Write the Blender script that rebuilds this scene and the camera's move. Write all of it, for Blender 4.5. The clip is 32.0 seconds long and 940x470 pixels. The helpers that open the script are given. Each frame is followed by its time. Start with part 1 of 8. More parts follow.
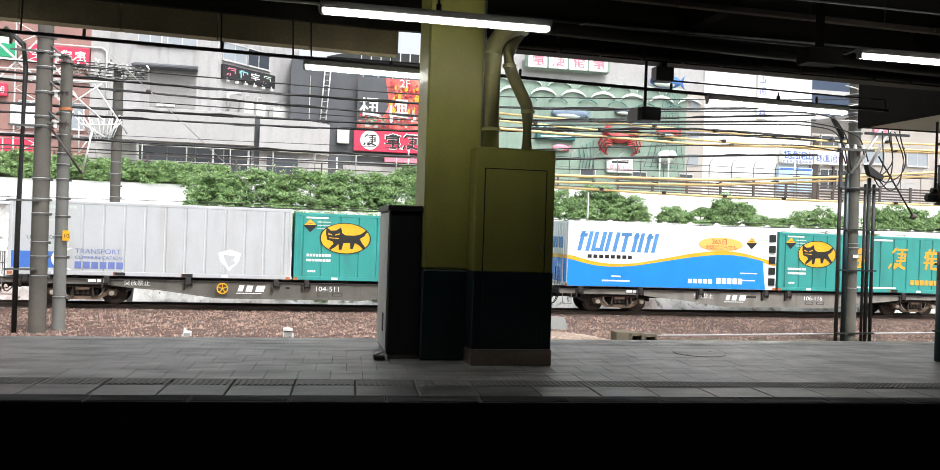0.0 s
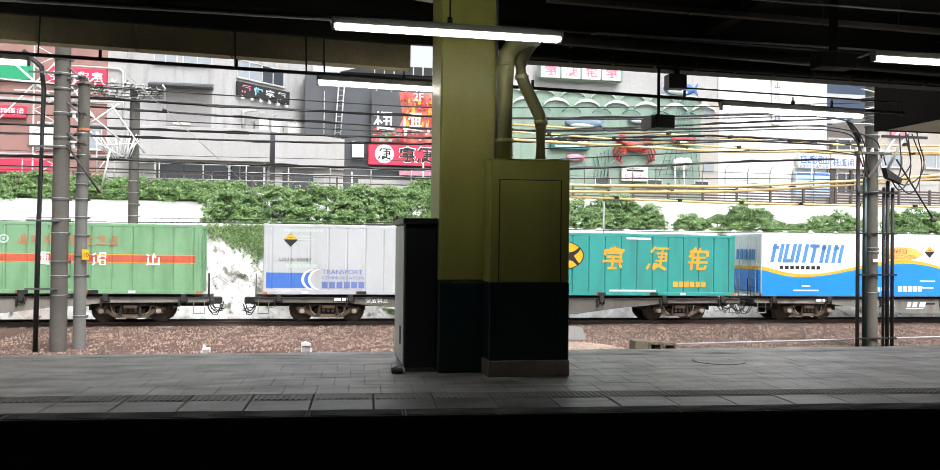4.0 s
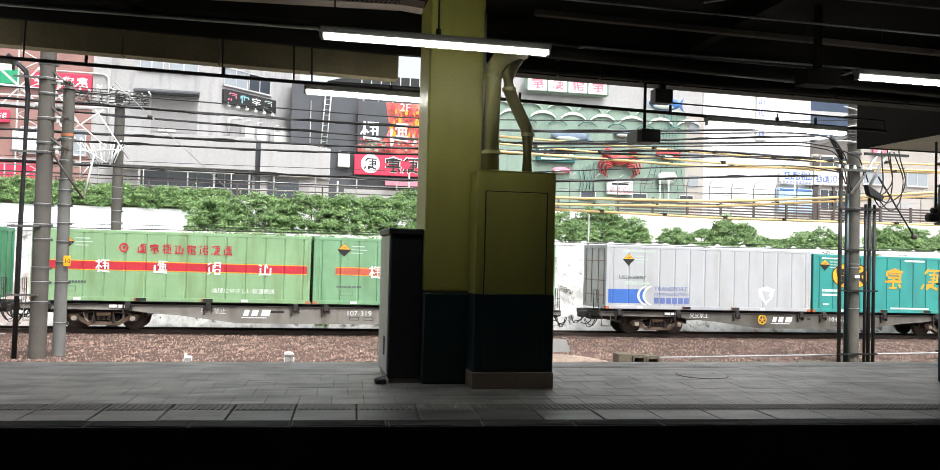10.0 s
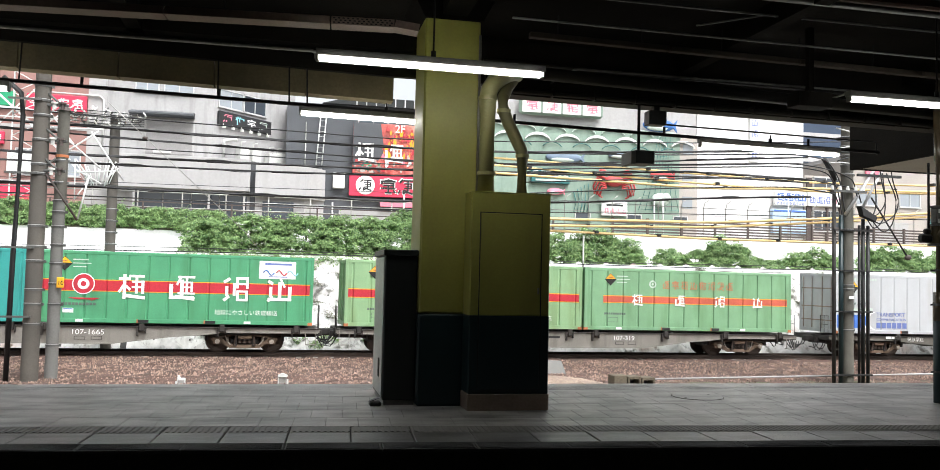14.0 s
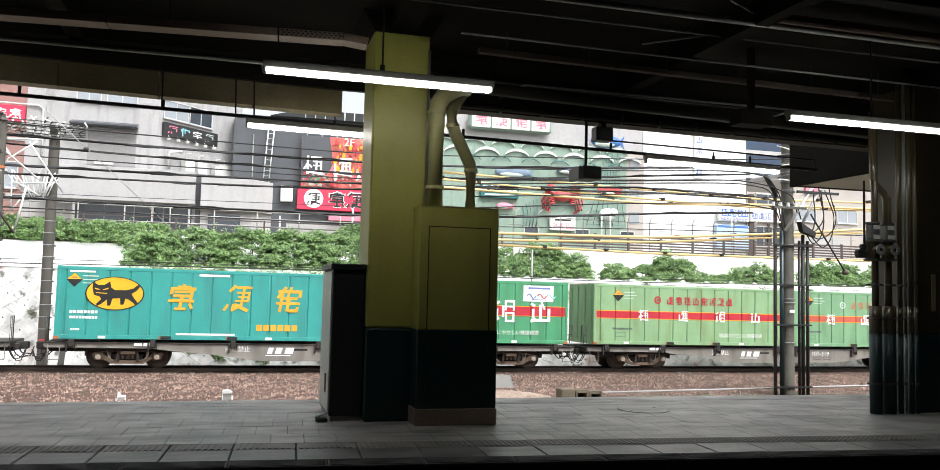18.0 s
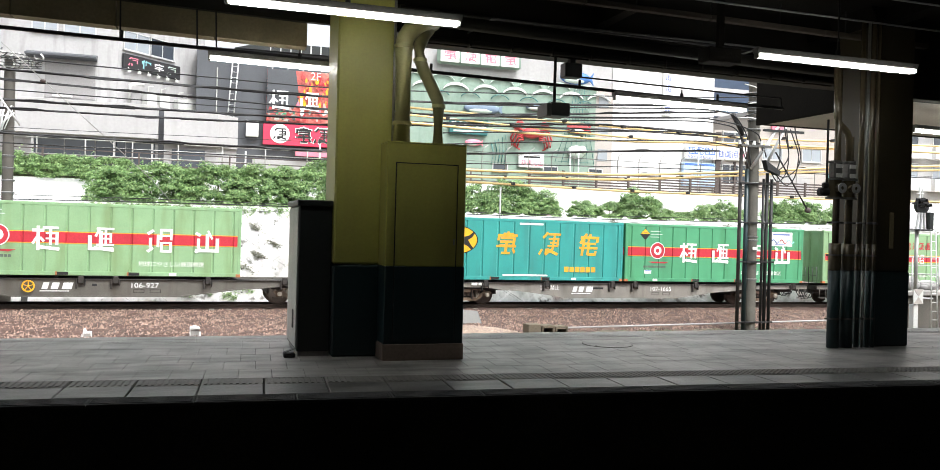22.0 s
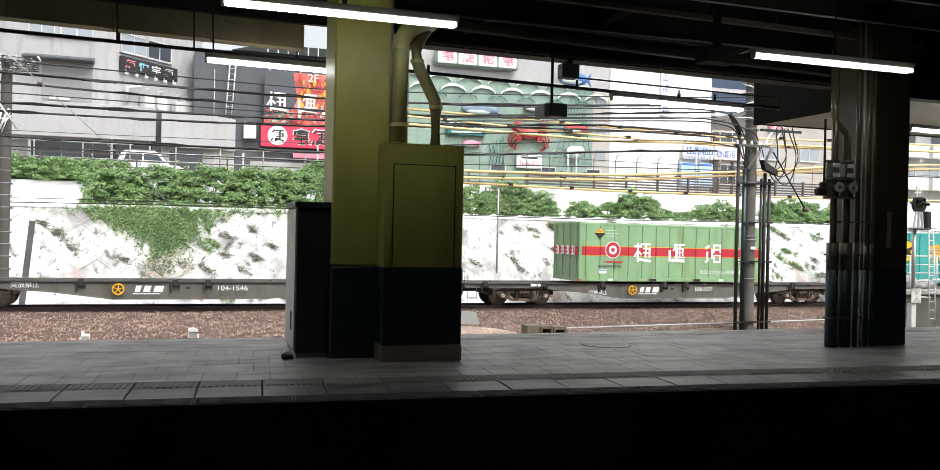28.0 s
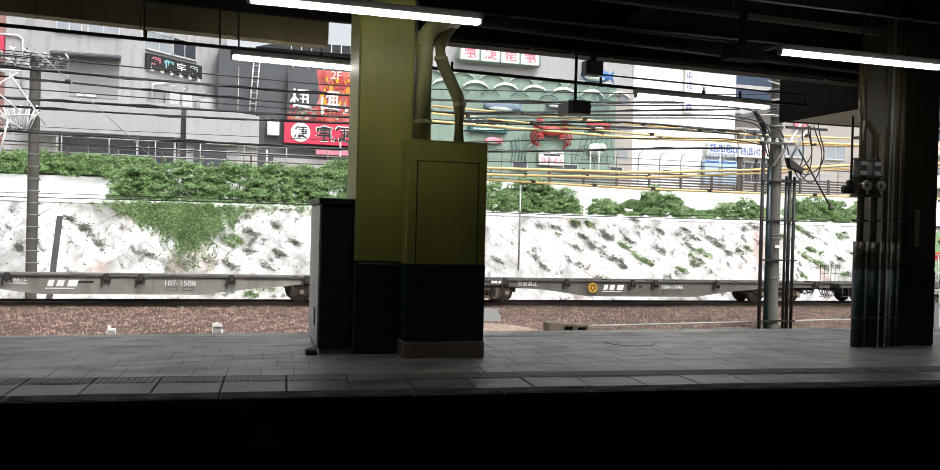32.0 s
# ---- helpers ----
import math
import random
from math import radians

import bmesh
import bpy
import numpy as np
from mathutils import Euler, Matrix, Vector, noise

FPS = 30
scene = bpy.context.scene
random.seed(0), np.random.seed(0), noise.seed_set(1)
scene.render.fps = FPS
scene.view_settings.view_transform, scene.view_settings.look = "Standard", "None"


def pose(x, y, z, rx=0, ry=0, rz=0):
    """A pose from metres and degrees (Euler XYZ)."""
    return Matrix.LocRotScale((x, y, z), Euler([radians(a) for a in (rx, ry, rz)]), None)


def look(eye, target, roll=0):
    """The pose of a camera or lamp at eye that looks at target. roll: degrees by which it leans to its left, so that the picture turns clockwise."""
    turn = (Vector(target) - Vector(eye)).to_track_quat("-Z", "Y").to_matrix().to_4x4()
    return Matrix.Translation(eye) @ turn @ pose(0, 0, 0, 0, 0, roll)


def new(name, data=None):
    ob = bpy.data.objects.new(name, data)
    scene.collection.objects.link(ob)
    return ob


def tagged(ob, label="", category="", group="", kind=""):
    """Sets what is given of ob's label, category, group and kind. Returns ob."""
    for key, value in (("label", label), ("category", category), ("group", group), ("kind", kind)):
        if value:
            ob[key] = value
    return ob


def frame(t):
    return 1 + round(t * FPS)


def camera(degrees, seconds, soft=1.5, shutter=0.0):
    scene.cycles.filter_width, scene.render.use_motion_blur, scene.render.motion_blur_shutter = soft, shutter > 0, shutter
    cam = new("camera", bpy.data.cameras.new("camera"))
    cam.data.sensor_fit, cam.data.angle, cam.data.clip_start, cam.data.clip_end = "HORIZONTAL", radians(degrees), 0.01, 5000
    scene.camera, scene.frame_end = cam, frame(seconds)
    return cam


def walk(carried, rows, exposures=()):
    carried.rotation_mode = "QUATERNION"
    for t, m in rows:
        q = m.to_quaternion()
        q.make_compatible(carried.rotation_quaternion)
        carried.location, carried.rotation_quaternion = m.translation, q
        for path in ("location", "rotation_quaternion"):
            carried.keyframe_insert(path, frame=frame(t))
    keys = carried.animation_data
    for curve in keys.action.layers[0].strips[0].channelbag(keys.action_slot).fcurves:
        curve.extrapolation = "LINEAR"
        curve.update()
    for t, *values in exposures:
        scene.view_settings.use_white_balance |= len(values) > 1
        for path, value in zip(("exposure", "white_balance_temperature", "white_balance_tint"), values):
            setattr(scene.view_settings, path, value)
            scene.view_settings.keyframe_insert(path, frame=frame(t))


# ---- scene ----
cam = camera(58.4, 32.0, soft=0.5)
EYE = (0.0, 0.0, 1.6)
# seconds, pitch, roll, yaw and sway to the side of a camera held in the hand at one spot
PATH = [
    (0, -0.06, -1.79, -11.92, -0.014),
    (0.5, 0.11, -1.50, -11.25, -0.014),
    (1, 0.33, -1.37, -10.64, -0.013),
    (1.5, 0.42, -1.28, -10.30, -0.012),
    (2, 0.53, -1.07, -10.36, -0.011),
    (2.5, 0.53, -1.02, -10.40, -0.011),
    (4.5, 0.87, -0.56, -11.06, -0.004),
    (5, 1.05, -0.53, -11.35, -0.003),
    (5.5, 1.12, -0.45, -11.44, -0.005),
    (6, 1.37, -0.56, -11.35, -0.010),
    (6.5, 1.55, -0.83, -11.19, -0.009),
    (7, 1.72, -0.94, -11.21, -0.004),
    (7.5, 1.67, -0.78, -11.41, 0.001),
    (8, 1.66, -0.71, -11.60, 0.003),
    (8.5, 1.61, -0.58, -11.64, -0.001),
    (9, 1.60, -0.91, -11.59, -0.007),
    (9.5, 1.57, -1.02, -11.66, -0.013),
    (10, 1.49, -1.42, -11.86, -0.015),
    (10.5, 1.57, -1.37, -11.96, -0.016),
    (11, 1.82, -1.33, -11.89, -0.015),
    (11.5, 2.23, -1.36, -11.93, -0.014),
    (12, 2.56, -1.33, -11.98, -0.014),
    (12.5, 2.89, -1.38, -12.02, -0.015),
    (13, 3.02, -1.33, -12.10, -0.015),
    (13.5, 3.00, -1.50, -12.12, -0.016),
    (14, 2.94, -1.37, -12.21, -0.015),
    (14.5, 2.94, -1.24, -12.45, -0.014),
    (16.5, 2.69, -0.30, -13.93, 0.018),
    (17, 3.03, -0.23, -14.29, 0.012),
    (17.5, 3.52, -1.03, -15.06, 0.005),
    (18, 3.99, -1.35, -15.66, -0.003),
    (18.5, 4.23, -1.27, -16.03, -0.009),
    (19, 4.40, -1.25, -16.12, -0.007),
    (19.5, 3.93, -1.11, -16.18, 0.005),
    (20, 0.73, -1.50, -16.54, 0.013),
    (20.5, -0.09, -1.55, -17.01, 0.014),
    (21, -0.73, -0.91, -17.40, 0.015),
    (21.5, -0.75, -0.81, -17.51, 0.014),
    (22, -0.26, -1.48, -17.80, 0.013),
    (22.5, 0.32, -1.73, -18.04, 0.011),
    (23, 0.61, -1.91, -18.37, 0.013),
    (23.5, 0.84, -1.97, -18.60, 0.016),
    (24, 0.97, -2.15, -18.82, 0.019),
    (24.5, 1.02, -2.09, -19.07, 0.020),
    (26.5, 0.30, -1.71, -18.88, 0.021),
    (27, 0.11, -1.57, -18.20, 0.020),
    (27.5, -0.00, -1.30, -17.93, 0.019),
    (28, -0.19, -1.23, -17.92, 0.018),
    (28.5, -0.36, -1.14, -17.97, 0.017),
    (29, -0.38, -1.48, -17.91, 0.015),
    (29.5, -0.57, -1.15, -16.92, 0.009),
    (30, -0.90, -1.07, -16.34, 0.005),
    (30.5, -1.03, -1.09, -16.09, -0.001),
    (31, -0.87, -1.12, -15.70, -0.006),
    (31.5, -0.57, -1.62, -16.11, -0.005),
    (32, -0.43, -1.47, -16.46, -0.004),
]
walk(cam, [(t, pose(EYE[0] + sway, EYE[1], EYE[2], 90 + p, r, y)) for t, p, r, y, sway in PATH], exposures=[(t, e, 6410, 8.5) for t, e in ((0.0, 1.13), (10.0, 1.17), (14.0, 1.13), (17.0, 1.13), (19.5, 1.2), (21.0, 1.32), (23.0, 1.22), (26.0, 1.08), (30.0, 0.90), (32.0, 0.83))])

# ---- daylight under a thin white overcast ----
world = bpy.data.worlds.new("overcast_sky")
scene.world = world
world.use_nodes = True
wn = world.node_tree.nodes
wn.clear()
sky = wn.new("ShaderNodeTexSky")
sky.sky_type, sky.sun_disc = "NISHITA", False
sky.sun_elevation, sky.sun_rotation = radians(58), radians(155)
sky.air_density, sky.dust_density, sky.ozone_density = 1.0, 6.0, 1.0
pale = wn.new("ShaderNodeHueSaturation")
pale.inputs["Saturation"].default_value = 0.18
bg = wn.new("ShaderNodeBackground")
bg.inputs["Strength"].default_value = 0.15
wout = wn.new("ShaderNodeOutputWorld")
world.node_tree.links.new(sky.outputs[0], pale.inputs["Color"])
world.node_tree.links.new(pale.outputs[0], bg.inputs[0])
world.node_tree.links.new(bg.outputs[0], wout.inputs[0])
sun = new("sun", bpy.data.lights.new("sun", "SUN"))
sun.data.energy, sun.data.angle, sun.data.color = 1.05, radians(25), (1.0, 1.0, 1.0)
sun.matrix_world = look((14, -30, 52), (0, 0, 0))

# ---- materials ----
def mat(name, base, rough=0.6, metal=0.0, var=0.18, scale=1.2, grain=0.12, gscale=28.0, bump=0.15, dirt=None, dirt_amt=0.0,
        streak=False, rand=0.0, emit=None, spec=0.5, place=False):
    """Noise at two scales over a base colour, a stain colour with its own shape, fine relief."""
    m = bpy.data.materials.new(name)
    m.use_nodes = True
    n, l = m.node_tree.nodes, m.node_tree.links
    b = n["Principled BSDF"]
    b.inputs["Roughness"].default_value, b.inputs["Metallic"].default_value = rough, metal
    b.inputs["Specular IOR Level"].default_value = spec
    co = n.new("ShaderNodeNewGeometry" if place else "ShaderNodeTexCoord")
    where = co.outputs["Position" if place else "Object"]
    def noise_at(sc, detail, stretch=(1, 1, 1)):
        mp = n.new("ShaderNodeMapping")
        mp.inputs["Scale"].default_value = stretch
        t = n.new("ShaderNodeTexNoise")
        t.inputs["Scale"].default_value, t.inputs["Detail"].default_value = sc, detail
        l.new(where, mp.inputs[0]), l.new(mp.outputs[0], t.inputs["Vector"])
        return t.outputs["Fac"]
    def mul(col, fac, lo, hi):
        r = n.new("ShaderNodeMapRange")
        r.inputs[1].default_value, r.inputs[2].default_value = 0.3, 0.7
        r.inputs[3].default_value, r.inputs[4].default_value = lo, hi
        l.new(fac, r.inputs[0])
        x = n.new("ShaderNodeMix")
        x.data_type, x.blend_type, x.inputs[0].default_value = "RGBA", "MULTIPLY", 1.0
        l.new(col, x.inputs[6]), l.new(r.outputs[0], x.inputs[7])
        return x.outputs[2]
    rgb = n.new("ShaderNodeRGB")
    rgb.outputs[0].default_value = (*base, 1)
    col = rgb.outputs[0]
    col = mul(col, noise_at(scale, 4), 1 - var, 1 + var)
    fine = noise_at(gscale, 6)
    col = mul(col, fine, 1 - grain, 1 + grain)
    if rand:
        info = n.new("ShaderNodeObjectInfo")
        col = mul(col, info.outputs["Random"], 1 - rand, 1 + rand)
    if dirt:
        d = noise_at(2.2 if streak or place else 1.1, 6, (1, 1, 0.18) if streak else (0.5, 1.5, 1) if place else (1, 1, 1))
        r = n.new("ShaderNodeMapRange")
        r.inputs[1].default_value, r.inputs[2].default_value = (0.44, 0.66) if place else (0.5, 0.72)
        r.inputs[3].default_value, r.inputs[4].default_value = 0.0, dirt_amt
        l.new(d, r.inputs[0])
        x = n.new("ShaderNodeMix")
        x.data_type = "RGBA"
        l.new(r.outputs[0], x.inputs[0]), l.new(col, x.inputs[6])
        x.inputs[7].default_value = (*dirt, 1)
        col = x.outputs[2]
    l.new(col, b.inputs["Base Color"])
    if bump:
        bp = n.new("ShaderNodeBump")
        bp.inputs["Strength"].default_value, bp.inputs["Distance"].default_value = bump, 0.02
        l.new(fine, bp.inputs["Height"]), l.new(bp.outputs[0], b.inputs["Normal"])
    if emit:
        b.inputs["Emission Color"].default_value, b.inputs["Emission Strength"].default_value = (*emit[:3], 1), emit[3]
    return m


def leaf_mat(name, a, b_):
    """Leaves that differ one by one between two greens and let some light through."""
    m = bpy.data.materials.new(name)
    m.use_nodes = True
    n, l = m.node_tree.nodes, m.node_tree.links
    g, r = n.new("ShaderNodeNewGeometry"), n.new("ShaderNodeValToRGB")
    r.color_ramp.elements[0].color, r.color_ramp.elements[1].color = (*a, 1), (*b_, 1)
    co, patch = n.new("ShaderNodeTexCoord"), n.new("ShaderNodeTexNoise")
    patch.inputs["Scale"].default_value, patch.inputs["Detail"].default_value = 1.3, 3
    l.new(co.outputs["Object"], patch.inputs["Vector"])
    blend = n.new("ShaderNodeMix")
    blend.inputs[0].default_value = 0.45
    l.new(g.outputs["Random Per Island"], blend.inputs[2]), l.new(patch.outputs["Fac"], blend.inputs[3])
    l.new(blend.outputs[0], r.inputs[0])
    r.color_ramp.elements[0].position, r.color_ramp.elements[1].position = 0.15, 0.85
    b = n["Principled BSDF"]
    b.inputs["Roughness"].default_value = 0.5
    l.new(r.outputs[0], b.inputs["Base Color"])
    tr, mx = n.new("ShaderNodeBsdfTranslucent"), n.new("ShaderNodeMixShader")
    mx.inputs[0].default_value = 0.3 if "leaves" in name else 0.0
    l.new(r.outputs[0], tr.inputs[0]), l.new(b.outputs[0], mx.inputs[1]), l.new(tr.outputs[0], mx.inputs[2])
    l.new(mx.outputs[0], n["Material Output"].inputs[0])
    return m


def glass_mat(name, tint, rough=0.05):
    """Window glass seen from outside by day: a dark, glossy pane."""
    m = bpy.data.materials.new(name)
    m.use_nodes = True
    b = m.node_tree.nodes["Principled BSDF"]
    b.inputs["Base Color"].default_value, b.inputs["Roughness"].default_value = (*tint, 1), rough
    b.inputs["Specular IOR Level"].default_value = 0.8
    return m


def lime_mat(name):
    """Lime-washed blocks: broad grey weathering, small dark moss blots and faint rust, laid over the whole wall."""
    m = bpy.data.materials.new(name)
    m.use_nodes = True
    n, l = m.node_tree.nodes, m.node_tree.links
    b = n["Principled BSDF"]
    b.inputs["Roughness"].default_value = 0.88
    geo, info = n.new("ShaderNodeNewGeometry"), n.new("ShaderNodeObjectInfo")
    col = n.new("ShaderNodeRGB")
    col.outputs[0].default_value = (0.63, 0.625, 0.61, 1)
    col = col.outputs[0]
    for sc, lo, hi, amt, tint, stretch in ((0.55, 0.52, 0.70, 0.75, (0.17, 0.16, 0.145), (1, 1, 1)), (2.3, 0.58, 0.68, 0.9, (0.085, 0.08, 0.068), (1, 1, 0.8)),
                                           (0.42, 0.57, 0.70, 0.6, (0.34, 0.17, 0.13), (1.3, 1, 1)), (7.0, 0.58, 0.72, 0.6, (0.13, 0.125, 0.11), (1, 1, 0.35)), (0.9, 0.50, 0.68, 0.5, (0.22, 0.21, 0.19), (2.5, 2.5, 0.25))):
        mp, tx, r, x = n.new("ShaderNodeMapping"), n.new("ShaderNodeTexNoise"), n.new("ShaderNodeMapRange"), n.new("ShaderNodeMix")
        mp.inputs["Scale"].default_value, mp.inputs["Location"].default_value = stretch, (sc * 3.7, 0.0, sc)
        tx.inputs["Scale"].default_value, tx.inputs["Detail"].default_value = sc, 7
        r.inputs[1].default_value, r.inputs[2].default_value, r.inputs[3].default_value, r.inputs[4].default_value = lo, hi, 0.0, amt
        x.data_type, x.inputs[7].default_value = "RGBA", (*tint, 1)
        l.new(geo.outputs["Position"], mp.inputs[0]), l.new(mp.outputs[0], tx.inputs["Vector"]), l.new(tx.outputs["Fac"], r.inputs[0])
        l.new(r.outputs[0], x.inputs[0]), l.new(col, x.inputs[6])
        col = x.outputs[2]
    r, x = n.new("ShaderNodeMapRange"), n.new("ShaderNodeMix")
    r.inputs[3].default_value, r.inputs[4].default_value = 0.86, 1.08
    x.data_type, x.blend_type, x.inputs[0].default_value = "RGBA", "MULTIPLY", 1.0
    l.new(info.outputs["Random"], r.inputs[0]), l.new(col, x.inputs[6]), l.new(r.outputs[0], x.inputs[7])
    l.new(x.outputs[2], b.inputs["Base Color"])
    bp = n.new("ShaderNodeBump")
    bp.inputs["Strength"].default_value, bp.inputs["Distance"].default_value = 0.25, 0.02
    l.new(tx.outputs["Fac"], bp.inputs["Height"]), l.new(bp.outputs[0], b.inputs["Normal"])
    return m


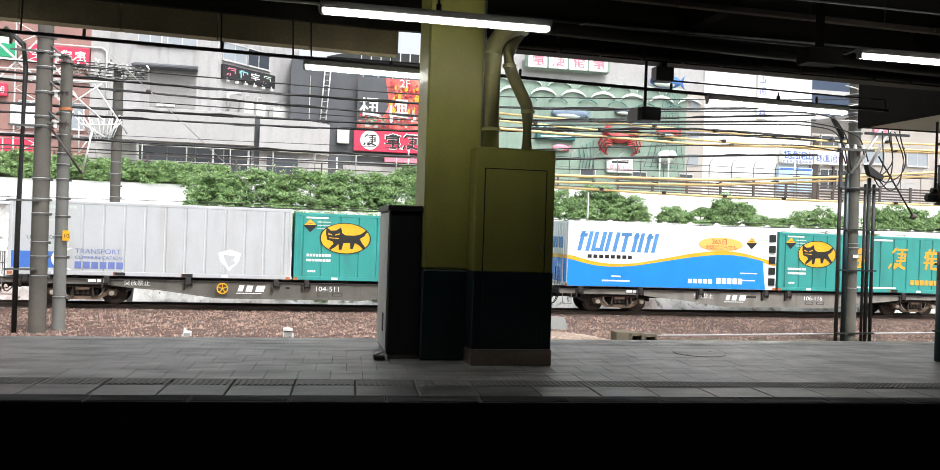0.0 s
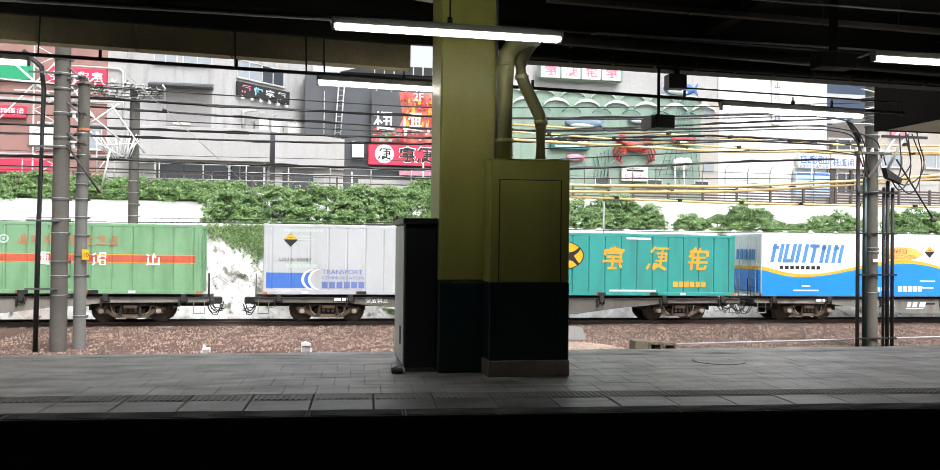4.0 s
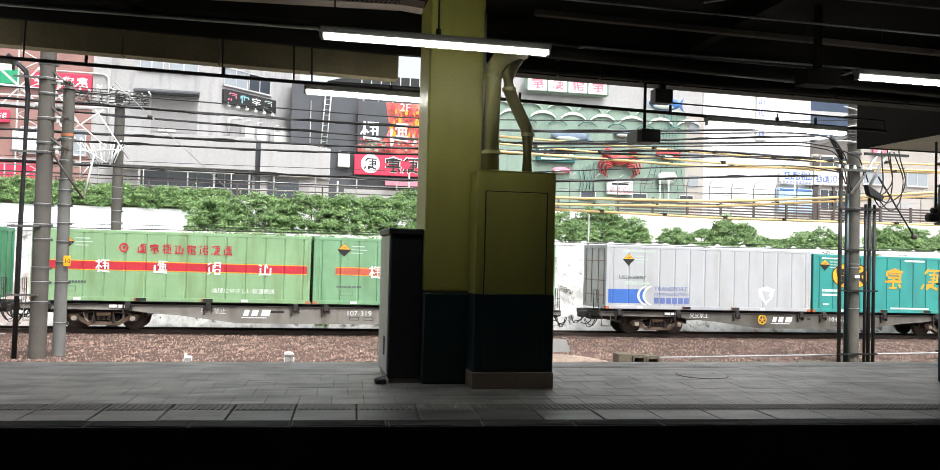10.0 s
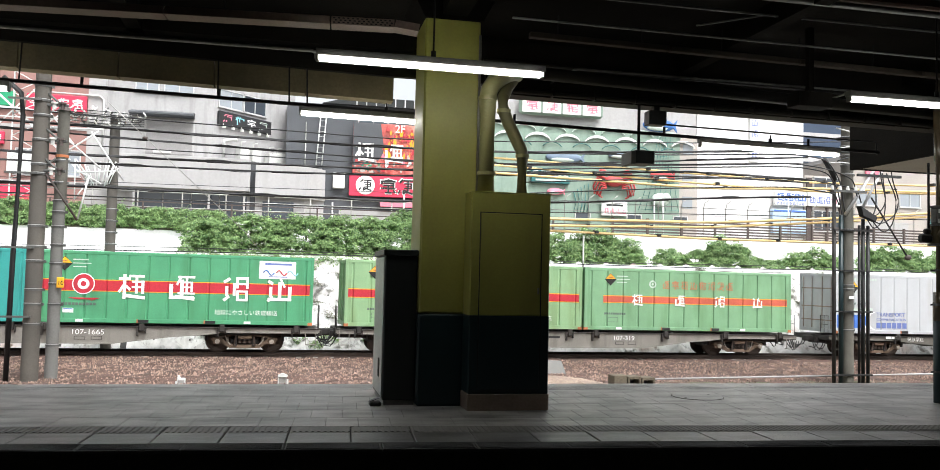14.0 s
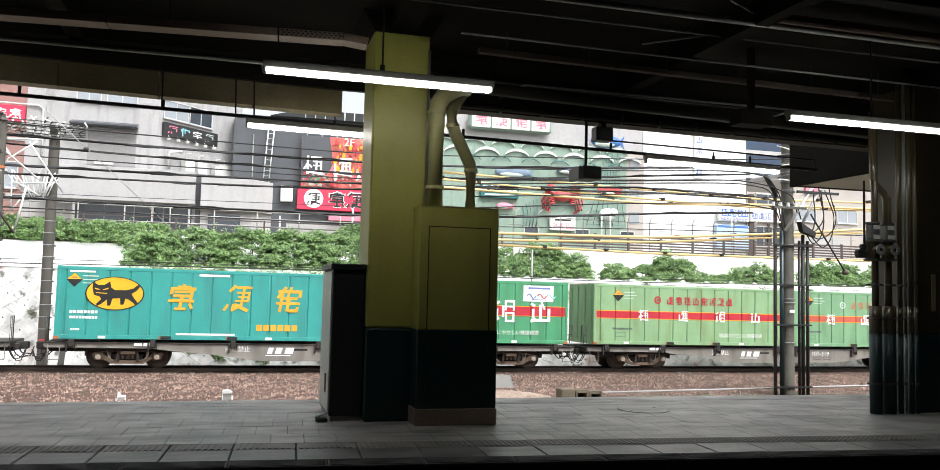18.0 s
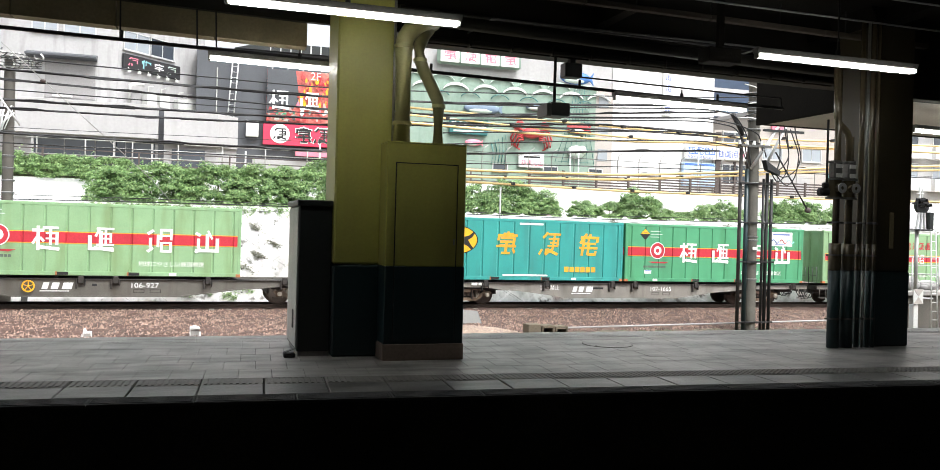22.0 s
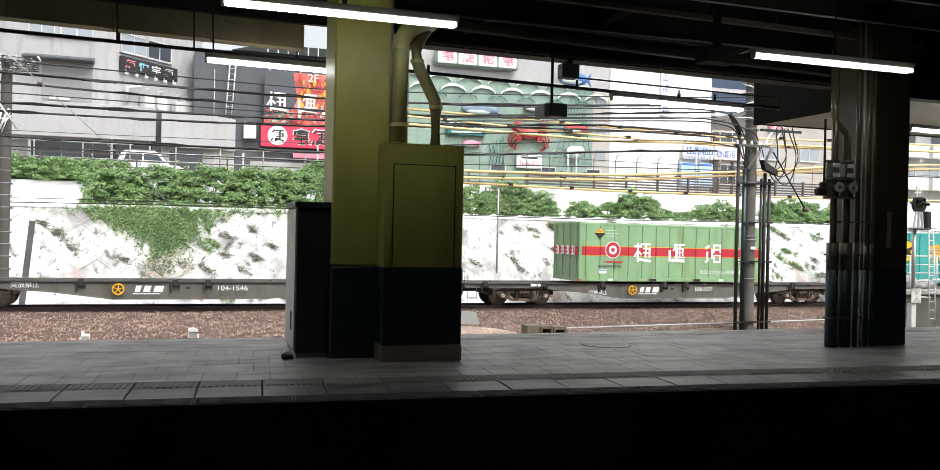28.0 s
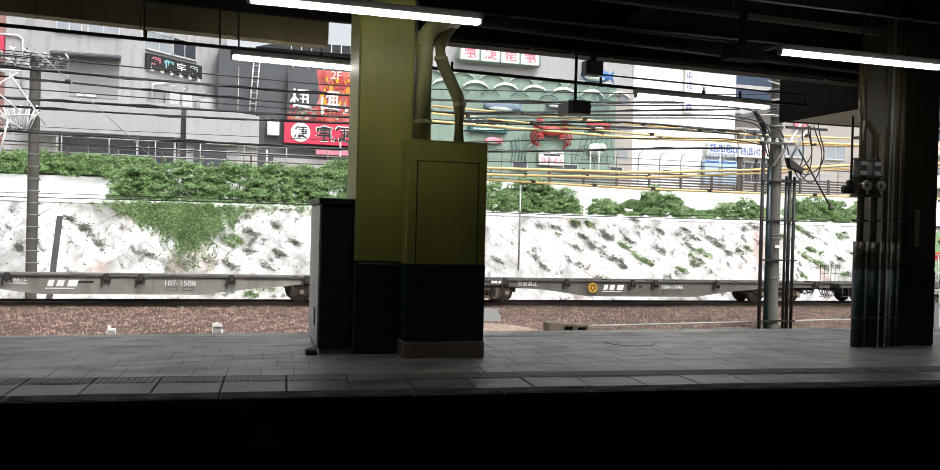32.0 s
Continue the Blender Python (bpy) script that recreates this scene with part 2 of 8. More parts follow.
M = dict(
    olive=mat("olive_paint", (0.335, 0.325, 0.075), 0.45, var=0.10, grain=0.05, bump=0.05, dirt=(0.20, 0.18, 0.06), dirt_amt=0.35, streak=True),
    # column casing colour with the lack of light painted in, faint streaks over it
    brown=mat("shaded_brown_paint", (0.036, 0.029, 0.014), 0.5, var=0.2, grain=0.1, bump=0.08, dirt=(0.03, 0.026, 0.02), dirt_amt=0.6, streak=True),
    brown_gloss=mat("glossy_brown_pipe_paint", (0.085, 0.068, 0.04), 0.2, var=0.15, grain=0.05, bump=0.03),
    # lighter copy of the navy base paint, skylight from the left put in
    lit_teal_pipe=mat("lit_blue_green_pipe_paint", (0.010, 0.030, 0.034), 0.5, var=0.15, grain=0.05, bump=0.03),
    navy=mat("dark_blue_green_paint", (0.007, 0.022, 0.026), 0.4, var=0.15, grain=0.08, bump=0.05),
    dark_metal=mat("dark_grey_enamel", (0.012, 0.015, 0.015), 0.45, var=0.2, grain=0.1, bump=0.05),
    # grey of the switch box side, raised to hold the light from the left
    lit_side_grey=mat("side_lit_grey_enamel", (0.50, 0.51, 0.48), 0.45, var=0.1, bump=0.04),
    kick=mat("worn_steel_kickplate", (0.30, 0.23, 0.19), 0.5, metal=0.3, var=0.25, bump=0.1),
    # darkness of the canopy underside is put into this near-black, low-gloss colour
    ceiling=mat("near_black_ceiling_paint", (0.008, 0.007, 0.0055), 0.9, var=0.3, bump=0.2, spec=0.1),
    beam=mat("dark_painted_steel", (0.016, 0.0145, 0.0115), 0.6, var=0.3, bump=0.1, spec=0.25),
    pale_beam=mat("grimy_cream_panel", (0.225, 0.185, 0.105), 0.6, var=0.15, dirt=(0.13, 0.105, 0.06), dirt_amt=0.5, streak=True),
    dusty_pink=mat("dusty_beige_tray", (0.20, 0.145, 0.115), 0.6, var=0.2, bump=0.05),
    duct_brown=mat("dusty_brown_duct", (0.062, 0.05, 0.038), 0.6, var=0.25, bump=0.05),
    soffit=mat("pale_soffit", (0.50, 0.46, 0.40), 0.7, var=0.1),
    pipe=mat("cream_pipe_paint", (0.36, 0.34, 0.15), 0.4, var=0.12, grain=0.05, bump=0.04),
    # darker copy of the cream pipe paint, with the back-lit shade in it
    shaded_pipe=mat("shaded_cream_pipe_paint", (0.20, 0.185, 0.085), 0.4, var=0.15, grain=0.05, bump=0.04),
    conduit=mat("galvanised_conduit", (0.30, 0.30, 0.28), 0.4, metal=0.6, var=0.2),
    black=mat("black_rubber", (0.009, 0.009, 0.0095), 0.6, var=0.2, bump=0.05),
    tube=mat("lit_fluorescent_tube", (0.9, 0.9, 0.9), 0.3, var=0, grain=0, bump=0, emit=(1.0, 0.98, 0.92, 6.5)),
    lamp_body=mat("lamp_batten", (0.10, 0.10, 0.09), 0.5, var=0.1),
    white_plastic=mat("white_plastic", (0.75, 0.75, 0.72), 0.45, var=0.08, bump=0.03),
    paver=mat("worn_platform_paver", (0.385, 0.375, 0.36), 0.40, var=0.25, scale=2.0, grain=0.2, gscale=60, bump=0.3, rand=0.05, dirt=(0.145, 0.137, 0.128), dirt_amt=0.85, place=True),
    edge_slab=mat("platform_edge_slab", (0.155, 0.152, 0.146), 0.40, var=0.3, scale=1.5, grain=0.2, gscale=50, bump=0.25, rand=0.1, dirt=(0.055, 0.053, 0.05), dirt_amt=0.85, place=True),
    tactile=mat("worn_tactile_paving", (0.22, 0.215, 0.195), 0.6, var=0.3, grain=0.15, bump=0.2, rand=0.1),
    rough_edge=mat("ribbed_edge_strip", (0.09, 0.09, 0.088), 0.75, var=0.25, grain=0.25, gscale=80, bump=0.5),
    concrete=mat("grey_concrete", (0.30, 0.29, 0.275), 0.85, var=0.18, grain=0.12, bump=0.3, dirt=(0.15, 0.145, 0.13), dirt_amt=0.6, streak=True),
    dark_concrete=mat("deep_grey_concrete", (0.06, 0.058, 0.055), 0.9, var=0.3, bump=0.3),
    pole=mat("spun_concrete_pole", (0.086, 0.077, 0.066), 0.8, var=0.15, grain=0.1, bump=0.15, dirt=(0.075, 0.072, 0.065), dirt_amt=0.6, streak=True),
    old_pole=mat("weathered_concrete_pole", (0.10, 0.094, 0.079), 0.8, var=0.2, grain=0.12, bump=0.15, dirt=(0.05, 0.048, 0.042), dirt_amt=0.6, streak=True),
    pale_pole=mat("pale_concrete_pole", (0.15, 0.147, 0.138), 0.8, var=0.12, grain=0.1, bump=0.15, dirt=(0.11, 0.11, 0.10), dirt_amt=0.5, streak=True),
    stained=mat("damp_stained_concrete", (0.085, 0.078, 0.066), 0.9, var=0.3, scale=0.7, grain=0.2, bump=0.4, dirt=(0.035, 0.033, 0.028), dirt_amt=0.8, streak=True),
    trough=mat("mossy_brown_concrete", (0.12, 0.10, 0.07), 0.9, var=0.25, grain=0.2, bump=0.4, dirt=(0.06, 0.058, 0.04), dirt_amt=0.6),
    rust=mat("rusty_orange_steel", (0.42, 0.14, 0.055), 0.7, var=0.3, bump=0.15),
    dull_band=mat("dull_steel_band", (0.10, 0.10, 0.095), 0.5, metal=0.4, var=0.2),
    steel_band=mat("galvanised_band", (0.5, 0.5, 0.5), 0.45, metal=0.7, var=0.15),
    rail=mat("rusty_rail_steel", (0.075, 0.055, 0.045), 0.55, metal=0.5, var=0.25, bump=0.1),
    sleeper=mat("concrete_sleeper", (0.25, 0.23, 0.21), 0.85, var=0.2),
    gravel=mat("rust_brown_ballast", (0.085, 0.047, 0.036), 0.95, var=0.25, scale=0.6, grain=0.6, gscale=14, bump=1.0, dirt=(0.08, 0.062, 0.05), dirt_amt=0.7),
    pale_gravel=mat("pale_fine_gravel", (0.27, 0.205, 0.16), 0.95, var=0.25, scale=1.5, grain=0.5, gscale=22, bump=0.9),
    weedy=mat("weedy_trackside_earth", (0.085, 0.075, 0.052), 0.95, var=0.35, scale=1.5, grain=0.4, gscale=12, bump=0.8, dirt=(0.07, 0.095, 0.04), dirt_amt=0.8),
    ground=mat("weedy_earth", (0.22, 0.20, 0.15), 0.95, var=0.25, scale=0.5, grain=0.35, gscale=9, bump=0.6),
    white_wall=lime_mat("lime_white_block"),
    parapet=mat("lime_washed_parapet", (0.80, 0.80, 0.79), 0.85, var=0.05, scale=0.8, grain=0.06, gscale=10, bump=0.15, dirt=(0.55, 0.54, 0.51), dirt_amt=0.3),
    joint=mat("mossy_mortar_joint", (0.40, 0.39, 0.36), 0.9, var=0.3, scale=0.5, bump=0.3, dirt=(0.12, 0.12, 0.09), dirt_amt=0.9),
    asphalt=mat("asphalt", (0.055, 0.055, 0.055), 0.9, var=0.2, bump=0.4),
    bark=mat("brown_bark", (0.12, 0.085, 0.055), 0.9, var=0.3, bump=0.4),
    stones=leaf_mat("mixed_ballast_stones", (0.018, 0.010, 0.008), (0.44, 0.295, 0.23)),
    leaves=leaf_mat("hedge_leaves", (0.028, 0.095, 0.024), (0.37, 0.535, 0.215)),
    vine=leaf_mat("vine_leaves", (0.085, 0.175, 0.055), (0.42, 0.55, 0.265)),
    dry_vine=leaf_mat("dry_vine_leaves", (0.12, 0.125, 0.09), (0.30, 0.30, 0.22)),
    # freight stock
    wagon=mat("grey_wagon_paint", (0.215, 0.20, 0.177), 0.6, var=0.15, grain=0.1, bump=0.1, dirt=(0.085, 0.075, 0.058), dirt_amt=0.6, streak=True),
    wagon_dark=mat("dark_wagon_paint", (0.115, 0.107, 0.092), 0.6, var=0.18, grain=0.1, bump=0.1, dirt=(0.06, 0.048, 0.036), dirt_amt=0.6, streak=True),
    shutter=mat("grey_steel_shutter", (0.29, 0.28, 0.28), 0.6, var=0.08, scale=0.3, bump=0.1),
    faint_ink=mat("faint_dark_stencil", (0.10, 0.13, 0.11), 0.6, var=0.2, bump=0),
    bogie=mat("oily_bogie_steel", (0.022, 0.019, 0.017), 0.7, var=0.3, bump=0.2, dirt=(0.06, 0.042, 0.03), dirt_amt=0.4),
    bframe=mat("rusty_bogie_frame", (0.15, 0.105, 0.072), 0.75, var=0.3, bump=0.2, dirt=(0.03, 0.025, 0.02), dirt_amt=0.6),
    wheel=mat("dusty_brown_wheel", (0.085, 0.068, 0.055), 0.75, var=0.3, bump=0.2, dirt=(0.03, 0.025, 0.02), dirt_amt=0.5),
    hub=mat("greasy_axle_cap", (0.34, 0.30, 0.25), 0.6, var=0.2),
    c_grey=mat("silver_grey_container", (0.46, 0.475, 0.49), 0.45, var=0.05, grain=0.04, bump=0.03, dirt=(0.36, 0.34, 0.32), dirt_amt=0.4, streak=True),
    c_teal=mat("teal_container", (0.042, 0.30, 0.27), 0.42, var=0.07, grain=0.05, bump=0.03, dirt=(0.05, 0.16, 0.15), dirt_amt=0.4, streak=True),
    c_olive=mat("faded_light_green_container", (0.235, 0.385, 0.205), 0.5, var=0.08, grain=0.06, bump=0.04, dirt=(0.16, 0.22, 0.08), dirt_amt=0.55, streak=True),
    c_green=mat("green_container", (0.075, 0.30, 0.15), 0.5, var=0.08, grain=0.06, bump=0.04, dirt=(0.05, 0.19, 0.08), dirt_amt=0.5, streak=True),
    c_faded=mat("chalky_green_container", (0.185, 0.35, 0.195), 0.55, var=0.10, grain=0.06, bump=0.04, dirt=(0.10, 0.22, 0.09), dirt_amt=0.55, streak=True),
    c_white=mat("white_container", (0.82, 0.83, 0.84), 0.4, var=0.03, grain=0.03, bump=0.02, dirt=(0.6, 0.6, 0.58), dirt_amt=0.3, streak=True),
    blue=mat("bright_blue_livery", (0.018, 0.25, 0.80), 0.4, var=0.04, grain=0.03, bump=0.02),
    sky_blue=mat("pale_blue_lettering", (0.085, 0.26, 0.56), 0.45, var=0.06, bump=0),
    s_blue=mat("mid_blue_livery", (0.06, 0.16, 0.50), 0.4, var=0.05, bump=0.02),
    lav=mat("lavender_lettering", (0.14, 0.19, 0.44), 0.5, var=0.05, bump=0),
    yellow=mat("amber_livery", (0.80, 0.42, 0.02), 0.45, var=0.06, bump=0.02),
    soft_amber=mat("soft_amber_livery", (0.86, 0.50, 0.13), 0.45, var=0.06, bump=0.02),
    orange_y=mat("orange_lettering", (0.80, 0.36, 0.03), 0.5, var=0.08, bump=0),
    red=mat("red_livery", (0.47, 0.025, 0.042), 0.5, var=0.08, bump=0.02),
    faded_band=mat("faded_red_band", (0.50, 0.10, 0.06), 0.55, var=0.12, bump=0.02),
    faint_red=mat("faded_red_lettering", (0.42, 0.20, 0.10), 0.6, var=0.15, bump=0),
    ink=mat("black_livery", (0.015, 0.015, 0.015), 0.5, var=0.1, bump=0),
    white=mat("white_lettering", (0.80, 0.80, 0.78), 0.5, var=0.05, bump=0),
    pale=mat("pale_lettering", (0.50, 0.58, 0.52), 0.5, var=0.05, bump=0),
    # town
    # charcoal, brick and sign red are lifted to hold the haze in their colour
    b_grey=mat("grey_rendered_facade", (0.385, 0.378, 0.38), 0.85, var=0.08, scale=0.3, grain=0.05, gscale=6, bump=0.1, dirt=(0.20, 0.195, 0.185), dirt_amt=0.5, streak=True),
    b_light=mat("light_grey_render", (0.405, 0.395, 0.395), 0.85, var=0.06, scale=0.3, grain=0.05, gscale=6, bump=0.1, dirt=(0.32, 0.31, 0.30), dirt_amt=0.4, streak=True),
    b_dark=mat("charcoal_cladding", (0.075, 0.08, 0.09), 0.6, var=0.15, scale=0.4, bump=0.1),
    b_brick=mat("red_brown_tile_facade", (0.30, 0.165, 0.145), 0.7, var=0.12, scale=0.5, bump=0.1),
    b_green=mat("sea_green_facade", (0.225, 0.305, 0.25), 0.75, var=0.07, scale=0.3, grain=0.05, gscale=6, bump=0.1, dirt=(0.12, 0.19, 0.15), dirt_amt=0.4, streak=True),
    b_white=mat("white_tile_facade", (0.755, 0.745, 0.735), 0.6, var=0.04, scale=0.3, bump=0.05),
    b_navy=mat("dark_blue_curtain_wall", (0.03, 0.05, 0.09), 0.3, var=0.15, scale=0.4),
    b_taupe=mat("taupe_render", (0.42, 0.38, 0.35), 0.85, var=0.08, scale=0.3, bump=0.1),
    sign_red=mat("red_sign_panel", (0.60, 0.035, 0.085), 0.5, var=0.05, bump=0),
    picture=mat("printed_picture_panel", (0.50, 0.10, 0.085), 0.5, var=0.5, scale=1.6, grain=0.35, gscale=7, bump=0, dirt=(0.62, 0.36, 0.26), dirt_amt=0.9),
    sign_pink=mat("pink_sign_panel", (0.80, 0.22, 0.30), 0.5, var=0.05, bump=0),
    sign_black=mat("black_sign_panel", (0.02, 0.02, 0.022), 0.5, var=0.05, bump=0),
    sign_green=mat("green_sign_panel", (0.02, 0.30, 0.14), 0.5, var=0.05, bump=0),
    sign_teal=mat("dark_teal_sign_panel", (0.02, 0.13, 0.13), 0.5, var=0.05, bump=0),
    pale_blue=mat("pale_blue_panel", (0.42, 0.56, 0.72), 0.5, var=0.06, bump=0),
    cyan=mat("cyan_panel", (0.25, 0.55, 0.60), 0.5, var=0.05, bump=0),
    crab=mat("glossy_crab_red", (0.46, 0.055, 0.055), 0.55, var=0.1, bump=0.05),
    fish_blue=mat("blue_painted_relief", (0.05, 0.16, 0.42), 0.5, var=0.1),
    fish_grey=mat("grey_blue_relief", (0.16, 0.22, 0.30), 0.5, var=0.1),
    glass=glass_mat("window_glass", (0.05, 0.06, 0.075)),
    glass_pale=glass_mat("pale_curtained_glass", (0.30, 0.33, 0.36), 0.1),
    frame_alu=mat("aluminium_frame", (0.55, 0.55, 0.55), 0.4, metal=0.3, var=0.05),
    lattice=mat("white_painted_steel", (0.60, 0.61, 0.60), 0.5, var=0.08),
    wire=mat("black_cable", (0.015, 0.015, 0.016), 0.6, var=0.1, bump=0),
    y_wire=mat("yellow_cable_sleeve", (0.76, 0.56, 0.25), 0.5, var=0.1, bump=0),
    fence=mat("brown_steel_fence", (0.07, 0.052, 0.047), 0.6, var=0.15),
    ac=mat("off_white_machine", (0.55, 0.55, 0.53), 0.5, var=0.08),
)


# ---- mesh helpers ----
class Geo:
    """Collects vertices and faces of one part."""
    def __init__(self):
        self.v, self.f, self.s = [], [], []

    def add(self, verts, faces, smooth=False):
        k = len(self.v)
        self.v += [tuple(p) for p in verts]
        self.f += [tuple(i + k for i in f) for f in faces]
        self.s += [smooth] * len(faces)
        return self

    def box(self, x0, x1, y0, y1, z0, z1, c=0.0):
        """A box, its long edges chamfered by c."""
        if c <= 0:
            v = [(x, y, z) for x in (x0, x1) for y in (y0, y1) for z in (z0, z1)]
            return self.add(v, [(0, 1, 3, 2), (4, 6, 7, 5), (0, 4, 5, 1), (2, 3, 7, 6), (0, 2, 6, 4), (1, 5, 7, 3)])
        c = min(c, (x1 - x0) * 0.45, (y1 - y0) * 0.45, (z1 - z0) * 0.45)
        v, f = [], []
        lo, hi = (x0, y0, z0), (x1, y1, z1)
        idx = {}
        for sx in (0, 1):
            for sy in (0, 1):
                for sz in (0, 1):
                    for ax in range(3):
                        p = []
                        for a, s in enumerate((sx, sy, sz)):
                            edge = hi[a] if s else lo[a]
                            p.append(edge if a == ax else edge + (-c if s else c))
                        idx[sx, sy, sz, ax] = len(v)
                        v.append(p)
        for ax in range(3):
            b1, b2 = [a for a in range(3) if a != ax]
            for s in (0, 1):
                q = []
                for u, w in ((0, 0), (1, 0), (1, 1), (0, 1)):
                    k = [0, 0, 0]
                    k[ax], k[b1], k[b2] = s, u, w
                    q.append(idx[(*k, ax)])
                f.append(tuple(q))
            for u in (0, 1):
                for w in (0, 1):
                    k0, k1 = [0, 0, 0], [0, 0, 0]
                    k0[b1], k0[b2], k1[b1], k1[b2] = u, w, u, w
                    k1[ax] = 1
                    f.append((idx[(*k0, b1)], idx[(*k1, b1)], idx[(*k1, b2)], idx[(*k0, b2)]))
        for sx in (0, 1):
            for sy in (0, 1):
                for sz in (0, 1):
                    f.append(tuple(idx[sx, sy, sz, a] for a in range(3)))
        return self.add(v, f)

    def rod(self, a, b, r, r2=None, n=10, caps=True):
        """A round bar from a to b."""
        a, b, r2 = Vector(a), Vector(b), r if r2 is None else r2
        d = (b - a).normalized()
        u = d.orthogonal().normalized()
        w = d.cross(u)
        ring = [(math.cos(2 * math.pi * i / n), math.sin(2 * math.pi * i / n)) for i in range(n)]
        v = [a + (u * c + w * s) * r for c, s in ring] + [b + (u * c + w * s) * r2 for c, s in ring]
        self.add(v, [(i, (i + 1) % n, n + (i + 1) % n, n + i) for i in range(n)], True)
        if caps:
            self.add(v, [tuple(range(n))[::-1], tuple(range(n, 2 * n))])
        return self

    def tube(self, pts, r, n=6):
        """A round tube through points."""
        pts = [Vector(p) for p in pts]
        v, f = [], []
        for k, p in enumerate(pts):
            d = (pts[min(k + 1, len(pts) - 1)] - pts[max(k - 1, 0)]).normalized()
            u = d.cross(Vector((0, 0, 1)))
            u = (u if u.length > 1e-3 else d.cross(Vector((0, 1, 0)))).normalized()
            w = d.cross(u)
            v += [p + (u * math.cos(2 * math.pi * i / n) + w * math.sin(2 * math.pi * i / n)) * r for i in range(n)]
        for k in range(len(pts) - 1):
            f += [(k * n + i, k * n + (i + 1) % n, (k + 1) * n + (i + 1) % n, (k + 1) * n + i) for i in range(n)]
        f += [tuple(range(n))[::-1], tuple(range((len(pts) - 1) * n, len(pts) * n))]
        return self.add(v, f, True)

    def slab(self, outline, axis, a, b):
        """A flat outline extruded from a to b along an axis: x takes (y, z), y takes (x, z), z takes (x, y)."""
        n = len(outline)
        put = {"x": lambda p, t: (t, p[0], p[1]), "y": lambda p, t: (p[0], t, p[1]), "z": lambda p, t: (p[0], p[1], t)}[axis]
        v = [put(p, a) for p in outline] + [put(p, b) for p in outline]
        return self.add(v, [tuple(range(n))[::-1], tuple(range(n, 2 * n))] + [(i, (i + 1) % n, n + (i + 1) % n, n + i) for i in range(n)])

    def ring(self, cx, cz, r0, r1, y0, y1, n=24):
        """A flat ring that faces along y."""
        v = []
        for y in (y0, y1):
            for r in (r0, r1):
                v += [(cx + r * math.cos(2 * math.pi * i / n), y, cz + r * math.sin(2 * math.pi * i / n)) for i in range(n)]
        f = []
        for i in range(n):
            j = (i + 1) % n
            f += [(i, j, n + j, n + i), (2 * n + i, 3 * n + i, 3 * n + j, 2 * n + j), (n + i, n + j, 3 * n + j, 3 * n + i), (i, 2 * n + i, 2 * n + j, j)]
        return self.add(v, f)

    def ball(self, c, r, n=10, m=6):
        """An ellipsoid; r is one radius or three."""
        rx, ry, rz = r if isinstance(r, tuple) else (r, r, r)
        v = [(c[0], c[1], c[2] - rz)]
        for k in range(1, m):
            t = -math.pi / 2 + math.pi * k / m
            v += [(c[0] + rx * math.cos(t) * math.cos(2 * math.pi * i / n), c[1] + ry * math.cos(t) * math.sin(2 * math.pi * i / n), c[2] + rz * math.sin(t)) for i in range(n)]
        v.append((c[0], c[1], c[2] + rz))
        f = [(0, 1 + (i + 1) % n, 1 + i) for i in range(n)]
        for k in range(m - 2):
            f += [(1 + k * n + i, 1 + k * n + (i + 1) % n, 1 + (k + 1) * n + (i + 1) % n, 1 + (k + 1) * n + i) for i in range(n)]
        f += [(len(v) - 1, 1 + (m - 2) * n + i, 1 + (m - 2) * n + (i + 1) % n) for i in range(n)]
        return self.add(v, f, True)

    def mesh(self, name, material):
        me = bpy.data.meshes.new(name)
        me.from_pydata(self.v, [], self.f)
        me.polygons.foreach_set("use_smooth", self.s)
        me.materials.append(material)
        me.update()
        return me


def fixed(me):
    """Turns every face outwards."""
    b = bmesh.new()
    b.from_mesh(me)
    bmesh.ops.recalc_face_normals(b, faces=b.faces)
    b.to_mesh(me)
    b.free()
    return me


def part(name, geo, material, parent=None, label="", at=None):
    """One mesh object under a thing or a part; without a parent it is a thing of its own."""
    ob = new(name, fixed(geo.mesh(name, material)))
    if parent is not None:
        ob.parent = parent
    if at is not None:
        ob.matrix_basis = at
    return tagged(ob, label)


def thing(name, label, category, at=None, group="", kind=""):
    ob = new(name)
    if at is not None:
        ob.matrix_basis = at
    return tagged(ob, label, category, group, kind)


def lettering(name, text, size, x, y, z, material, parent, squeeze=1.0, facing=-1):
    """Readable words that stand upright and face the platform."""
    cu = bpy.data.curves.new(name, "FONT")
    cu.body, cu.size, cu.extrude = text, size, 0.003
    tmp = bpy.data.objects.new(name, cu)
    scene.collection.objects.link(tmp)
    me = bpy.data.meshes.new_from_object(tmp.evaluated_get(bpy.context.evaluated_depsgraph_get()))
    bpy.data.objects.remove(tmp)
    me.transform(Matrix.Translation((x, y, z)) @ Matrix.Diagonal((squeeze, 1, 1, 1)) @ pose(0, 0, 0, 90, 0, 0))
    me.materials.clear()
    me.materials.append(material)
    ob = new(name, me)
    ob.parent = parent
    return ob


def strokes(g, x, z, w, h, y, pattern, shear=0.0):
    """A plain block figure in a w by h cell, in tenths of it: rows of four are bars, rows of five are slanting lines."""
    def put(px, pz):
        return (x + w * px / 10 + shear * h * pz / 10, z + h * pz / 10)
    for i, row in enumerate(pattern):
        y -= 0.0006
        if len(row) == 4:
            x0, x1, z0, z1 = row
            g.slab([put(x0, z0), put(x1, z0), put(x1, z1), put(x0, z1)], "y", y - 0.006, y)
        else:
            x0, z0, x1, z1, t = row
            d = math.hypot(x1 - x0, z1 - z0)
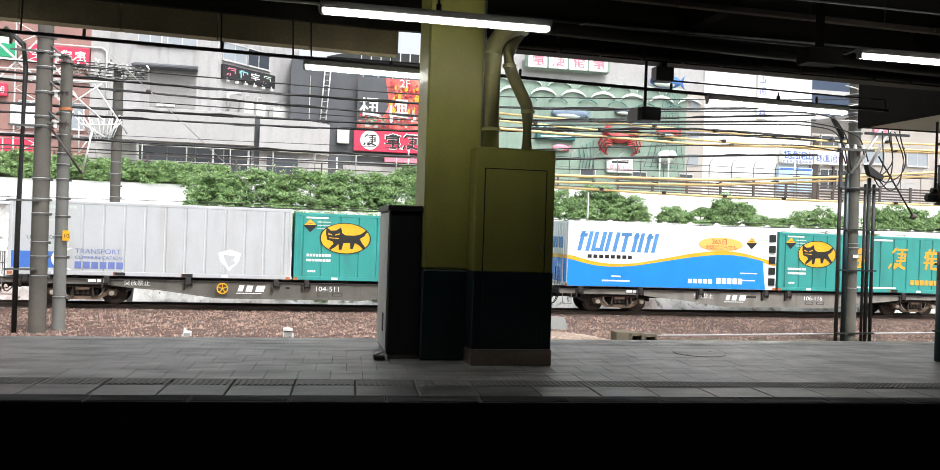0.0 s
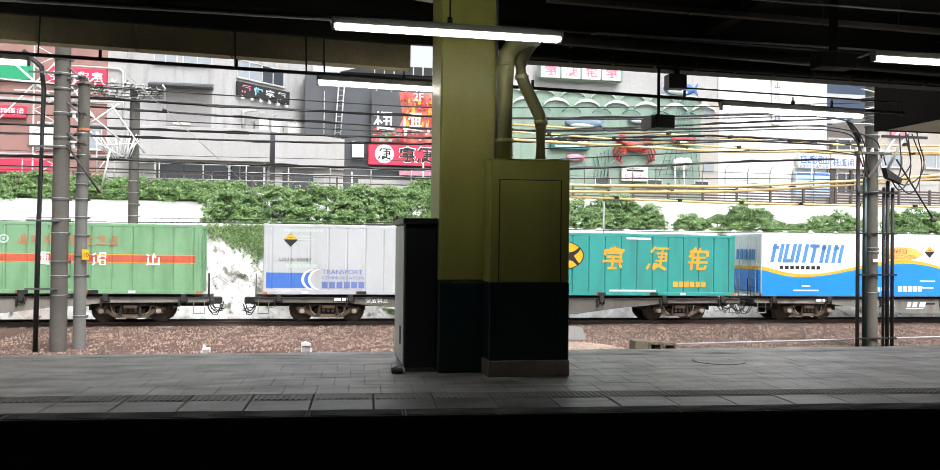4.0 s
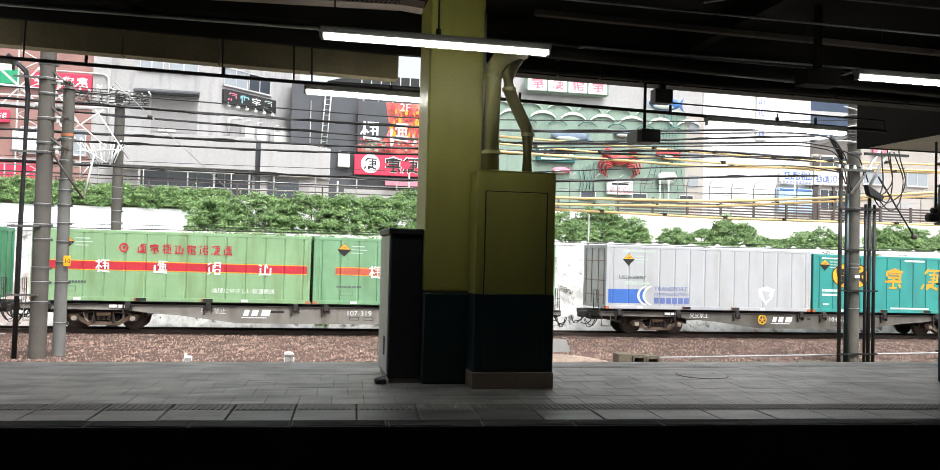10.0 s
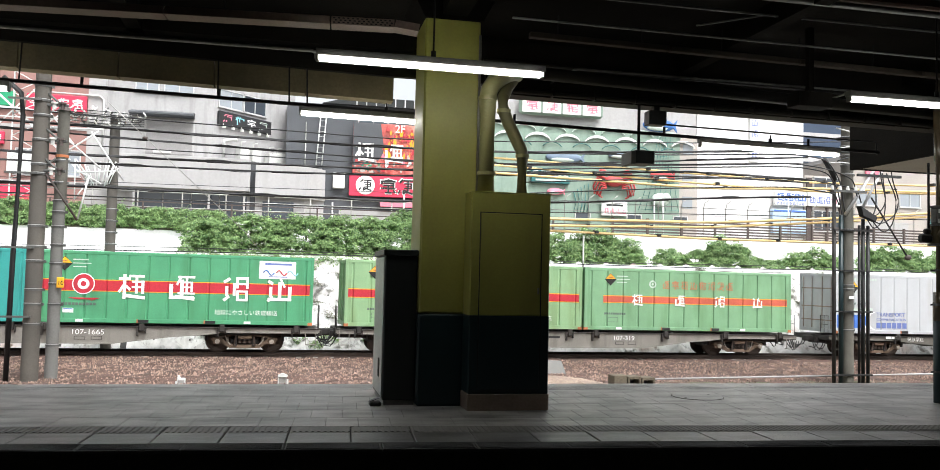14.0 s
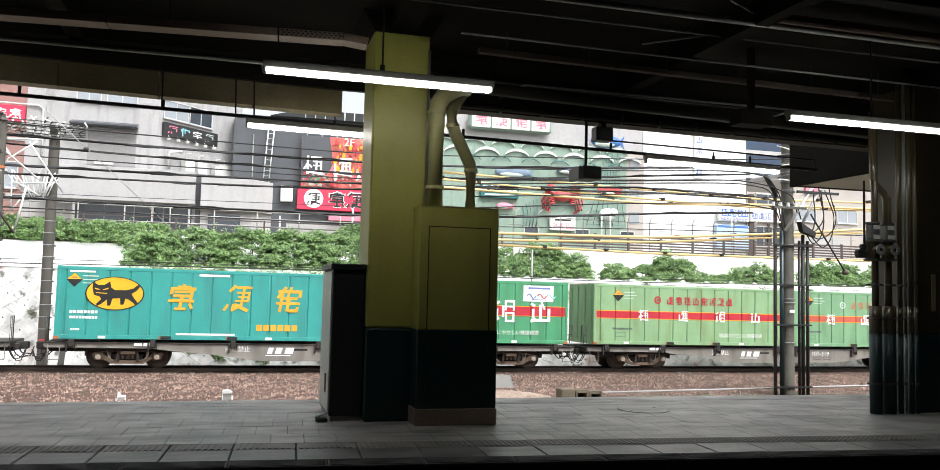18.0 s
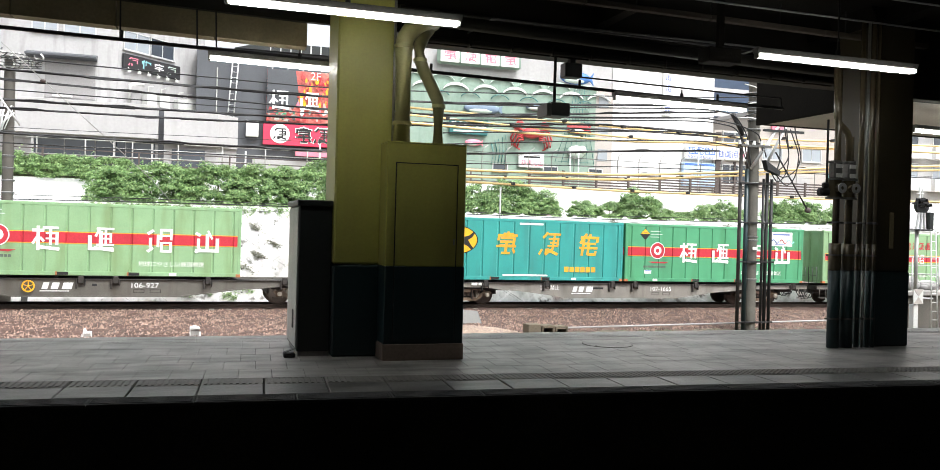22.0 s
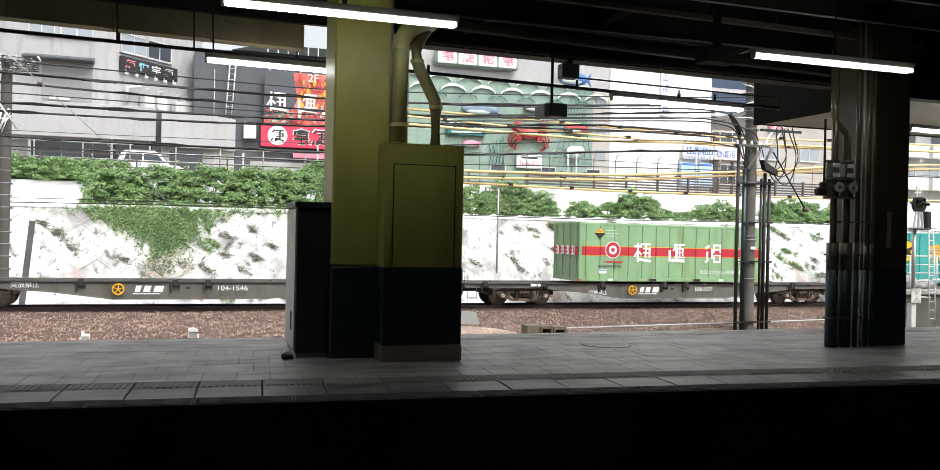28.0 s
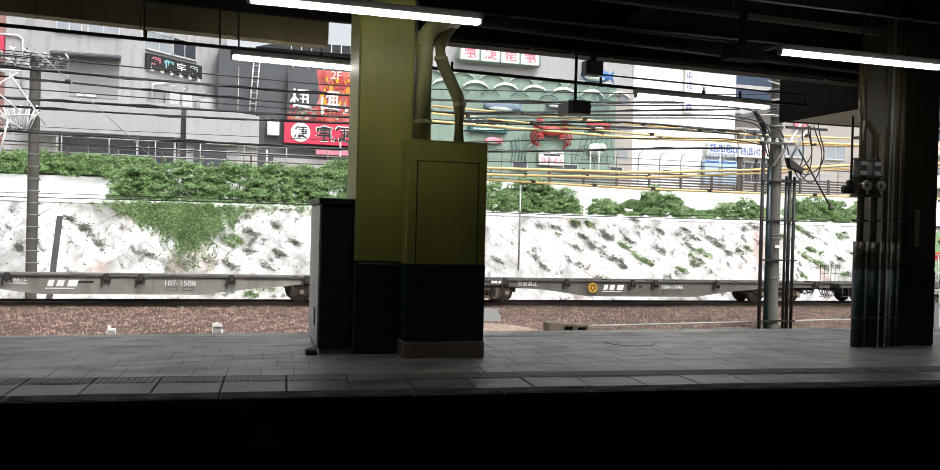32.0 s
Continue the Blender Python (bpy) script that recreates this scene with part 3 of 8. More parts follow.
            nx, nz = -(z1 - z0) / d * t / 2, (x1 - x0) / d * t / 2
            g.slab([put(x0 - nx, z0 - nz), put(x1 - nx, z1 - nz), put(x1 + nx, z1 + nz), put(x0 + nx, z0 + nz)], "y", y - 0.006, y)
    return g


FIGURES = []
FIGURES.append([(0, 4.4, 7.4, 8.6), (1.6, 2.8, 0, 9.8), (2.0, 5.6, 0.2, 2.6, 1.0), (2.8, 5.2, 4.4, 3.6, 1.0), (5, 10, 8.8, 9.9), (5, 6, 5.2, 8.8), (9, 10, 5.2, 8.8), (6, 9, 6.6, 7.4), (5.2, 9.8, 0, 1), (5.2, 6.2, 1, 4.4), (8.8, 9.8, 1, 4.4), (5.2, 9.8, 3.6, 4.4)])
FIGURES.append([(0.2, 1.6, 0.4, 6.4), (8.4, 9.8, 0.4, 6.4), (0.2, 9.8, 0.4, 1.7), (4.3, 5.7, 1.7, 8.2), (3.0, 6.0, 4.8, 9.6, 0.9), (7.0, 6.0, 5.2, 9.6, 0.9)])
FIGURES.append([(0.2, 7.6, 2.6, 9.2, 1.2), (0.8, 2.0, 2, 6), (0.2, 0.2, 2.4, 2.0, 1.2), (2.4, 1.4, 10, 0.5, 1.3), (3.8, 9.6, 8.6, 9.6), (3.8, 4.9, 2.2, 7.4), (8.5, 9.6, 2.2, 7.4), (4.9, 8.5, 6.5, 7.3), (4.9, 8.5, 4.4, 5.1), (6.2, 7.2, 2.2, 8.8)])
FIGURES.append([(0.2, 8.6, 2.2, 7.4, 1.2), (0.8, 2.0, 2, 6.2), (0.2, 0.2, 2.4, 2.0, 1.2), (2.4, 1.4, 10, 0.5, 1.3), (3.4, 10, 8.8, 9.7), (4.4, 9.2, 6.8, 7.5), (4.4, 5.3, 3.4, 6.8), (8.3, 9.2, 3.4, 6.8), (5.3, 8.3, 4.9, 5.5), (3.4, 10, 2.3, 3.1), (6.4, 7.3, 3.1, 8.8)])
FIG_B = []
FIG_B.append([(4.4, 5.6, 8.6, 10), (0, 10, 7.6, 8.8), (0, 1.3, 6, 7.6), (8.7, 10, 6, 7.6), (1.6, 8.6, 5, 6), (0, 10, 3, 4), (4.4, 5.7, 0.3, 5), (5.6, 9.6, 0, 1.2), (8.6, 9.8, 1.2, 2.2)])
FIG_B.append([(3.2, 10, 1.0, 7.6, 1.2), (2.6, 7.8, 8.4, 9.4), (1.8, 9, 6.6, 7.4), (1.8, 9, 4.9, 5.7), (8, 9.2, 4, 7.4), (1.4, 9.2, 3.4, 4.2), (0.2, 0.2, 1.4, 2.6, 1.1), (3, 4.2, 0.4, 2.8), (3, 7.4, 0, 1.0), (8.4, 2.6, 9.8, 0.6, 1.1)])
FIG_B.append([(3.0, 10, 0.2, 5.6, 1.3), (1.4, 2.7, 0, 7.4), (3.6, 10, 8.8, 9.8), (4, 9.6, 6.8, 7.6), (4, 5, 3.8, 7.6), (8.6, 9.6, 3.8, 7.6), (5, 8.6, 5.2, 5.9), (4, 9.6, 3.6, 4.4), (6.3, 7.3, 2.4, 8.8), (4.0, 2.6, 10, 0.2, 1.2), (7.2, 2.8, 3.2, 0.2, 1.2)])


def blended(a, b):
    """Mixes the one side of a figure with the other side of the next, so that it says nothing."""
    def mid(r):
        return (r[0] + r[1]) / 2 if len(r) == 4 else (r[0] + r[2]) / 2
    return [r for r in a if mid(r) < 5.2] + [r for r in b if mid(r) >= 4.8]
FIGURES = [blended(a, b) for a, b in zip(FIGURES, FIGURES[2:] + FIGURES[:2])]
FIG_B = [blended(a, b) for a, b in zip(FIG_B, FIG_B[1:] + FIG_B[:1])]


# ---- the island platform, its canopy and the near side ----
SKEW = -3.7          # the platform's near edge runs off the track line by this many degrees
PLAT = pose(0, 7.93, 0, 0, 0, SKEW)


def near_edge(x):
    return 7.93 + x * math.tan(radians(SKEW))


def far_edge(x):
    return 12.6 - 0.012 * x


g = Geo()
g.slab([(-40, near_edge(-40)), (46, near_edge(46)), (46, far_edge(46)), (-40, far_edge(-40))], "z", -1.25, -0.03)
platform = tagged(part("platform", g, M["dark_concrete"]), "grey paved island platform with worn tactile strips", "platform", kind="structure")

# near side: track pit, the platform that the view is from, unseen walls behind
g = Geo().slab([(-40, 1.3), (46, 1.3), (46, 9), (-40, 11.5)], "z", -1.6, -1.25)
tagged(part("pit_floor", g, M["dark_concrete"]), "dark track bed between two platforms", "track bed", kind="structure")
g = Geo().box(-40, 46, -7, 1.3, -1.6, 0.0)
tagged(part("platform_near", g, M["dark_concrete"]), "dark concrete platform slab", "platform", kind="structure")
# back and end walls are unseen, added to keep daylight off the near side
g = Geo().box(-40, 46, -7.4, -7, -1.6, 5.3)
tagged(part("wall_behind", g, M["dark_concrete"]), "unseen dark wall added behind the near platform", "wall", kind="structure")
g = Geo().box(-40.4, -40, -7.4, 6.5, -1.6, 5.3).box(46, 46.4, -7.4, 5.0, -1.6, 5.3)
tagged(part("wall_ends", g, M["dark_concrete"]), "unseen dark walls added to close both ends", "wall", kind="structure")
near_track = thing("near_track", "dark steel rails in the unlit track pit", "track", kind="structure")
for y in (3.2, 4.27):
    part("rail", Geo().box(-40, 46, y - 0.033, y + 0.033, -1.25, -1.1, 0.01), M["rail"], near_track)

# canopy: deck, beams along and across; unseen near deck added to darken the pit
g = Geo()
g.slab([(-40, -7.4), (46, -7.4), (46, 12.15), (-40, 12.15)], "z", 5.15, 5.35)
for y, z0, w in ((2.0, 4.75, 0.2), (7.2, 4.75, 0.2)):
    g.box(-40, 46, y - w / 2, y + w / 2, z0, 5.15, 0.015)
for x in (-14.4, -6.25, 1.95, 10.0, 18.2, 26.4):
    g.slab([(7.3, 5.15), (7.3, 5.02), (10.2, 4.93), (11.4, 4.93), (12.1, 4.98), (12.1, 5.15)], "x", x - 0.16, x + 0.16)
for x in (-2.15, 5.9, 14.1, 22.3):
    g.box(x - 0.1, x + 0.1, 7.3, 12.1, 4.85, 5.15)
tagged(part("ceiling", g, M["ceiling"]), "near-black canopy ceiling with steel beams", "ceiling", kind="structure")

# cream fascia panels over the far edge, with their joints, west of the column
fascia = thing("fascia", "grimy cream fascia panels along the canopy edge", "fascia", kind="structure")
def fz(x):
    return 4.20 - 0.021 * x
x = 1.42
while x > -16:
    x1 = x - 1.27
    g = Geo()
    g.slab([(x1 + 0.012, fz(x1)), (x - 0.012, fz(x)), (x - 0.012, fz(x) + 0.36), (x1 + 0.012, fz(x1) + 0.36)], "y", 12.2, 12.45)
    part("panel", g, M["pale_beam"], fascia)
    x = x1
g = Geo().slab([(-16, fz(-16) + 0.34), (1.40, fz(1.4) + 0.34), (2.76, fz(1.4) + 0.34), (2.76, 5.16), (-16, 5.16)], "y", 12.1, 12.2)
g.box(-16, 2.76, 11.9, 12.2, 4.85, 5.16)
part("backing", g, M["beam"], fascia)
part("rear_board", Geo().slab([(-16, fz(-16) + 0.01), (1.41, fz(1.41) + 0.01), (1.41, fz(1.41) + 0.4), (-16, fz(-16) + 0.4)], "y", 12.452, 12.48), M["pale_beam"], fascia)
for xx in (-7.5, -3.6, -1.07, -0.1, 0.15):
    part("hanger", Geo().rod((xx, 12.17, fz(xx) + 0.5), (xx + 0.02, 12.03, 4.02 - 0.0183 * xx), 0.012, n=6), M["black"], fascia)

# dark gutter beam over the far edge, east of the column
gutter = thing("gutter_beam", "dark steel gutter beam with pipe brackets", "beam", kind="structure")
def gz(x):
    return 4.375 - 0.0105 * x
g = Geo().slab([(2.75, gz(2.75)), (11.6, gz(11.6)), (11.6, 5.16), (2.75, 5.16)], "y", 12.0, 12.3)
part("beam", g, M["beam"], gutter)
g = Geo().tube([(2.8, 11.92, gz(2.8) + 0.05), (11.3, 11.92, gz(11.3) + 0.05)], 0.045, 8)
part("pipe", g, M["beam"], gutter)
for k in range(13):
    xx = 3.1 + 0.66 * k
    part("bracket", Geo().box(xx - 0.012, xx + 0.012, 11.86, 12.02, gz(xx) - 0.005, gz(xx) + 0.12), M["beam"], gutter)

# the wider canopy further along
g = Geo().slab([(11.15, 11.0), (40, 11.0), (40, 14.9), (11.15, 14.9)], "z", 4.0, 4.06)
soffit = tagged(part("canopy_soffit", g, M["soffit"]), "pale panelled canopy soffit", "canopy", kind="structure")
part("fascia", Geo().box(11.1, 40, 14.9, 14.98, 3.98, 4.5, 0.01), M["beam"], soffit)
# end board in the ceiling's near-black, its darkness set by colour
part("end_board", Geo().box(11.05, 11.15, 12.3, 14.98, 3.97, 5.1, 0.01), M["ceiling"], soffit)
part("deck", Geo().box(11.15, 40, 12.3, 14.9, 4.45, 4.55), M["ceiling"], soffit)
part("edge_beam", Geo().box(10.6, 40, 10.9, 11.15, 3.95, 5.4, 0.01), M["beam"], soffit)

# pipes, trays and conduits under the canopy
def ceiling_run(name, label, pts, r, m, cat="pipe"):
    tagged(part(name, Geo().tube(pts, r, 8), M[m]), label, cat)
ceiling_run("ceiling_pipe", "thin grey pipe under the dark canopy", [(-12, 8.6, 4.93), (14, 8.5, 4.86)], 0.04, "conduit")
ceiling_run("ceiling_pipe", "fat dark pipe under the canopy", [(2.6, 11.0, 4.45), (11, 11.2, 4.3)], 0.09, "beam")
ceiling_run("ceiling_conduit", "steel conduit under the canopy", [(-14, 11.6, 4.64), (0.2, 11.6, 4.66), (0.25, 11.65, 4.66), (0.28, 12.16, 4.68)], 0.022, "conduit", "conduit")
ceiling_run("ceiling_conduit", "thin pale conduit under the canopy", [(3.75, 12.05, 4.56), (3.8, 11.05, 4.54), (3.85, 11.0, 4.54), (8.15, 11.0, 4.54), (8.2, 11.05, 4.54), (8.25, 12.05, 4.56)], 0.016, "conduit", "conduit")
ceiling_run("ceiling_conduit", "slanting cable under the dark canopy", [(4.9, 9.6, 4.84), (6.4, 9.5, 5.16)], 0.012, "conduit", "conduit")
ceiling_run("ceiling_conduit", "thin conduit under the dark canopy", [(2.6, 9.95, 4.84), (16, 10.05, 4.80)], 0.014, "conduit", "conduit")
ceiling_run("ceiling_conduit", "thin conduit under the dark canopy", [(-12, 9.2, 4.94), (16, 9.25, 4.92)], 0.014, "conduit", "conduit")
ceiling_run("ceiling_conduit", "bundle of cables under the dark canopy", [(2.6, 11.5, 4.70), (10.8, 11.6, 4.62)], 0.03, "black", "conduit")
tray = thing("cable_tray", "perforated pale metal cable tray under the canopy", "cable tray", pose(0.38, 9.74, 4.47, 0, -0.5, SKEW))
for k in range(6):
    a = -0.02 - 1.83 * k
    part("trough", Geo().box(a - 1.815, a, -0.12, 0.12, 0.0, 0.015).box(a - 1.815, a, -0.122, -0.11, 0.0, 0.09, 0.004).box(a - 1.815, a, 0.11, 0.122, 0.0, 0.09), M["dusty_pink"], tray)
part("perforated_end", Geo().box(0.0, 0.72, -0.12, 0.12, 0.0, 0.015).box(0.0, 0.72, -0.122, -0.11, 0.0, 0.09).box(0.0, 0.72, 0.11, 0.122, 0.0, 0.09), M["dusty_pink"], tray)
for k in range(13):
    for j in range(3):
        part("slot", Geo().box(0.02 + 0.053 * k + 0.02 * (j % 2), 0.045 + 0.053 * k + 0.02 * (j % 2), -0.126, -0.12, 0.012 + 0.026 * j, 0.026 + 0.026 * j), M["black"], tray)
part("bend", Geo().slab([(0.72, 0.005), (1.0, -0.03), (1.02, 0.055), (0.74, 0.09)], "y", -0.122, 0.12), M["dusty_pink"], tray)
for k in range(5):
    part("hanger", Geo().rod((-1.2 - 2.2 * k, 0, 0.015), (-1.2 - 2.2 * k, 0, 0.7), 0.008, n=6), M["black"], tray)
tray = thing("cable_tray", "pale metal cable tray high under the canopy", "cable tray", pose(6.0, 8.55, 4.93))
part("trough", Geo().box(0, 11, -0.12, 0.12, 0.0, 0.015).box(0, 11, -0.122, -0.11, 0.0, 0.08, 0.004).box(0, 11, 0.11, 0.122, 0.0, 0.08), M["dusty_pink"], tray)
for k in range(5):
    part("hanger", Geo().rod((0.3 + 2.4 * k, 0, 0.015), (0.3 + 2.4 * k, 0, 0.24), 0.008, n=6), M["black"], tray)
for k in range(3):
    part("cable", Geo().tube([(-0.55 + 0.05 * k, -0.05 + 0.04 * k, 0.20), (-0.1 + 0.05 * k, 0.0, 0.05), (0.35, 0.0, 0.03)], 0.014, 6), M["conduit"], tray)
duct = thing("wire_duct", "brown wire duct along the dark canopy", "duct", pose(3.0, 10.6, 4.80, 0, 0.75, 0))
for k in range(4):
    part("length", Geo().box(2.0 * k + 0.006, 2.0 * k + 1.994, -0.05, 0.05, 0.0, 0.075, 0.008), M["duct_brown"], duct)
for k in range(7):
    part("hanger", Geo().rod((0.4 + 1.2 * k, 0, 0.07), (0.4 + 1.2 * k, 0, 0.34 + 0.015 * k), 0.01, n=6), M["black"], duct)

# ---- columns ----
def column(x0, x1, y0, y1, label, upper="olive"):
    c = thing("column", label, "column", pose(x0, y0, 0), "platform columns")
    w, d = x1 - x0, y1 - y0
    part("upper_casing", Geo().box(0, w, 0, d, 1.15, 4.93, 0.025), M[upper], c, "olive yellow painted casing" if upper == "olive" else "brown casing with its shade in the paint")
    part("lower_casing", Geo().box(-0.004, w + 0.004, -0.004, d + 0.004, 0, 1.15, 0.025), M["navy"], c, "dark blue-green painted base")
    # heads share the ceiling's near-black so they stay dark by colour
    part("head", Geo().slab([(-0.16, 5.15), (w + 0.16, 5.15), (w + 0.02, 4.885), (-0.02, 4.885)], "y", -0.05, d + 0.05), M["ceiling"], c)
    return c
column(1.587, 2.303, 10.4, 11.2, "square column with olive upper part and dark blue-green base")
# this column stands unlit, so its shade is put into a darker brown
column(9.72, 10.48, 10.3, 11.1, "brown square column, darkened as if unlit, with pipes up one side", "brown")
column(-6.6, -5.9, 10.4, 11.2, "square column with olive upper part and dark blue-green base")
column(18.0, 18.75, 10.2, 11.0, "square column with olive upper part and dark blue-green base")

# downpipes beside the first column
dp = thing("downpipes", "two cream painted downpipes with an offset bend", "pipe")
part("straight_pipe", Geo().tube([(2.39, 10.3, 2.62), (2.39, 10.3, 3.90), (2.41, 10.3, 4.0), (2.48, 10.32, 4.11), (2.62, 10.4, 4.22), (2.85, 10.7, 4.36), (3.0, 11.2, 4.45)], 0.112, 16), M["pipe"], dp)
# offset pipe is back-lit; its shade comes from the darker paint
part("offset_pipe", Geo().tube([(2.845, 10.25, 2.62), (2.845, 10.25, 3.16), (2.83, 10.25, 3.24), (2.63, 10.25, 3.62), (2.59, 10.25, 3.72), (2.58, 10.27, 3.9), (2.7, 10.5, 4.1), (2.95, 11.2, 4.35)], 0.078, 14), M["shaded_pipe"], dp)
for xx, yy, zz, r in ((2.39, 10.3, 2.9, 0.12), (2.39, 10.3, 3.86, 0.12), (2.845, 10.25, 3.14, 0.088), (2.59, 10.25, 3.7, 0.088)):
    part("collar", Geo().rod((xx, yy, zz), (xx, yy, zz + 0.045), r, n=14), M["pipe"], dp)
part("thin_pipe", Geo().tube([(2.29, 10.36, 2.65), (2.29, 10.36, 4.7)], 0.018, 8), M["conduit"], dp)
part("clip", Geo().box(2.30, 2.52, 10.28, 10.42, 3.06, 3.085), M["conduit"], dp)

# cabinet against the column
cab = thing("service_cabinet", "tall olive cabinet with dark blue-green base and door", "cabinet", pose(2.155, 10.0, 0))
part("body", Geo().box(0, 1.005, 0.012, 0.62, 1.15, 2.66, 0.01), M["olive"], cab)
part("base", Geo().box(0.0, 1.01, 0.008, 0.62, 0.2, 1.15, 0.008), M["navy"], cab, "dark blue-green lower body")
door = part("door", Geo().box(0.118, 0.888, 0.0, 0.03, 1.155, 2.405, 0.006), M["olive"], cab)
part("door_base", Geo().box(0.118, 0.888, -0.004, 0.02, 0.26, 1.15, 0.006), M["navy"], cab)
part("gap", Geo().box(0.106, 0.118, 0.004, 0.02, 0.26, 2.417).box(0.888, 0.9, 0.004, 0.02, 0.26, 2.417).box(0.118, 0.888, 0.004, 0.02, 2.405, 2.417), M["black"], cab)
part("latch", Geo().box(0.85, 0.87, -0.012, 0.006, 1.42, 1.5, 0.003), M["conduit"], door)
part("kickplate", Geo().box(-0.01, 1.02, -0.006, 0.62, 0.0, 0.2, 0.008), M["kick"], cab, "worn brownish steel kickplate")
part("lip", Geo().box(-0.003, 1.008, 0.006, 0.63, 2.655, 2.67, 0.004), M["olive"], cab)

# dark switch box on the other side of the column
sb = thing("switch_box", "dark grey steel switch box with capped top", "switch box", pose(1.175, 10.5, 0))
part("body", Geo().box(0, 0.405, 0, 1.1, 0.06, 1.86, 0.012), M["dark_metal"], sb)
# pale left face: side light put into the panel's colour
part("side_panel", Geo().box(-0.012, 0.0, 0.05, 1.08, 0.1, 1.84, 0.004), M["lit_side_grey"], sb, "grey side panel, painted paler for the light on it")
part("cap", Geo().box(-0.03, 0.41, -0.04, 1.14, 1.86, 1.935, 0.012), M["dark_metal"], sb)
part("vent", Geo().box(-0.02, -0.01, 0.3, 0.42, 0.32, 0.55), M["black"], sb)
part("plinth", Geo().box(0.02, 0.4, 0.02, 1.08, 0.0, 0.06), M["concrete"], sb)
wedge = thing("door_wedge", "small dark block lying by the switch box", "block", pose(1.02, 10.42, 0))
part("block", Geo().box(0, 0.14, 0, 0.16, 0, 0.05, 0.01), M["black"], wedge)
part("flap", Geo().slab([(0, 0.05), (0.13, 0.1), (0.14, 0.11), (0.0, 0.06)], "y", 0.02, 0.12), M["dark_metal"], wedge)

# pipes up the second column
p2 = thing("riser_pipes", "riser pipes with valves beside the column", "pipe", pose(9.72, 10.3, 0))
RISERS = ((-0.665, 0.0, 0.09, 4.3), (-0.435, 0.0, 0.1, 3.16), (-0.25, -0.02, 0.04, 4.9), (-0.175, -0.05, 0.022, 4.9), (-0.08, -0.04, 0.04, 4.9), (0.02, -0.05, 0.03, 4.9))
for i, (dx, dy, r, top) in enumerate(RISERS):
    r_ = part("riser", Geo().tube([(dx, dy, 1.5), (dx, dy, top)], r * (0.55 if i < 2 else 1), 12), M["conduit" if i == 3 else "brown_gloss"], p2)
    part("riser_base", Geo().tube([(dx, dy, 0), (dx, dy, 1.16)], r, 14), M["conduit" if i == 3 else "lit_teal_pipe"], p2, "dark blue-green painted lower riser")
    part("riser_sleeve", Geo().tube([(dx, dy, 1.15), (dx, dy, 1.56)], r, 14), M["brown_gloss"], p2)
    for zz in (0.42, 1.37, 1.86):
        part("clamp", Geo().rod((dx, dy, zz), (dx, dy, zz + 0.03), r * (1.12 if zz < 1.5 or i > 1 else 0.7), n=10), M["dull_band"], r_)
for zz in (0.43, 1.38, 1.87):
    part("clamp_bar", Geo().box(-0.78, 0.1, 0.02, 0.05, zz - 0.012, zz + 0.012), M["black"], p2)
for dx in (-0.70, -0.45):
    v_ = part("valve", Geo().rod((dx, 0.0, 2.24), (dx, 0.0, 2.5), 0.1, n=14).rod((dx, -0.15, 2.38), (dx, 0.0, 2.38), 0.07, n=14), M["brown_gloss"], p2)
    part("wheel", Geo().ring(dx, 2.38, 0.03, 0.075, -0.17, -0.15, 18), M["steel_band"], v_)
    for zf, rf in ((2.22, 0.13), (2.5, 0.13), (2.76, 0.1)):
        part("flange", Geo().rod((dx, 0, zf), (dx, 0, zf + 0.03), rf, n=14), M["dull_band"], v_)
    part("body", Geo().box(dx - 0.075, dx + 0.075, -0.08, 0.07, 2.53, 2.76, 0.02), M["dull_band"], v_)
    for zf in (2.54, 2.68):
        part("tag", Geo().box(dx - 0.055, dx + 0.055, -0.09, -0.08, zf, zf + 0.06), M["ac"], v_)
part("bend", Geo().tube([(-0.45, 0, 2.78), (-0.46, 0, 3.12), (-0.49, 0.0, 3.22), (-0.65, 0.0, 3.36), (-0.69, 0.0, 3.46), (-0.69, 0.02, 4.3)], 0.05, 10), M["brown_gloss"], p2)
part("outlet", Geo().box(-0.98, -0.80, -0.05, 0.08, 2.26, 2.38, 0.03).box(-0.92, -0.82, -0.04, 0.04, 2.38, 2.46, 0.02), M["black"], p2)
part("hose_bar", Geo().tube([(-0.83, 0.02, 2.3), (-0.83, 0.02, 3.4)], 0.018, 6), M["black"], p2)
part("name_strip", Geo().box(0.33, 0.41, -0.02, -0.006, 1.5, 2.05, 0.004), M["pale_beam"], p2)

# ---- fluorescent lamps ----
def lamp(x0, x1, y, z, dz=0.0, hang=0.8):
    o = thing("fluorescent_lamp", "lit fluorescent batten lamp under the canopy", "lamp", pose(x0, y, z, 0, math.degrees(math.atan2(-dz, x1 - x0)), 0), "canopy lamps")
    n = math.hypot(x1 - x0, dz)
    part("batten", Geo().slab([(-0.07, 0.10), (0.07, 0.10), (0.05, 0.035), (-0.05, 0.035)], "x", -0.03, n + 0.03), M["lamp_body"], o)
    for dy in (-0.032, 0.032):
        part("tube", Geo().tube([(0.0, dy, 0.004), (n, dy, 0.004)], 0.029, 12), M["tube"], o, "glowing white tube")
    part("socket", Geo().box(-0.025, 0.012, -0.045, 0.045, -0.03, 0.05, 0.008), M["lamp_body"], o)
    part("socket", Geo().box(n - 0.012, n + 0.025, -0.045, 0.045, -0.03, 0.05, 0.008), M["lamp_body"], o)
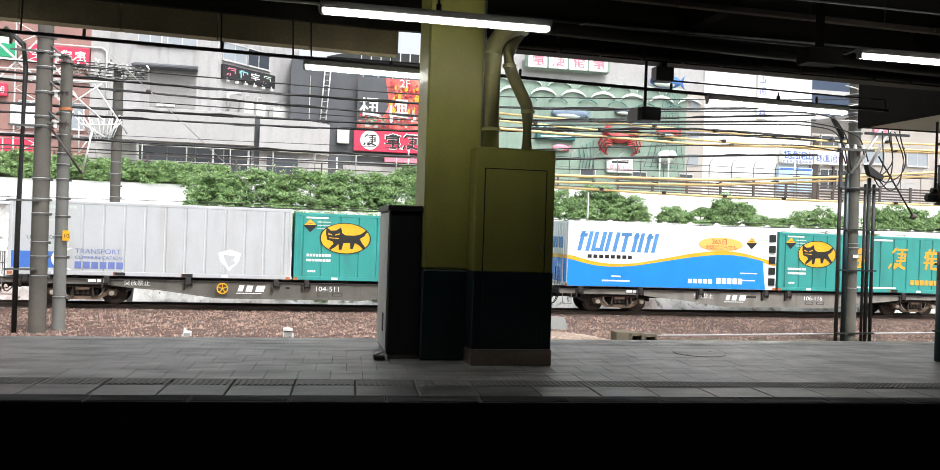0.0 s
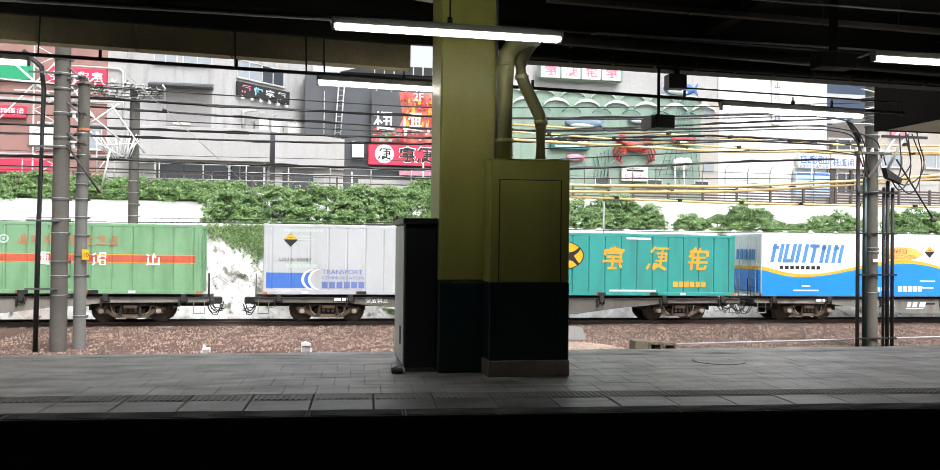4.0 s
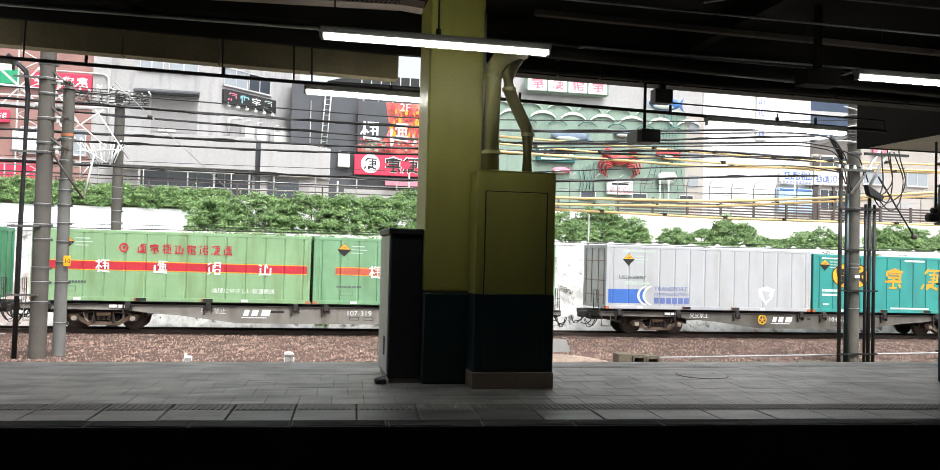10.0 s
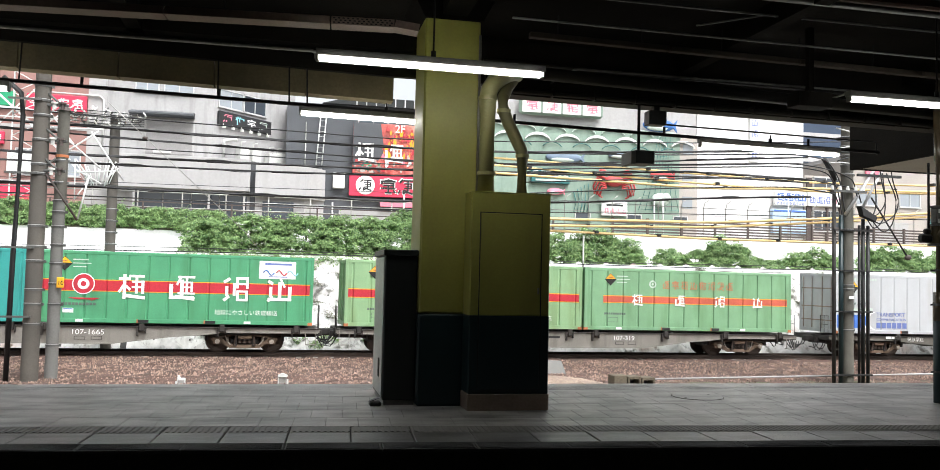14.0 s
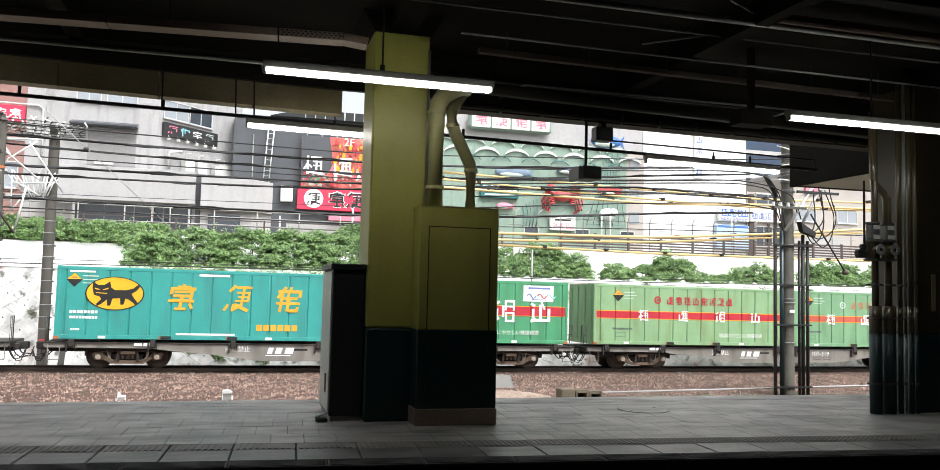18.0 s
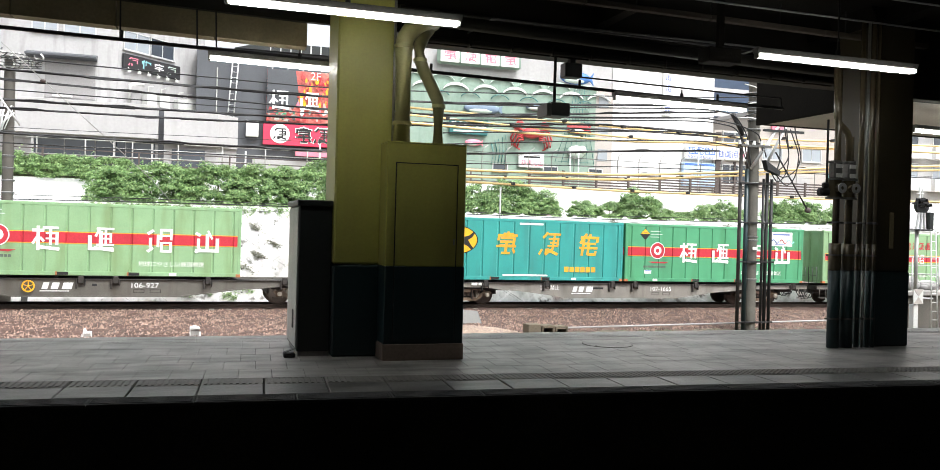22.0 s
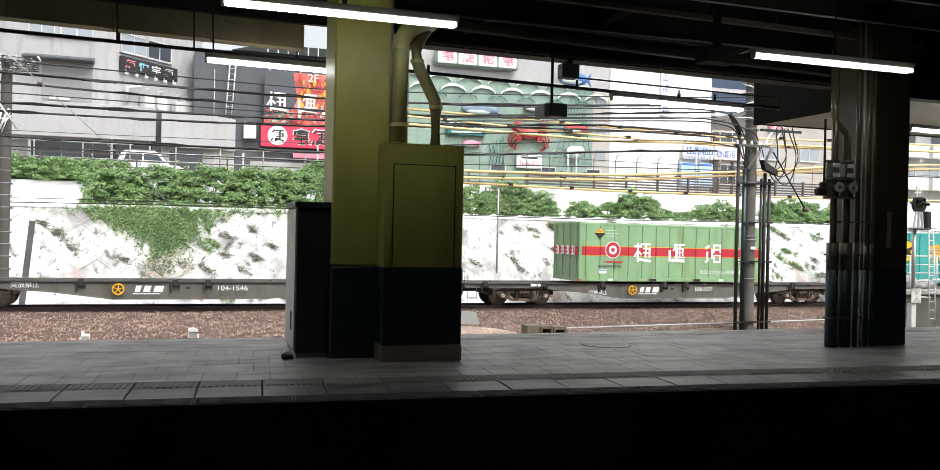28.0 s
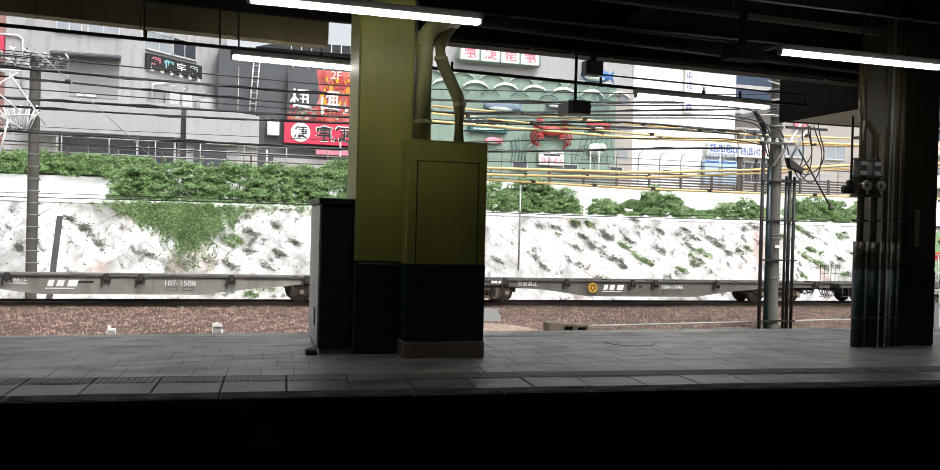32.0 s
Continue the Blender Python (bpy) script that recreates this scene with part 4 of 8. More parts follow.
    for u in (0.5 * n,):
        part("stem", Geo().rod((u, 0, 0.1), (u, 0, 0.1 + hang), 0.011, n=8), M["black"], o)
        part("knob", Geo().rod((u, 0, 0.1), (u, 0, 0.18), 0.03, n=8), M["black"], o)
for k in range(-2, 2):
    lamp(0.23 + 6.57 * k, 2.77 + 6.57 * k, 9.22, 3.955, 0.0, 1.05)
for x0, z in ((-6.1, 3.97), (0.09, 3.862), (6.22, 3.765), (12.2, 3.62), (18.4, 3.6)):
    lamp(x0, x0 + 2.4, 12.0, z, -0.035, 0.14)
# the rail that the outer row of lamps hangs on
rl = thing("lamp_rail", "thin black lighting rail with hangers", "rail")
part("bar", Geo().box(-0.0, 15.4, -0.02, 0.02, -0.022, 0.022), M["black"], rl)
rl.matrix_basis = pose(-6.0, 12.0, 4.10, 0, 1.05, 0)
for u in (0.6, 3.2, 4.97, 9.2, 11.6, 14.1):
    part("hanger", Geo().rod((u, 0, 0.02), (u, 0, 0.12), 0.022, n=8), M["black"], rl)
rl2 = thing("cable_duct", "thin black cable duct below the gutter beam", "duct")
part("duct", Geo().tube([(5.5, 12.1, 4.07), (7.4, 12.1, 4.04), (9.2, 12.1, 4.01), (9.42, 12.1, 4.01), (9.44, 12.1, 3.80)], 0.013, 6), M["black"], rl2)

# hanging monitor box and a small camera box
hb = thing("hanging_box", "dark box hung on a rod from the canopy", "sign box", pose(4.98, 12.0, 3.38))
part("case", Geo().box(0.08, 0.39, -0.18, 0.2, 0.02, 0.22, 0.01), M["dark_metal"], hb)
part("face", Geo().box(0.0, 0.08, -0.2, 0.2, 0.0, 0.2, 0.01), M["lamp_body"], hb)
part("rod", Geo().rod((0.2, 0, 0.2), (0.2, 0, 1.0), 0.025, n=8), M["black"], hb)
cb = thing("speaker_box", "small dark box under the gutter beam", "speaker", pose(5.33, 12.05, 4.03))
part("case", Geo().box(0, 0.29, -0.1, 0.1, 0.0, 0.22, 0.01), M["dark_metal"], cb)
part("mount", Geo().box(0.1, 0.19, -0.05, 0.05, 0.2, 0.3), M["black"], cb)
jb = thing("junction_box", "dark junction box under the canopy", "box", pose(6.9, 10.2, 4.0))
# case takes the ceiling's near-black to look dim above the lamps
part("case", Geo().box(-0.26, 0.26, -0.14, 0.14, 0.04, 0.24, 0.01), M["ceiling"], jb)
part("rod", Geo().box(-0.04, 0.04, -0.04, 0.04, 0.28, 1.16), M["ceiling"], jb)

# ---- ground: one sheet from the platform to the horizon ----
prof = [(-300, -1.62), (12.0, -1.62), (20, -1.64), (22.5, -1.64), (24.5, -1.64), (29.2, -1.66), (35.2, -1.72), (36.3, -1.7), (38.6, 2.2), (41.8, 2.3), (41.9, 4.0), (300, 4.0), (2500, 4.0)]
g = Geo()
xs = [-2500, -60, 80, 2500]
g.add([(x, y, z) for y, z in prof for x in xs], [(r * 4 + c, r * 4 + c + 1, r * 4 + c + 5, r * 4 + c + 4) for r in range(len(prof) - 1) for c in range(3)])
tagged(part("ground", g, M["ground"]), "earth and gravel ground beside the tracks", "ground", kind="structure")

# the freight line runs two degrees off the platform line and falls a little eastwards
TRACK = pose(-1.142, 32.71, -1.315, 0, 0.28, 2.0)
# ballast bed with a stony surface
rng = np.random.default_rng(5)
g = Geo()
def bed(y, x=0.0):
    y0 = y - 0.035 * x
    return -0.0049 * x + float(np.interp(y0, [20.5, 22.5, 26.0, 29.6, 31.2, 34.6, 35.6], [-1.50, -1.40, -1.38, -1.46, -1.47, -1.47, -1.64]))
nx, ny = 260, 34
ys = np.linspace(20.5, 35.6, ny)
xx_ = np.linspace(-18, 40, nx)
v = [(x, y, bed(y, x) + rng.uniform(-0.03, 0.03)) for y in ys for x in xx_]
g.add(v, [(r * nx + c, r * nx + c + 1, (r + 1) * nx + c + 1, (r + 1) * nx + c) for r in range(ny - 1) for c in range(nx - 1)])
tagged(part("ballast", g, M["gravel"]), "rust-brown stone ballast under the freight track", "ballast", kind="stuff")
g = Geo()
for _ in range(32000):
    x, y = rng.uniform(-9, 30), rng.uniform(22.2, 31.6)
    s = rng.uniform(0.024, 0.056)
    a = rng.uniform(0, 6.28)
    z = bed(y, x)
    p = [(x + s * math.cos(a + k * 2.1) * rng.uniform(0.7, 1.2), y + s * math.sin(a + k * 2.1) * rng.uniform(0.7, 1.2), z - 0.02) for k in range(3)]
    t = (x + rng.uniform(-s, s) * 0.4, y + rng.uniform(-s, s) * 0.4, z + s * rng.uniform(0.5, 1.2))
    g.add(p + [t], [(0, 1, 3), (1, 2, 3), (2, 0, 3)])
ob = new("ballast_stones", g.mesh("ballast_stones", M["stones"]))
tagged(ob, "loose rust-brown ballast stones", "stones", kind="stuff")

# freight track
RAILZ = 0.0
track = thing("freight_track", "rusty rails on concrete sleepers in ballast", "track", TRACK, kind="structure")
for y in (-0.57, 0.57):
    g = Geo()
    g.slab([(y - 0.065, RAILZ - 0.15), (y + 0.065, RAILZ - 0.15), (y + 0.065, RAILZ - 0.13), (y + 0.012, RAILZ - 0.115), (y + 0.012, RAILZ - 0.04), (y + 0.034, RAILZ - 0.03), (y + 0.034, RAILZ), (y - 0.034, RAILZ), (y - 0.034, RAILZ - 0.03), (y - 0.012, RAILZ - 0.04), (y - 0.012, RAILZ - 0.115), (y - 0.065, RAILZ - 0.13)], "x", -60, 80)
    part("rail", g, M["rail"], track)
sl = Geo().slab([(-0.12, -0.17), (0.12, -0.17), (0.09, 0), (-0.09, 0)], "y", -1.0, 1.0)
first = part("sleeper", sl, M["sleeper"], track, at=pose(-14, 0, RAILZ - 0.15))
for k in range(1, 82):
    ob = new("sleeper", first.data)
    ob.parent, ob.matrix_basis = track, pose(-14 + 0.6 * k, 0, RAILZ - 0.15)

# ---- retaining wall of diamond blocks ----
WB, WT = Vector((0, 36.1, -1.7)), Vector((0, 38.4, 2.33))
SLOPE = (WT - WB).length
up = (WT - WB).normalized()
nrm = Vector((0, -up.z, up.y))
def on_wall(x, s, out=0.0):
    p = WB + up * s + nrm * out
    return Vector((x, p.y, p.z))
g = Geo()
g.add([on_wall(-45, -0.2), on_wall(60, -0.2), on_wall(60, SLOPE), on_wall(-45, SLOPE)], [(0, 1, 2, 3)])
wall = tagged(part("retaining_wall", g, M["joint"]), "white-washed sloping retaining wall of diamond blocks", "wall", kind="structure")
cop = Geo().slab([(WT.y - 0.12, WT.z - 0.06), (WT.y - 0.1, WT.z + 0.1), (WT.y + 0.3, WT.z + 0.1), (WT.y + 0.3, WT.z - 0.1)], "x", -45, 60)
part("coping", cop, M["parapet"], wall)
part("berm", Geo().slab([(WT.y + 0.28, WT.z - 0.02), (42.0, WT.z), (42.0, 2.0), (WT.y + 0.6, 1.0)], "x", -45, 60), M["parapet"], wall)
# blocks a little over a metre high along the slope, with proud pale joints between two dark lines
DW, DH, DX = 1.40, 1.10, -0.36
g = Geo().slab([(41.6, 2.2), (41.6, 4.02), (41.65, 4.08), (41.95, 4.08), (42.0, 2.2)], "x", -3.2, 60)
g.slab([(41.6, 2.2), (41.6, 3.5), (41.63, 3.53), (41.78, 3.53), (41.8, 2.2)], "x", -45, -3.2)
tagged(part("upper_wall", g, M["parapet"]), "white-washed upper parapet wall below the street", "wall", kind="structure")


# ---- the town above the wall ----
def window_unit(parent, x0, x1, z0, z1, y, panes=2, pale=True, name="window"):
    """A framed window with single panes, set a little into the facade that faces the tracks."""
    f = Geo()
    t = 0.07
    f.box(x0, x1, y - 0.05, y + 0.1, z0, z0 + t).box(x0, x1, y - 0.05, y + 0.1, z1 - t, z1).box(x0, x0 + t, y - 0.05, y + 0.1, z0, z1).box(x1 - t, x1, y - 0.05, y + 0.1, z0, z1)
    w = (x1 - x0) / panes
    for k in range(1, panes):
        f.box(x0 + k * w - 0.03, x0 + k * w + 0.03, y - 0.04, y + 0.1, z0, z1)
    win = part(name, f, M["frame_alu"], parent)
    for k in range(panes):
        part("pane", Geo().box(x0 + k * w + 0.03, x0 + (k + 1) * w - 0.03, y - 0.01, y + 0.02, z0 + t, z1 - t), M["glass_pale" if pale and k % 3 < 2 else "glass"], win)
    part("sill", Geo().box(x0 - 0.06, x1 + 0.06, y - 0.12, y + 0.02, z0 - 0.06, z0), M["frame_alu"], win)
    return win


def figures(parent, name, m, x, z, s, n, y, step=None, kinds=FIGURES):
    for k in range(n):
        part(name, strokes(Geo(), x + k * (step or s * 1.15), z, s, s, y, kinds[k % len(kinds)]), M[m], parent)


# brown tiled house at the far left with its signs
h = thing("brown_house", "red-brown tiled building with red and green shop signs", "building", pose(0, 58, 0))
part("wall", Geo().box(-30, -11.9, 0.0, 12, 4.0, 20), M["b_brick"], h)
part("band", Geo().box(-30, -11.9, -0.08, 0, 6.9, 7.15).box(-30, -11.9, -0.08, 0, 10.5, 10.7), M["b_light"], h)
part("corner_strip", Geo().box(-13.0, -11.9, -0.1, 0.0, 4.0, 20), M["b_light"], h)
for x in (-28, -24.5, -21, -17.2, -14.8):
    window_unit(h, x, x + 1.5, 7.5, 9.2, -0.02)
s = part("red_sign", Geo().box(-16.6, -13.05, -0.35, -0.1, 11.66, 12.68, 0.03), M["sign_red"], h, "red sign with white figures")
for k in range(4):
    part("figure", strokes(Geo(), -16.4 + 0.84 * k, 11.85, 0.62, 0.62, -0.352, FIG_B[k % 3]), M["white"], s)
s = part("small_red_sign", Geo().box(-19.6, -17.8, -0.3, -0.1, 9.35, 10.15, 0.03), M["sign_red"], h)
for k in range(3):
    part("figure", strokes(Geo(), -19.3 + 0.48 * k, 9.55, 0.38, 0.4, -0.302, FIGURES[k]), M["white"], s)
part("green_sign", Geo().box(-20.4, -17.3, -0.32, -0.1, 11.8, 12.75, 0.03), M["sign_green"], h)
part("lower_sign", Geo().box(-20, -16, -0.3, -0.1, 5.9, 6.8, 0.03), M["sign_red"], h)
part("white_pipe", Geo().tube([(-15.4, -0.2, 12.84), (-12.3, -0.2, 12.8), (-12.05, -0.2, 12.6), (-12.0, -0.2, 9.3)], 0.06, 8), M["lattice"], h)
part("white_board", Geo().box(-17.6, -15.9, -0.25, -0.1, 7.6, 9.0, 0.02), M["white_plastic"], h)

# big grey building, its canted wing and low front annex
h = thing("grey_building", "large grey rendered building with a canted wing", "building", pose(0, 58, 0))
part("wall", Geo().slab([(-11.9, 0), (-5.2, 0), (-5.2, 12), (-11.9, 12)], "z", 4.0, 22), M["b_grey"], h)
part("plinth", Geo().box(-11.9, -5.2, -0.5, 0.0, 4.0, 6.9), M["b_light"], h)
part("recess", Geo().box(-9.4, -6.5, -0.04, 0.02, 9.25, 11.6), M["shutter"], h)
for k in range(11):
    part("slat", Geo().box(-9.4, -6.5, -0.055, -0.04, 9.3 + 0.21 * k, 9.46 + 0.21 * k), M["shutter"], h)
# dark grey hood, made charcoal to include the thick shade under it
part("hood", Geo().slab([(0.02, 12.1), (-0.9, 11.85), (-0.9, 11.75), (0.02, 11.7)], "x", -10.4, -6.4), M["b_dark"], h)
for z in (13.3, 17.0):
    window_unit(h, -10.2, -8.7, z, z + 1.5, -0.02, 2)
    window_unit(h, -8.4, -6.5, z, z + 1.5, -0.02, 2)
for x in (-9.5, -6.5):
    part("shutter_frame", Geo().box(x, x + 0.1, -0.1, 0.02, 9.2, 11.6), M["b_light"], h)
part("low_unit", Geo().box(-8.9, -7.8, -0.3, 0.0, 9.3, 9.5), M["ac"], h)
wing = thing("grey_wing", "canted grey wing with windows over a black shop sign", "building", pose(-5.2, 58, 0, 0, 0, 46))
part("wall", Geo().box(0, 7.6, 0, 6, 4.0, 22), M["b_grey"], wing)
window_unit(wing, 0.35, 2.5, 12.7, 13.95, -0.02, 2)
window_unit(wing, 2.55, 4.65, 12.7, 13.95, -0.02, 2, False)
s = part("shop_sign", Geo().box(0.24, 5.0, -0.3, -0.05, 11.48, 12.4, 0.03), M["sign_black"], wing, "black shop sign with pastel figures")
for k, m in enumerate(("sign_pink", "cyan", "white", "pale")):
    part("figure", strokes(Geo(), 0.55 + 1.08 * k, 11.68, 0.78, 0.55, -0.302, FIG_B[(k + 1) % 3][:6]), M[m], s)
for k in range(6):
    part("sign_lamp", Geo().box(0.5 + 0.8 * k, 0.62 + 0.8 * k, -0.5, -0.3, 11.25, 11.4).rod((0.56 + 0.8 * k, -0.4, 11.4), (0.56 + 0.8 * k, -0.3, 11.55), 0.02, n=6), M["white_plastic"], wing)
part("duct", Geo().tube([(0.6, -0.4, 9.3), (0.6, -0.4, 10.4), (1.4, -0.4, 10.6), (1.7, -0.4, 10.6)], 0.12, 8), M["ac"], wing)
for k, x in enumerate((1.9, 3.0, 4.6, 5.4)):
    part("air_conditioner", Geo().box(x, x + 0.85, -0.6, -0.1, 9.3, 10.1 + 0.15 * (k % 2), 0.03), M["ac"], wing)
    part("pipe", Geo().tube([(x + 0.4, -0.2, 10.1), (x + 0.4, -0.2, 10.6), (x + 0.9, -0.1, 10.7)], 0.04, 6), M["ac"], wing)
an = thing("front_annex", "low light-grey concrete annex with a parapet", "building", pose(0, 56, 0))
part("parapet", Geo().box(-11.4, -2.62, 0, 2.0, 6.85, 8.95, 0.02), M["b_light"], an)
part("lower_wall", Geo().box(-11.4, -2.62, 0.9, 2.0, 4.0, 6.85), M["b_grey"], an)
part("gap", Geo().box(-2.62, -2.28, 0.7, 2.0, 4.0, 8.8), M["b_dark"], an)
part("second_parapet", Geo().slab([(-2.28, 0.0), (0.95, 0.4), (2.25, 1.7), (2.25, 4), (-2.28, 4)], "z", 6.6, 8.7), M["b_light"], an)
part("second_wall", Geo().slab([(-2.28, 0.6), (0.9, 0.9), (2.2, 2.0), (2.2, 4), (-2.28, 4)], "z", 4.0, 6.6), M["b_light"], an)
for x in (-9.75, -8.0, -6.25, -4.5):
    part("dark_bay", Geo().box(x, x + 1.68, 0.84, 0.9, 5.0, 6.82), M["glass"], an)
for x in (-9.75, -3.0, -5.2):
    part("post", Geo().box(x, x + 0.12, 0.1, 0.25, 4.0, 6.85), M["b_light"], an)
part("dark_bay", Geo().box(-1.8, 0.2, 0.5, 0.6, 5.2, 6.3), M["glass"], an)

# charcoal building with the red restaurant signs
h = thing("charcoal_building", "charcoal-clad building with red restaurant signs and a ladder", "building", pose(0, 61, 0))
part("wall", Geo().box(-0.45, 14.2, 0, 10, 4.0, 13.9), M["b_dark"], h)
part("roof_edge", Geo().slab([(2.0, 13.9), (4.2, 14.5), (14.2, 14.5), (14.2, 13.9)], "y", -0.4, 0.2), M["dark_metal"], h)
for k in range(14):
    part("roof_rib", Geo().box(4.4 + 0.7 * k, 4.48 + 0.7 * k, -0.45, -0.4, 13.9, 14.5), M["frame_alu"], h)
part("ladder", Geo().tube([(1.62, -0.3, 8.6), (1.95, -0.3, 13.6)], 0.05, 6).tube([(2.02, -0.3, 8.6), (2.35, -0.3, 13.6)], 0.05, 6), M["lattice"], h)
for k in range(13):
    part("rung", Geo().rod((1.64 + 0.025 * k, -0.3, 8.8 + 0.38 * k), (2.04 + 0.025 * k, -0.3, 8.8 + 0.38 * k), 0.014, n=6), M["lattice"], h)
part("meter_box", Geo().box(2.9, 3.75, -0.4, -0.1, 7.8, 8.95, 0.04), M["white_plastic"], h)
part("lower_band", Geo().box(3.4, 14.2, -0.2, -0.05, 4.0, 6.3), M["b_light"], h)
window_unit(h, 4.6, 6.8, 12.0, 13.0, -0.06, 2, False)
part("conduit", Geo().tube([(0.9, -0.1, 4.5), (0.9, -0.1, 12.5)], 0.04, 6), M["conduit"], h)
# picture panel: plain patches in its colours
s = part("picture_panel", Geo().box(4.25, 11.5, -0.6, -0.4, 8.95, 12.6, 0.03), M["picture"], h, "red picture panel with orange and white patches")
part("dark_field", Geo().slab([(4.25, 9.5), (5.9, 9.6), (6.5, 10.6), (6.2, 12.6), (4.25, 12.6)], "y", -0.62, -0.6), M["b_dark"], s)
pr = random.Random(3)
for k in range(190):
    x, z, r = pr.uniform(6.3, 11.3), pr.uniform(9.1, 12.2), pr.uniform(0.06, 0.2)
    h2 = r * pr.uniform(1.2, 3.2)
    lean = pr.uniform(-0.5, 0.5) * r
    part("patch", Geo().slab([(x - r * 0.2, z - h2 * 0.5), (x + r * 0.6, z - h2 * 0.3), (x + r * 0.7, z + h2 * 0.1), (x + lean, z + h2 * 0.7), (x - r * 0.6, z + h2 * 0.15), (x - r * 0.7, z - h2 * 0.2)], "y", -0.64 - 0.0005 * k, -0.6), M[pr.choice(("orange_y", "crab", "picture", "yellow", "red", "sign_red", "orange_y") if z > 10.2 else ("crab", "white", "picture", "sign_pink", "red", "b_taupe"))], s)
for k in range(70):
    x, z, r = pr.uniform(4.4, 6.3), pr.uniform(9.05, 9.9), pr.uniform(0.05, 0.13)
    ang = sorted(pr.uniform(0, 6.28) for _ in range(7))
    part("patch", Geo().slab([(x + 1.6 * r * math.cos(q), z + r * math.sin(q)) for q in ang], "y", -0.64 - 0.0005 * k, -0.6), M[pr.choice(("sign_green", "crab", "b_taupe", "b_dark", "picture"))], s)
figures(s, "figure", "white", 4.4, 9.8, 1.35, 2, -0.76, 2.1)
lettering("floor_number", "2F", 0.8, 7.2, -0.76, 12.0, M["white"], s)
s = part("name_panel", Geo().box(4.05, 11.5, -0.6, -0.4, 7.3, 8.9, 0.03), M["sign_red"], h, "red panel with white disc and figures")
part("disc", Geo().ring(5.2, 8.1, 0, 0.68, -0.64, -0.6, 30), M["white"], s)
tagged(part("disc_mark", strokes(Geo(), 4.75, 7.7, 0.9, 0.8, -0.645, FIG_B[1]), M["ink"], s), kind="stuff")
figures(s, "figure_edge", "white", 6.25, 7.5, 1.2, 3, -0.61, 1.25, FIG_B)
figures(s, "figure", "ink", 6.32, 7.56, 1.06, 3, -0.63, 1.25, FIG_B)
part("pink_strip", Geo().box(6.3, 11.5, -0.6, -0.4, 6.6, 7.1, 0.02), M["sign_pink"], h)

# green seafood restaurant building with painted reliefs
h = thing("green_building", "sea-green building with crab and fish reliefs", "building", pose(0, 58, 0))
part("wall", Geo().box(14.0, 28.4, 0, 10, 4.0, 12.7), M["b_green"], h)
part("upper_wall", Geo().box(13.6, 29.9, 0.3, 10, 12.7, 19), M["b_light"], h)
part("corner", Geo().box(28.4, 29.9, 0.1, 10, 4.0, 12.7), M["b_taupe"], h)
for z in (7.2, 9.2, 11.3):
    part("corner_window", Geo().box(28.7, 29.5, 0.06, 0.12, z, z + 0.9), M["glass_pale"], h)
def arc_pts(cx, cz, r, a0=0.5, a1=2.64, n=9):
    return [(cx + r * math.cos(a), -0.12, cz + r * 0.75 * math.sin(a)) for a in np.linspace(a0, a1, n)]
def crescent(cx, cz, r, t, n=11):
    """A flat wave crest, thick in the middle and thin at its ends."""
    a = np.linspace(0.42, math.pi - 0.42, n)
    outer = [(cx + r * math.cos(q), cz + 0.75 * r * math.sin(q)) for q in a]
    inner = [(cx + r * math.cos(q), cz + 0.75 * r * math.sin(q) - 0.02 - t * math.sin(q)) for q in a[::-1]]
    return Geo().slab(outer + inner, "y", -0.16, 0.0)
for k in range(7):
    part("wave_arc", crescent(15.0 + 2.27 * k, 11.5, 1.02, 0.17), M["white"], h, "white wave arc")
for k in range(7):
    part("wave_arc", crescent(13.95 + 2.27 * k, 12.15, 0.98, 0.12), M["pale"], h)
for k in range(6):
    part("wave_line", Geo().tube(arc_pts(16.1 + 2.27 * k, 11.0, 0.8), 0.035, 5), M["sign_teal"], h)
s = part("top_sign", Geo().box(15.8, 22.2, -0.3, 0.1, 13.5, 14.75, 0.3), M["b_green"], h, "rounded sign of four pale panels")
for k in range(4):
    p_ = part("sign_panel", Geo().box(16.0 + 1.52 * k, 17.4 + 1.52 * k, -0.36, -0.3, 13.62, 14.62, 0.3), M["white"], s)
    part("figure", strokes(Geo(), 16.3 + 1.52 * k, 13.8, 0.85, 0.7, -0.37, FIG_B[k % 3]), M["sign_pink"], p_)
# crab
c = part("crab_relief", Geo().ball((23.1, -0.3, 8.95), (0.74, 0.36, 0.42), 14, 8), M["crab"], h, "large red crab relief")
for sx in (-1, 1):
    for k in range(4):
        part("leg", Geo().tube([(23.1 + sx * 0.6, -0.3, 8.7 - 0.1 * k), (23.1 + sx * (1.35 - 0.13 * k), -0.35, 9.12 - 0.24 * k), (23.1 + sx * (1.62 - 0.17 * k), -0.3, 8.5 - 0.24 * k), (23.1 + sx * (1.5 - 0.2 * k), -0.3, 7.95 - 0.08 * k)], 0.075, 6), M["crab"], c)
    part("claw", Geo().tube([(23.1 + sx * 0.7, -0.35, 9.05), (23.1 + sx * 1.4, -0.4, 9.35), (23.1 + sx * 1.1, -0.4, 9.65)], 0.15, 6).ball((23.1 + sx * 0.95, -0.4, 9.6), (0.3, 0.2, 0.22), 8, 5), M["crab"], c)
s = part("plate_sign", Geo().box(22.15, 24.15, -0.35, -0.1, 6.4, 7.45, 0.05), M["white"], h, "white plate sign with pink figures")
for k in range(4):
    part("figure", strokes(Geo(), 22.35 + 0.44 * k, 6.55, 0.36, 0.4, -0.352, FIGURES[k]), M["sign_pink"], s)
